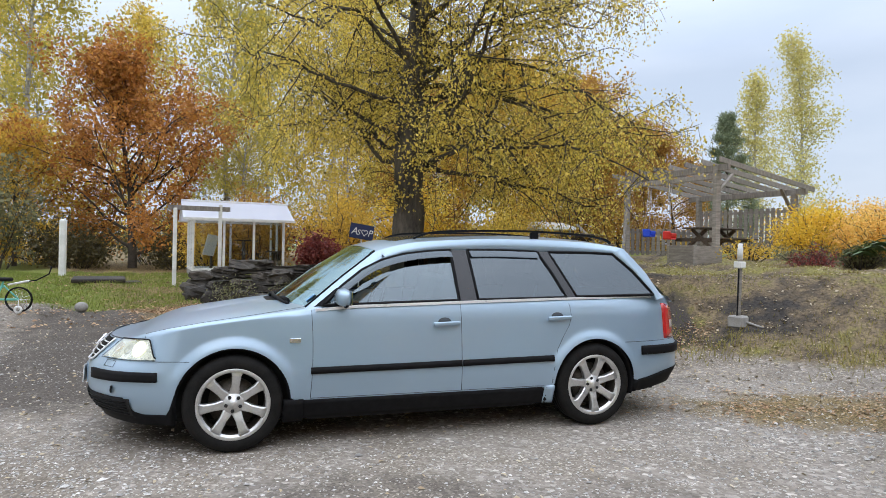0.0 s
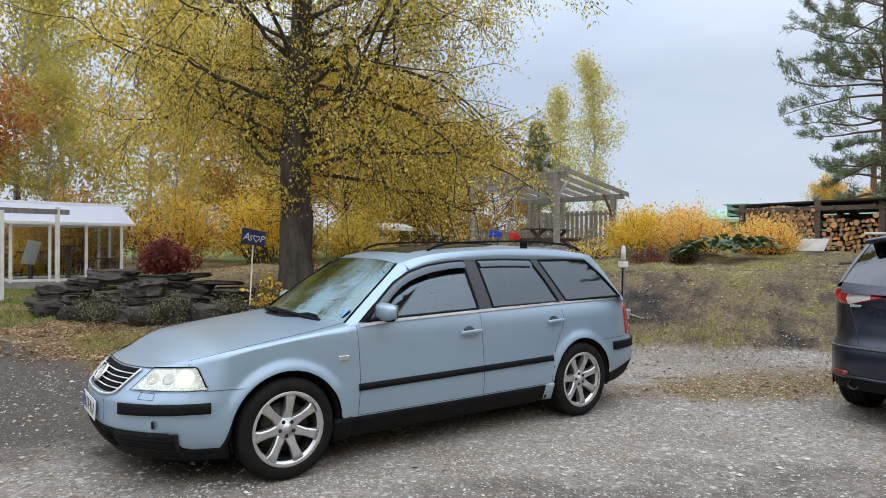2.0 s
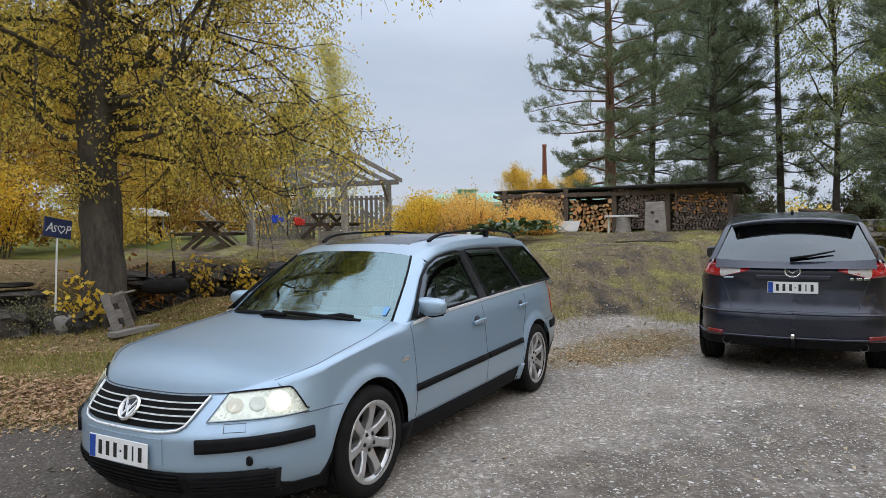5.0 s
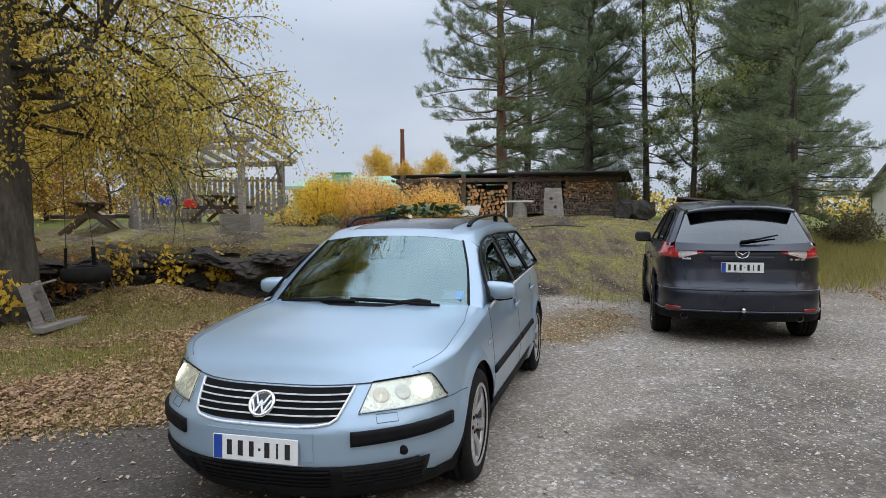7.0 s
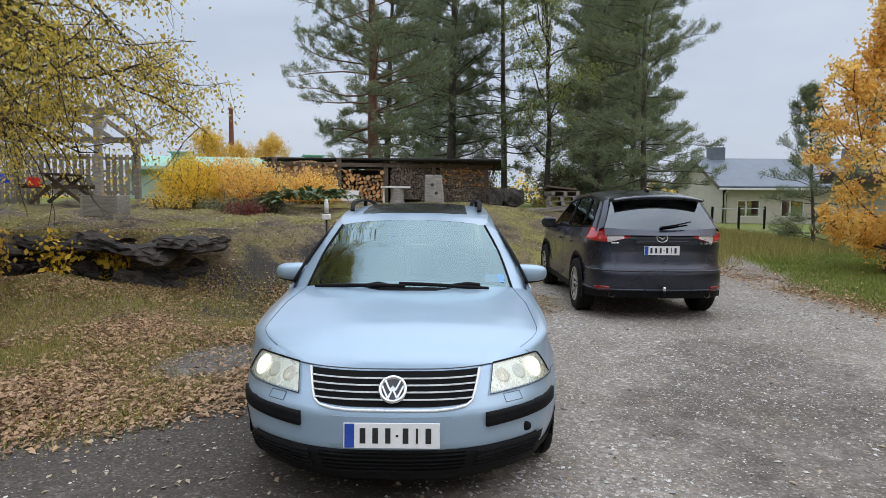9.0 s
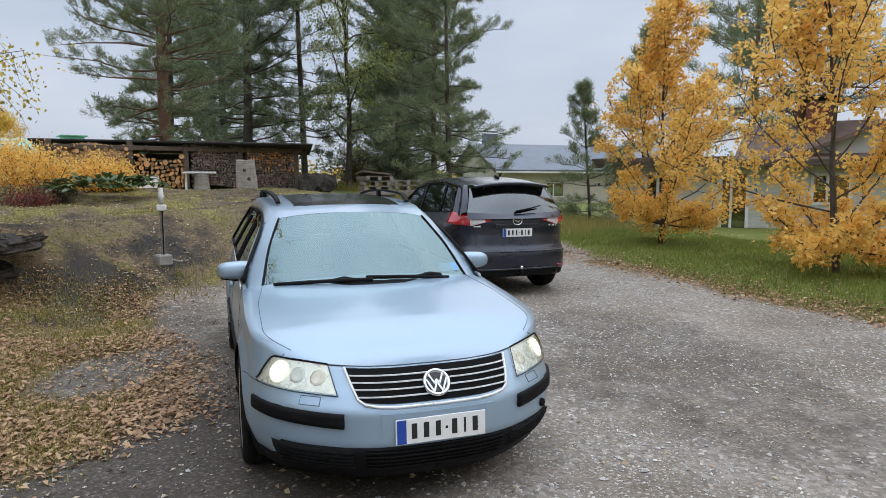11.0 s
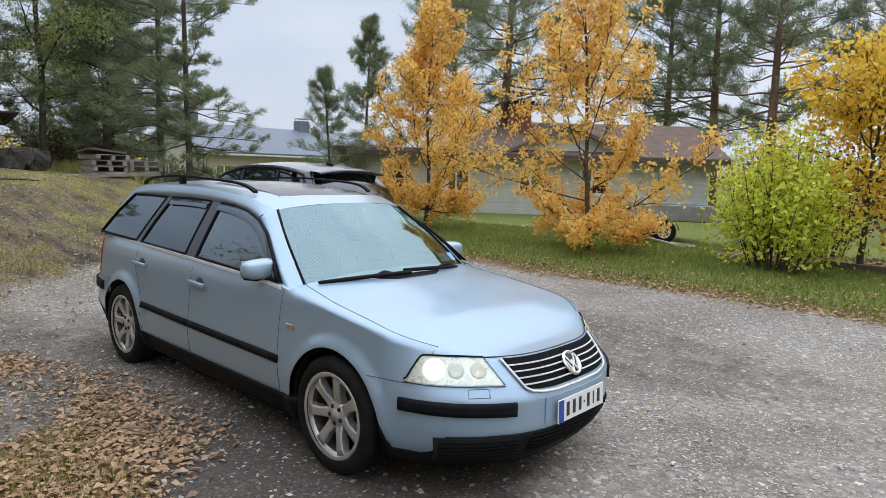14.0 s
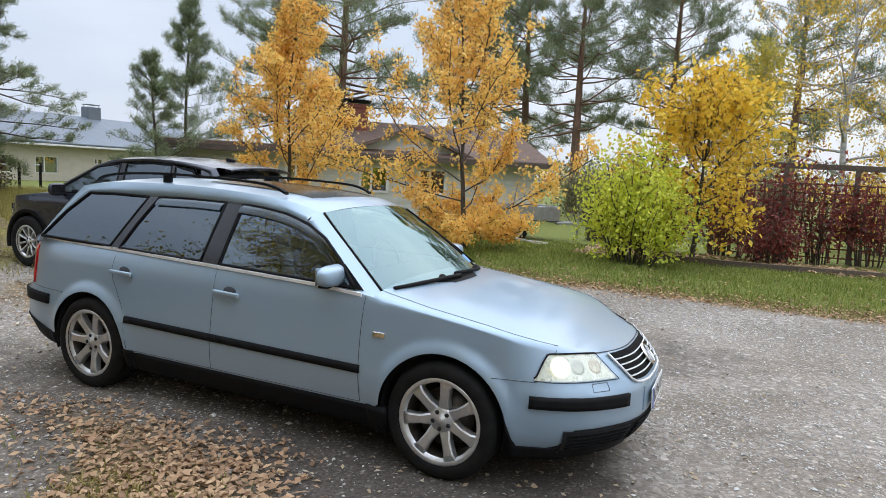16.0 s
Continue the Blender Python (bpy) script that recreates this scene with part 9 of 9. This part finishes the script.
for y in (0.5, -HL - 0.5):
    for x, a in ((HD / 4 - 0.3, -an), (HD * 0.75 + 0.3, an)):
        bx("barge_board", hs, (sl, 0.04, 0.22), (x, y, (HE + HRZ) / 2 - 0.05), "brown_wood", (0, a, 0))
bx("gutter", hs, (0.12, HL + 1.0, 0.10), (-0.68, -HL / 2, HE - 0.22), "white_paint")
tube("downpipe", [(-0.62, -0.1, HE - 0.25), (-0.1, -0.1, HE - 0.5), (-0.1, -0.1, 0.1)], 0.05, M["white_paint"], hs, 8)
for y in (-1.1, -10.2):
    c = bx("chimney", hs, (0.75, 0.95, 1.1), (HD / 2, y, HRZ + 0.35), "slate_roof")
    bx("chimney_cap", c, (0.7, 0.9, 0.04), (0, 0, 0.72), "slate_roof")
    for dx in (-0.28, 0.28):
        for dy in (-0.36, 0.36):
            bx("cap_leg", c, (0.03, 0.03, 0.2), (dx, dy, 0.62), "slate_roof")
fp = root("fence_post", (26.0, -14.2, 0), 0, "dark iron post with a thin rail before the house", "fence")
for x, y in ((0, 0), (1.6, -2.0), (-0.8, 1.6)):
    bx("post", fp, (0.09, 0.09, 1.2), (x, y, 0.6), "black_plastic")
beam("rail", fp, (-0.8, 1.6, 1.1), (1.6, -2.0, 1.1), 0.04, 0.05, "galv")

# grey-sided house behind the golden trees
wh2 = root("house", (14.8, -12.4, -0.12), 0, "light grey board house with a brown roof", "house")
dirv = Vector((-8.2, -7.0, 0)).normalized()
wh2.matrix_basis = Matrix.Translation((14.8, -12.4, -0.12)) @ Matrix.Rotation(math.atan2(dirv.y, dirv.x), 4, "Z") @ Matrix.Diagonal((1, -1, 1, 1)) @ Matrix.Diagonal((1, -1, 1, 1))
WL, WE, WR = 13.0, 2.35, 3.55
ww = [(1.2, 2.2, 0.9, 1.9), (3.6, 4.4, 0.1, 2.0), (6.2, 7.2, 1.0, 1.9), (8.4, 9.4, 1.0, 1.9)]
f2 = root_wall = wall_with_windows("front_wall", wh2, WL, WE, ww, "siding", 0.2)
for w in ww:
    window_at(f2, *w, y=-0.03)
for k in range(17):
    z = 0.07 + k * 0.135
    segs = [0.0] + [v for w in ww if w[2] < z < w[3] for v in w[:2]] + [WL]
    for a, b in zip(segs[::2], segs[1::2]):
        bx("siding_board", f2, (b - a, 0.025, 0.13), ((a + b) / 2, -0.008, z), "siding", (8, 0, 0), 0.003)
bx("foundation", wh2, (WL, 0.3, 0.35), (WL / 2, 0.12, -0.1), "concrete")
for x in (0.1, WL - 0.1):
    bx("end_wall", wh2, (0.2, 7.0, WE), (x, 3.6, WE / 2), "siding")
bx("back_wall", wh2, (WL, 0.2, WE), (WL / 2, 7.0, WE / 2), "siding")
s2 = math.hypot(4.2, WR - WE + 0.2)
a2 = math.degrees(math.atan2(WR - WE + 0.2, 4.2))
for y, a in ((1.45, a2), (5.65, -a2)):
    bx("roof_slope", wh2, (WL - 3.5, s2, 0.12), (WL / 2 + 2.25, y, (WE + WR) / 2 + 0.06), "brown_roof", (a, 0, 0), 0.02)
bx("flat_roof", wh2, (4.6, 8.2, 0.14), (1.75, 3.5, WE + 0.06), "brown_roof", bevel=0.02)
mesh_ob("roof_gable", [(4.05, -0.4, WE), (4.05, 7.5, WE), (4.05, 3.55, WR), (4.2, -0.4, WE), (4.2, 7.5, WE), (4.2, 3.55, WR)], [(0, 1, 2), (5, 4, 3), (0, 3, 4, 1), (1, 4, 5, 2), (2, 5, 3, 0)], M["siding"], wh2, False)
bx("fascia", wh2, (WL + 1.0, 0.04, 0.2), (WL / 2, -0.66, WE - 0.1), "brown_wood")
# cross gable on the end nearer the trailer
mesh_ob("cross_gable", [(5.4, -0.22, WE - 0.05), (10.4, -0.22, WE - 0.05), (7.9, -0.22, WE + 0.95), (5.4, -0.05, WE - 0.05), (10.4, -0.05, WE - 0.05), (7.9, 2.9, WE + 0.95)], [(0, 1, 2), (0, 2, 5, 3), (1, 4, 5, 2)], M["siding"], wh2, False)
for x0, x1 in ((4.9, 7.9), (10.9, 7.9)):
    mesh_ob("gable_roof", [(x0, -0.6, WE - 0.18), (x1, -0.6, WE + 1.05), (x1, 3.2, WE + 1.05), (x0, 0.4, WE - 0.18), (x0, -0.6, WE - 0.30), (x1, -0.6, WE + 0.93), (x1, 3.2, WE + 0.93), (x0, 0.4, WE - 0.30)], [(0, 1, 2, 3), (7, 6, 5, 4), (0, 4, 5, 1), (1, 5, 6, 2), (2, 6, 7, 3), (3, 7, 4, 0)], M["brown_roof"], wh2, False)
c2 = bx("chimney", wh2, (0.85, 0.7, 1.2), (6.3, 2.4, WR + 0.15), "brick")
bx("chimney_cap", c2, (1.05, 0.9, 0.06), (0, 0, 0.72), "black_plastic")
bx("chimney_band", c2, (0.92, 0.78, 0.10), (0, 0, 0.5), "brick")

# works beyond the garden: green roofs and a tall stack
fb = root("factory", (31.0, 10.4, 0.9), 17, "long pale green industrial building with green roofs", "building")
bx("hall", fb, (8, 13.0, 2.2), (4.2, 0, 1.1), "green_wall", (0, 0, 0), 0.05)
bx("roof", fb, (9.0, 13.8, 0.14), (4.2, 0, 2.62), "green_roof", (0, -7, 0), 0.04)
bx("fascia", fb, (0.12, 13.8, 0.22), (-0.28, 0, 2.1), "green_wall", (0, 0, 0), 0.02)
for ly, lw in ((3.9, 1.0), (-3.4, 1.0)):
    ln_ = bx("roof_lantern", fb, (1.2, lw, 0.62), (2.0, ly, 2.72), "green_roof", (0, 0, 0), 0.03)
    bx("lantern_cap", ln_, (1.5, lw + 0.3, 0.07), (0, 0, 0.33), "green_roof", (0, 0, 0), 0.02)
sk = root("chimney_stack", (134, 45.5, 0), 0, "tall slim brown brick chimney stack", "chimney")
lathe("shaft", [(0.75, 0.0), (0.42, 19.6), (0.5, 19.7), (0.5, 20.2), (0.3, 20.2)], M["brick"], sk, 20, axis="z")

# ---- small things lying on the ground ----
gr = np.random.default_rng(77)


def raw_mesh(name, v, per, mat, label, category):
    """An object of many loose faces of per corners each."""
    n = len(v) // per
    me = bpy.data.meshes.new(name)
    me.vertices.add(len(v))
    me.vertices.foreach_set("co", v.astype(np.float32).ravel())
    me.loops.add(len(v))
    me.loops.foreach_set("vertex_index", np.arange(len(v), dtype=np.int32))
    me.polygons.add(n)
    me.polygons.foreach_set("loop_start", np.arange(0, len(v), per, dtype=np.int32))
    me.update(calc_edges=True)
    me.materials.append(mat)
    return tagged(new(name, me), label, category, kind="stuff")


M["fallen"] = leaf_mat("fallen_leaves", [(0.0, (0.10, 0.060, 0.040)), (0.25, (0.24, 0.145, 0.080)), (0.5, (0.40, 0.245, 0.135)), (0.75, (0.54, 0.36, 0.20)), (1.0, (0.66, 0.51, 0.34))], 0.7, 0.15)
M["fallen_pale"] = leaf_mat("pale_fallen_leaves", [(0.0, (0.24, 0.16, 0.085)), (0.5, (0.42, 0.335, 0.21)), (1.0, (0.58, 0.51, 0.40))], 0.7, 0.1)
M["blade"] = leaf_mat("grass_blades", [(0.0, (0.08, 0.11, 0.02)), (0.5, (0.20, 0.25, 0.045)), (0.85, (0.32, 0.35, 0.08)), (1.0, (0.42, 0.36, 0.15))], 0.6, 0.35)
M["dry_blade"] = leaf_mat("dry_grass", [(0.0, (0.16, 0.14, 0.04)), (0.5, (0.32, 0.28, 0.075)), (1.0, (0.46, 0.38, 0.16))], 0.7, 0.3)
M["pebble"] = surface("pale_pebbles", (0.26, 0.245, 0.225), (0.60, 0.575, 0.54), 0.85, 30, 200, per=0.5)


def scatter(n, x0, x1, y0, y1, weight):
    x, y = gr.uniform(x0, x1, n), gr.uniform(y0, y1, n)
    keep = gr.uniform(0, 1, n) < weight(x, y)
    return x[keep], y[keep]


def lay_leaves(name, x, y, size, mat, label, lift=0.012):
    n = len(x)
    z = ground_z(x, y) + gr.uniform(0.002, lift, n)
    c = np.stack([x, y, z], 1)
    t = gr.uniform(0, 2 * math.pi, n)
    a = np.stack([np.cos(t), np.sin(t), gr.normal(0, 0.22, n)], 1)
    b = np.stack([-np.sin(t), np.cos(t), gr.normal(0, 0.30, n)], 1)
    s = (size * gr.uniform(0.55, 1.35, n))[:, None]
    curl = gr.uniform(0.0, 0.35, (n, 1)) * s * np.array([[0, 0, 1.0]])
    v = np.stack([c - a * s * 0.5, c + b * s * 0.30 + curl, c + a * s * 0.55, c - b * s * 0.30 + curl * 0.6], 1)
    v[:, :, 2] = np.maximum(v[:, :, 2], z[:, None] - 0.004)
    return raw_mesh(name, v.reshape(-1, 3), 4, mat, label, "leaves")


lit = lambda x, y: zones(x, y)[1]
x, y = scatter(150000, -3.0, 6.0, 0.6, 7.0, lambda x, y: np.clip(lit(x, y), 0, 1) * np.clip(0.28 + 0.85 * np.sin(x * 1.7 + 2 * np.sin(y * 1.3)) * np.sin(y * 2.0 + x) + 0.3 * np.sin(6.1 * x + 2 * y) * np.sin(5.3 * y - 1.7 * x), 0.05, 1))
lay_leaves("fallen_leaves", x, y, 0.042, M["fallen"], "brown and yellow birch leaves lying under the tree", 0.03)
x, y = scatter(24000, -2.2, 2.2, 0.8, 3.4, lambda x, y: np.clip(lit(x, y) * (0.35 + 0.65 * np.clip(0.6 + 0.9 * np.sin(x * 1.7 + 2 * np.sin(y * 1.3)) * np.sin(y * 2.0 + x), 0, 1)), 0, 1))
lay_leaves("fallen_leaves", x, y, 0.046, M["fallen"], "carpet of tan and brown birch leaves beside the car", 0.03)
x, y = scatter(20000, 1.6, 7.0, -2.6, 1.6, lambda x, y: np.clip(lit(x, y) * np.clip(0.45 + 0.6 * np.sin(4.1 * x + 2 * y) * np.sin(5.3 * y - 1.2 * x), 0.05, 1), 0, 1))
lay_leaves("fallen_leaves", x, y, 0.034, M["fallen"], "patch of yellow leaves on the gravel", 0.02)
x, y = scatter(30000, -9.0, 9.0, -7.6, -5.4, lambda x, y: np.clip(np.exp(-((y + 6.15) / 0.4) ** 2), 0, 1) * 0.55)
lay_leaves("fallen_leaves", x, y, 0.055, M["fallen"], "dead leaves along the edge of the verge", 0.03)
x, y = scatter(9000, -8.0, 0.5, -12.0, -9.4, lambda x, y: (y < -9.3 - 0.15 * np.clip(-x - 2, 0, 6)) * 0.8)
lay_leaves("fallen_leaves", x, y, 0.085, M["fallen"], "deep bed of brown leaves behind the edging", 0.06)
x, y = scatter(40000, -8.0, 9.0, -6.0, 7.0, lambda x, y: 0.07 + 0.16 * (y > -0.5) + 0.16 * (x > 2))
lay_leaves("scattered_leaves", x, y, 0.034, M["fallen_pale"], "small pale leaves scattered over the yard", 0.010)
x, y = scatter(11000, 3.2, 14.0, -3.0, 8.0, lambda x, y: 0.5)
lay_leaves("scattered_leaves", x, y, 0.045, M["fallen_pale"], "small pale leaves scattered over moss and rock", 0.014)
x, y = scatter(9000, -9.0, 3.0, 5.0, 13.0, lambda x, y: 0.45)
lay_leaves("scattered_leaves", x, y, 0.06, M["fallen"], "yellow leaves scattered over the lawn", 0.03)
x, y = scatter(5000, -7.0, 12.0, -13.0, -6.3, lambda x, y: 0.5)
lay_leaves("scattered_leaves", x, y, 0.06, M["fallen"], "yellow leaves scattered over the verge", 0.03)


def lay_blades(name, x, y, height, mat, label, width=0.006):
    n = len(x)
    c = np.stack([x, y, ground_z(x, y) - 0.004], 1)
    t = gr.uniform(0, 2 * math.pi, n)
    s = np.stack([np.cos(t), np.sin(t), np.zeros(n)], 1) * width
    tip = np.stack([gr.normal(0, 0.35, n), gr.normal(0, 0.35, n), np.ones(n)], 1) * (height * gr.uniform(0.4, 1.3, n))[:, None]
    return raw_mesh(name, np.stack([c - s, c + s, c + tip], 1).reshape(-1, 3), 3, mat, label, "grass")


gr_w = lambda x, y: np.clip(zones(x, y)[0] * 1.2 - 0.15, 0, 1)
x, y = scatter(150000, -9.0, 14.0, -12.0, -5.6, lambda x, y: gr_w(x, y))
lay_blades("grass", x, y, 0.075, M["blade"], "short green grass of the verge")
x, y = scatter(90000, -9.0, 1.0, 5.2, 14.5, lambda x, y: gr_w(x, y))
lay_blades("grass", x, y, 0.07, M["blade"], "short green lawn with fallen leaves")
x, y = scatter(46000, 2.6, 12.5, -4.0, 8.0, lambda x, y: np.clip(zones(x, y)[3] - zones(x, y)[2], 0, 1) * np.clip(0.5 + 0.8 * np.sin(x * 2.1 + y) * np.sin(y * 2.7 - x), 0, 1))
lay_blades("dry_grass", x, y, 0.045, M["dry_blade"], "thin dry grass on the mossy slope")
x, y = scatter(30000, 3.0, 9.5, -5.0, 1.5, lambda x, y: np.clip(np.exp(-((x - (5.75 - 0.75 * (y + 0.2))) / 0.55) ** 2), 0, 1) * np.clip(0.4 + np.sin(y * 3.1) * np.sin(x * 2.3 + 1), 0, 1))
lay_blades("dry_grass", x, y, 0.10, M["dry_blade"], "tufts of dry grass at the edge of the gravel")
x, y = scatter(22000, -1.6, 4.8, 1.4, 6.3, lambda x, y: lit(x, y) * 0.7 * np.clip(0.4 + np.sin(y * 2.1) * np.sin(x * 2.3 + 1), 0, 1))
lay_blades("grass", x, y, 0.055, M["blade"], "thin grass between the fallen leaves")
x, y = scatter(60000, -1.8, 4.6, 1.6, 6.3, lambda x, y: lit(x, y) * np.clip(0.55 + 0.6 * np.sin(y * 1.9 + 2) * np.sin(x * 2.1), 0, 1))
lay_blades("dry_grass", x, y, 0.06, M["dry_blade"], "thin olive-brown grass on the slope under the tree")

x, y = scatter(60000, 8.0, 24.0, -12.0, -4.0, lambda x, y: np.clip((x - 8.2 + 0.5 * (y + 6)) / 3, 0, 1) * (0.35 + 0.65 * (np.sin(x * 1.3 + y) * np.sin(y * 1.9 - x) > -0.1)))
lay_blades("tall_grass", x, y, 0.34, M["dry_blade"], "tall dull dry grass beyond the drive", 0.009)

# loose pebbles on the gravel
x, y = scatter(200000, -8.0, 7.0, -6.2, 4.0, lambda x, y: np.clip(1 - np.maximum.reduce(zones(x, y)), 0, 1) * (1 - 0.95 * soil_shade_share(x, y)) * np.clip(0.50 + 0.45 * np.sin(x * 1.1 + 1) * np.sin(y * 1.7), 0.10, 1))
n = len(x)
r = gr.gamma(2.0, 0.0022, n) + 0.0035
c = np.stack([x, y, ground_z(x, y) + r * 0.25], 1)
octa = np.array([(1.2, 0, 0), (0, 0.75, 0), (-1.2, 0, 0), (0, -0.75, 0), (0, 0, 0.5), (0, 0, -0.5)], float)
tri = np.array([(0, 1, 4), (1, 2, 4), (2, 3, 4), (3, 0, 4)])
t = gr.uniform(0, 6.28, n)
rot = np.stack([np.cos(t), -np.sin(t), np.sin(t), np.cos(t)], 1).reshape(n, 2, 2)
base = octa[None] * (r[:, None, None] * gr.uniform(0.6, 1.3, (n, 6, 1)))
base[:, :, :2] = np.einsum("nij,nkj->nki", rot, base[:, :, :2])
pv = (base + c[:, None])[:, :5]
me = bpy.data.meshes.new("pebbles")
me.from_pydata(pv.reshape(-1, 3).tolist(), [], (tri[None] + 5 * np.arange(n)[:, None, None]).reshape(-1, 3).tolist())
me.materials.append(M["pebble"])
tagged(new("pebbles", me), "loose pale pebbles on the gravel", "gravel", kind="stuff")

# far woods closing the view
for k, (mat, n, r0, r1, h) in enumerate((("leaf_ochre", 42000, 95, 150, 6.0), ("leaf_shade", 42000, 100, 160, 6.0), ("needle_blue", 42000, 120, 170, 9.0))):
    a = gr.uniform(0, 2 * math.pi, n)
    rr = gr.uniform(r0, r1, n)
    clump = 0.45 + 0.55 * np.abs(np.sin(a * 37 + k) * np.sin(a * 61 + 2 * k)) ** 0.7
    z = gr.uniform(0, 1, n) ** 0.8 * h * clump
    c = np.stack([rr * np.cos(a), rr * np.sin(a), z], 1)
    ob = leaf_mesh("far_woods", c, 0.55, M[mat], None, gr, 0.2, 0.5, 0.8)
    tagged(ob, ("ochre", "dull brown-green", "dark conifer")[k] + " woods far beyond the yard", "woods", kind="stuff")
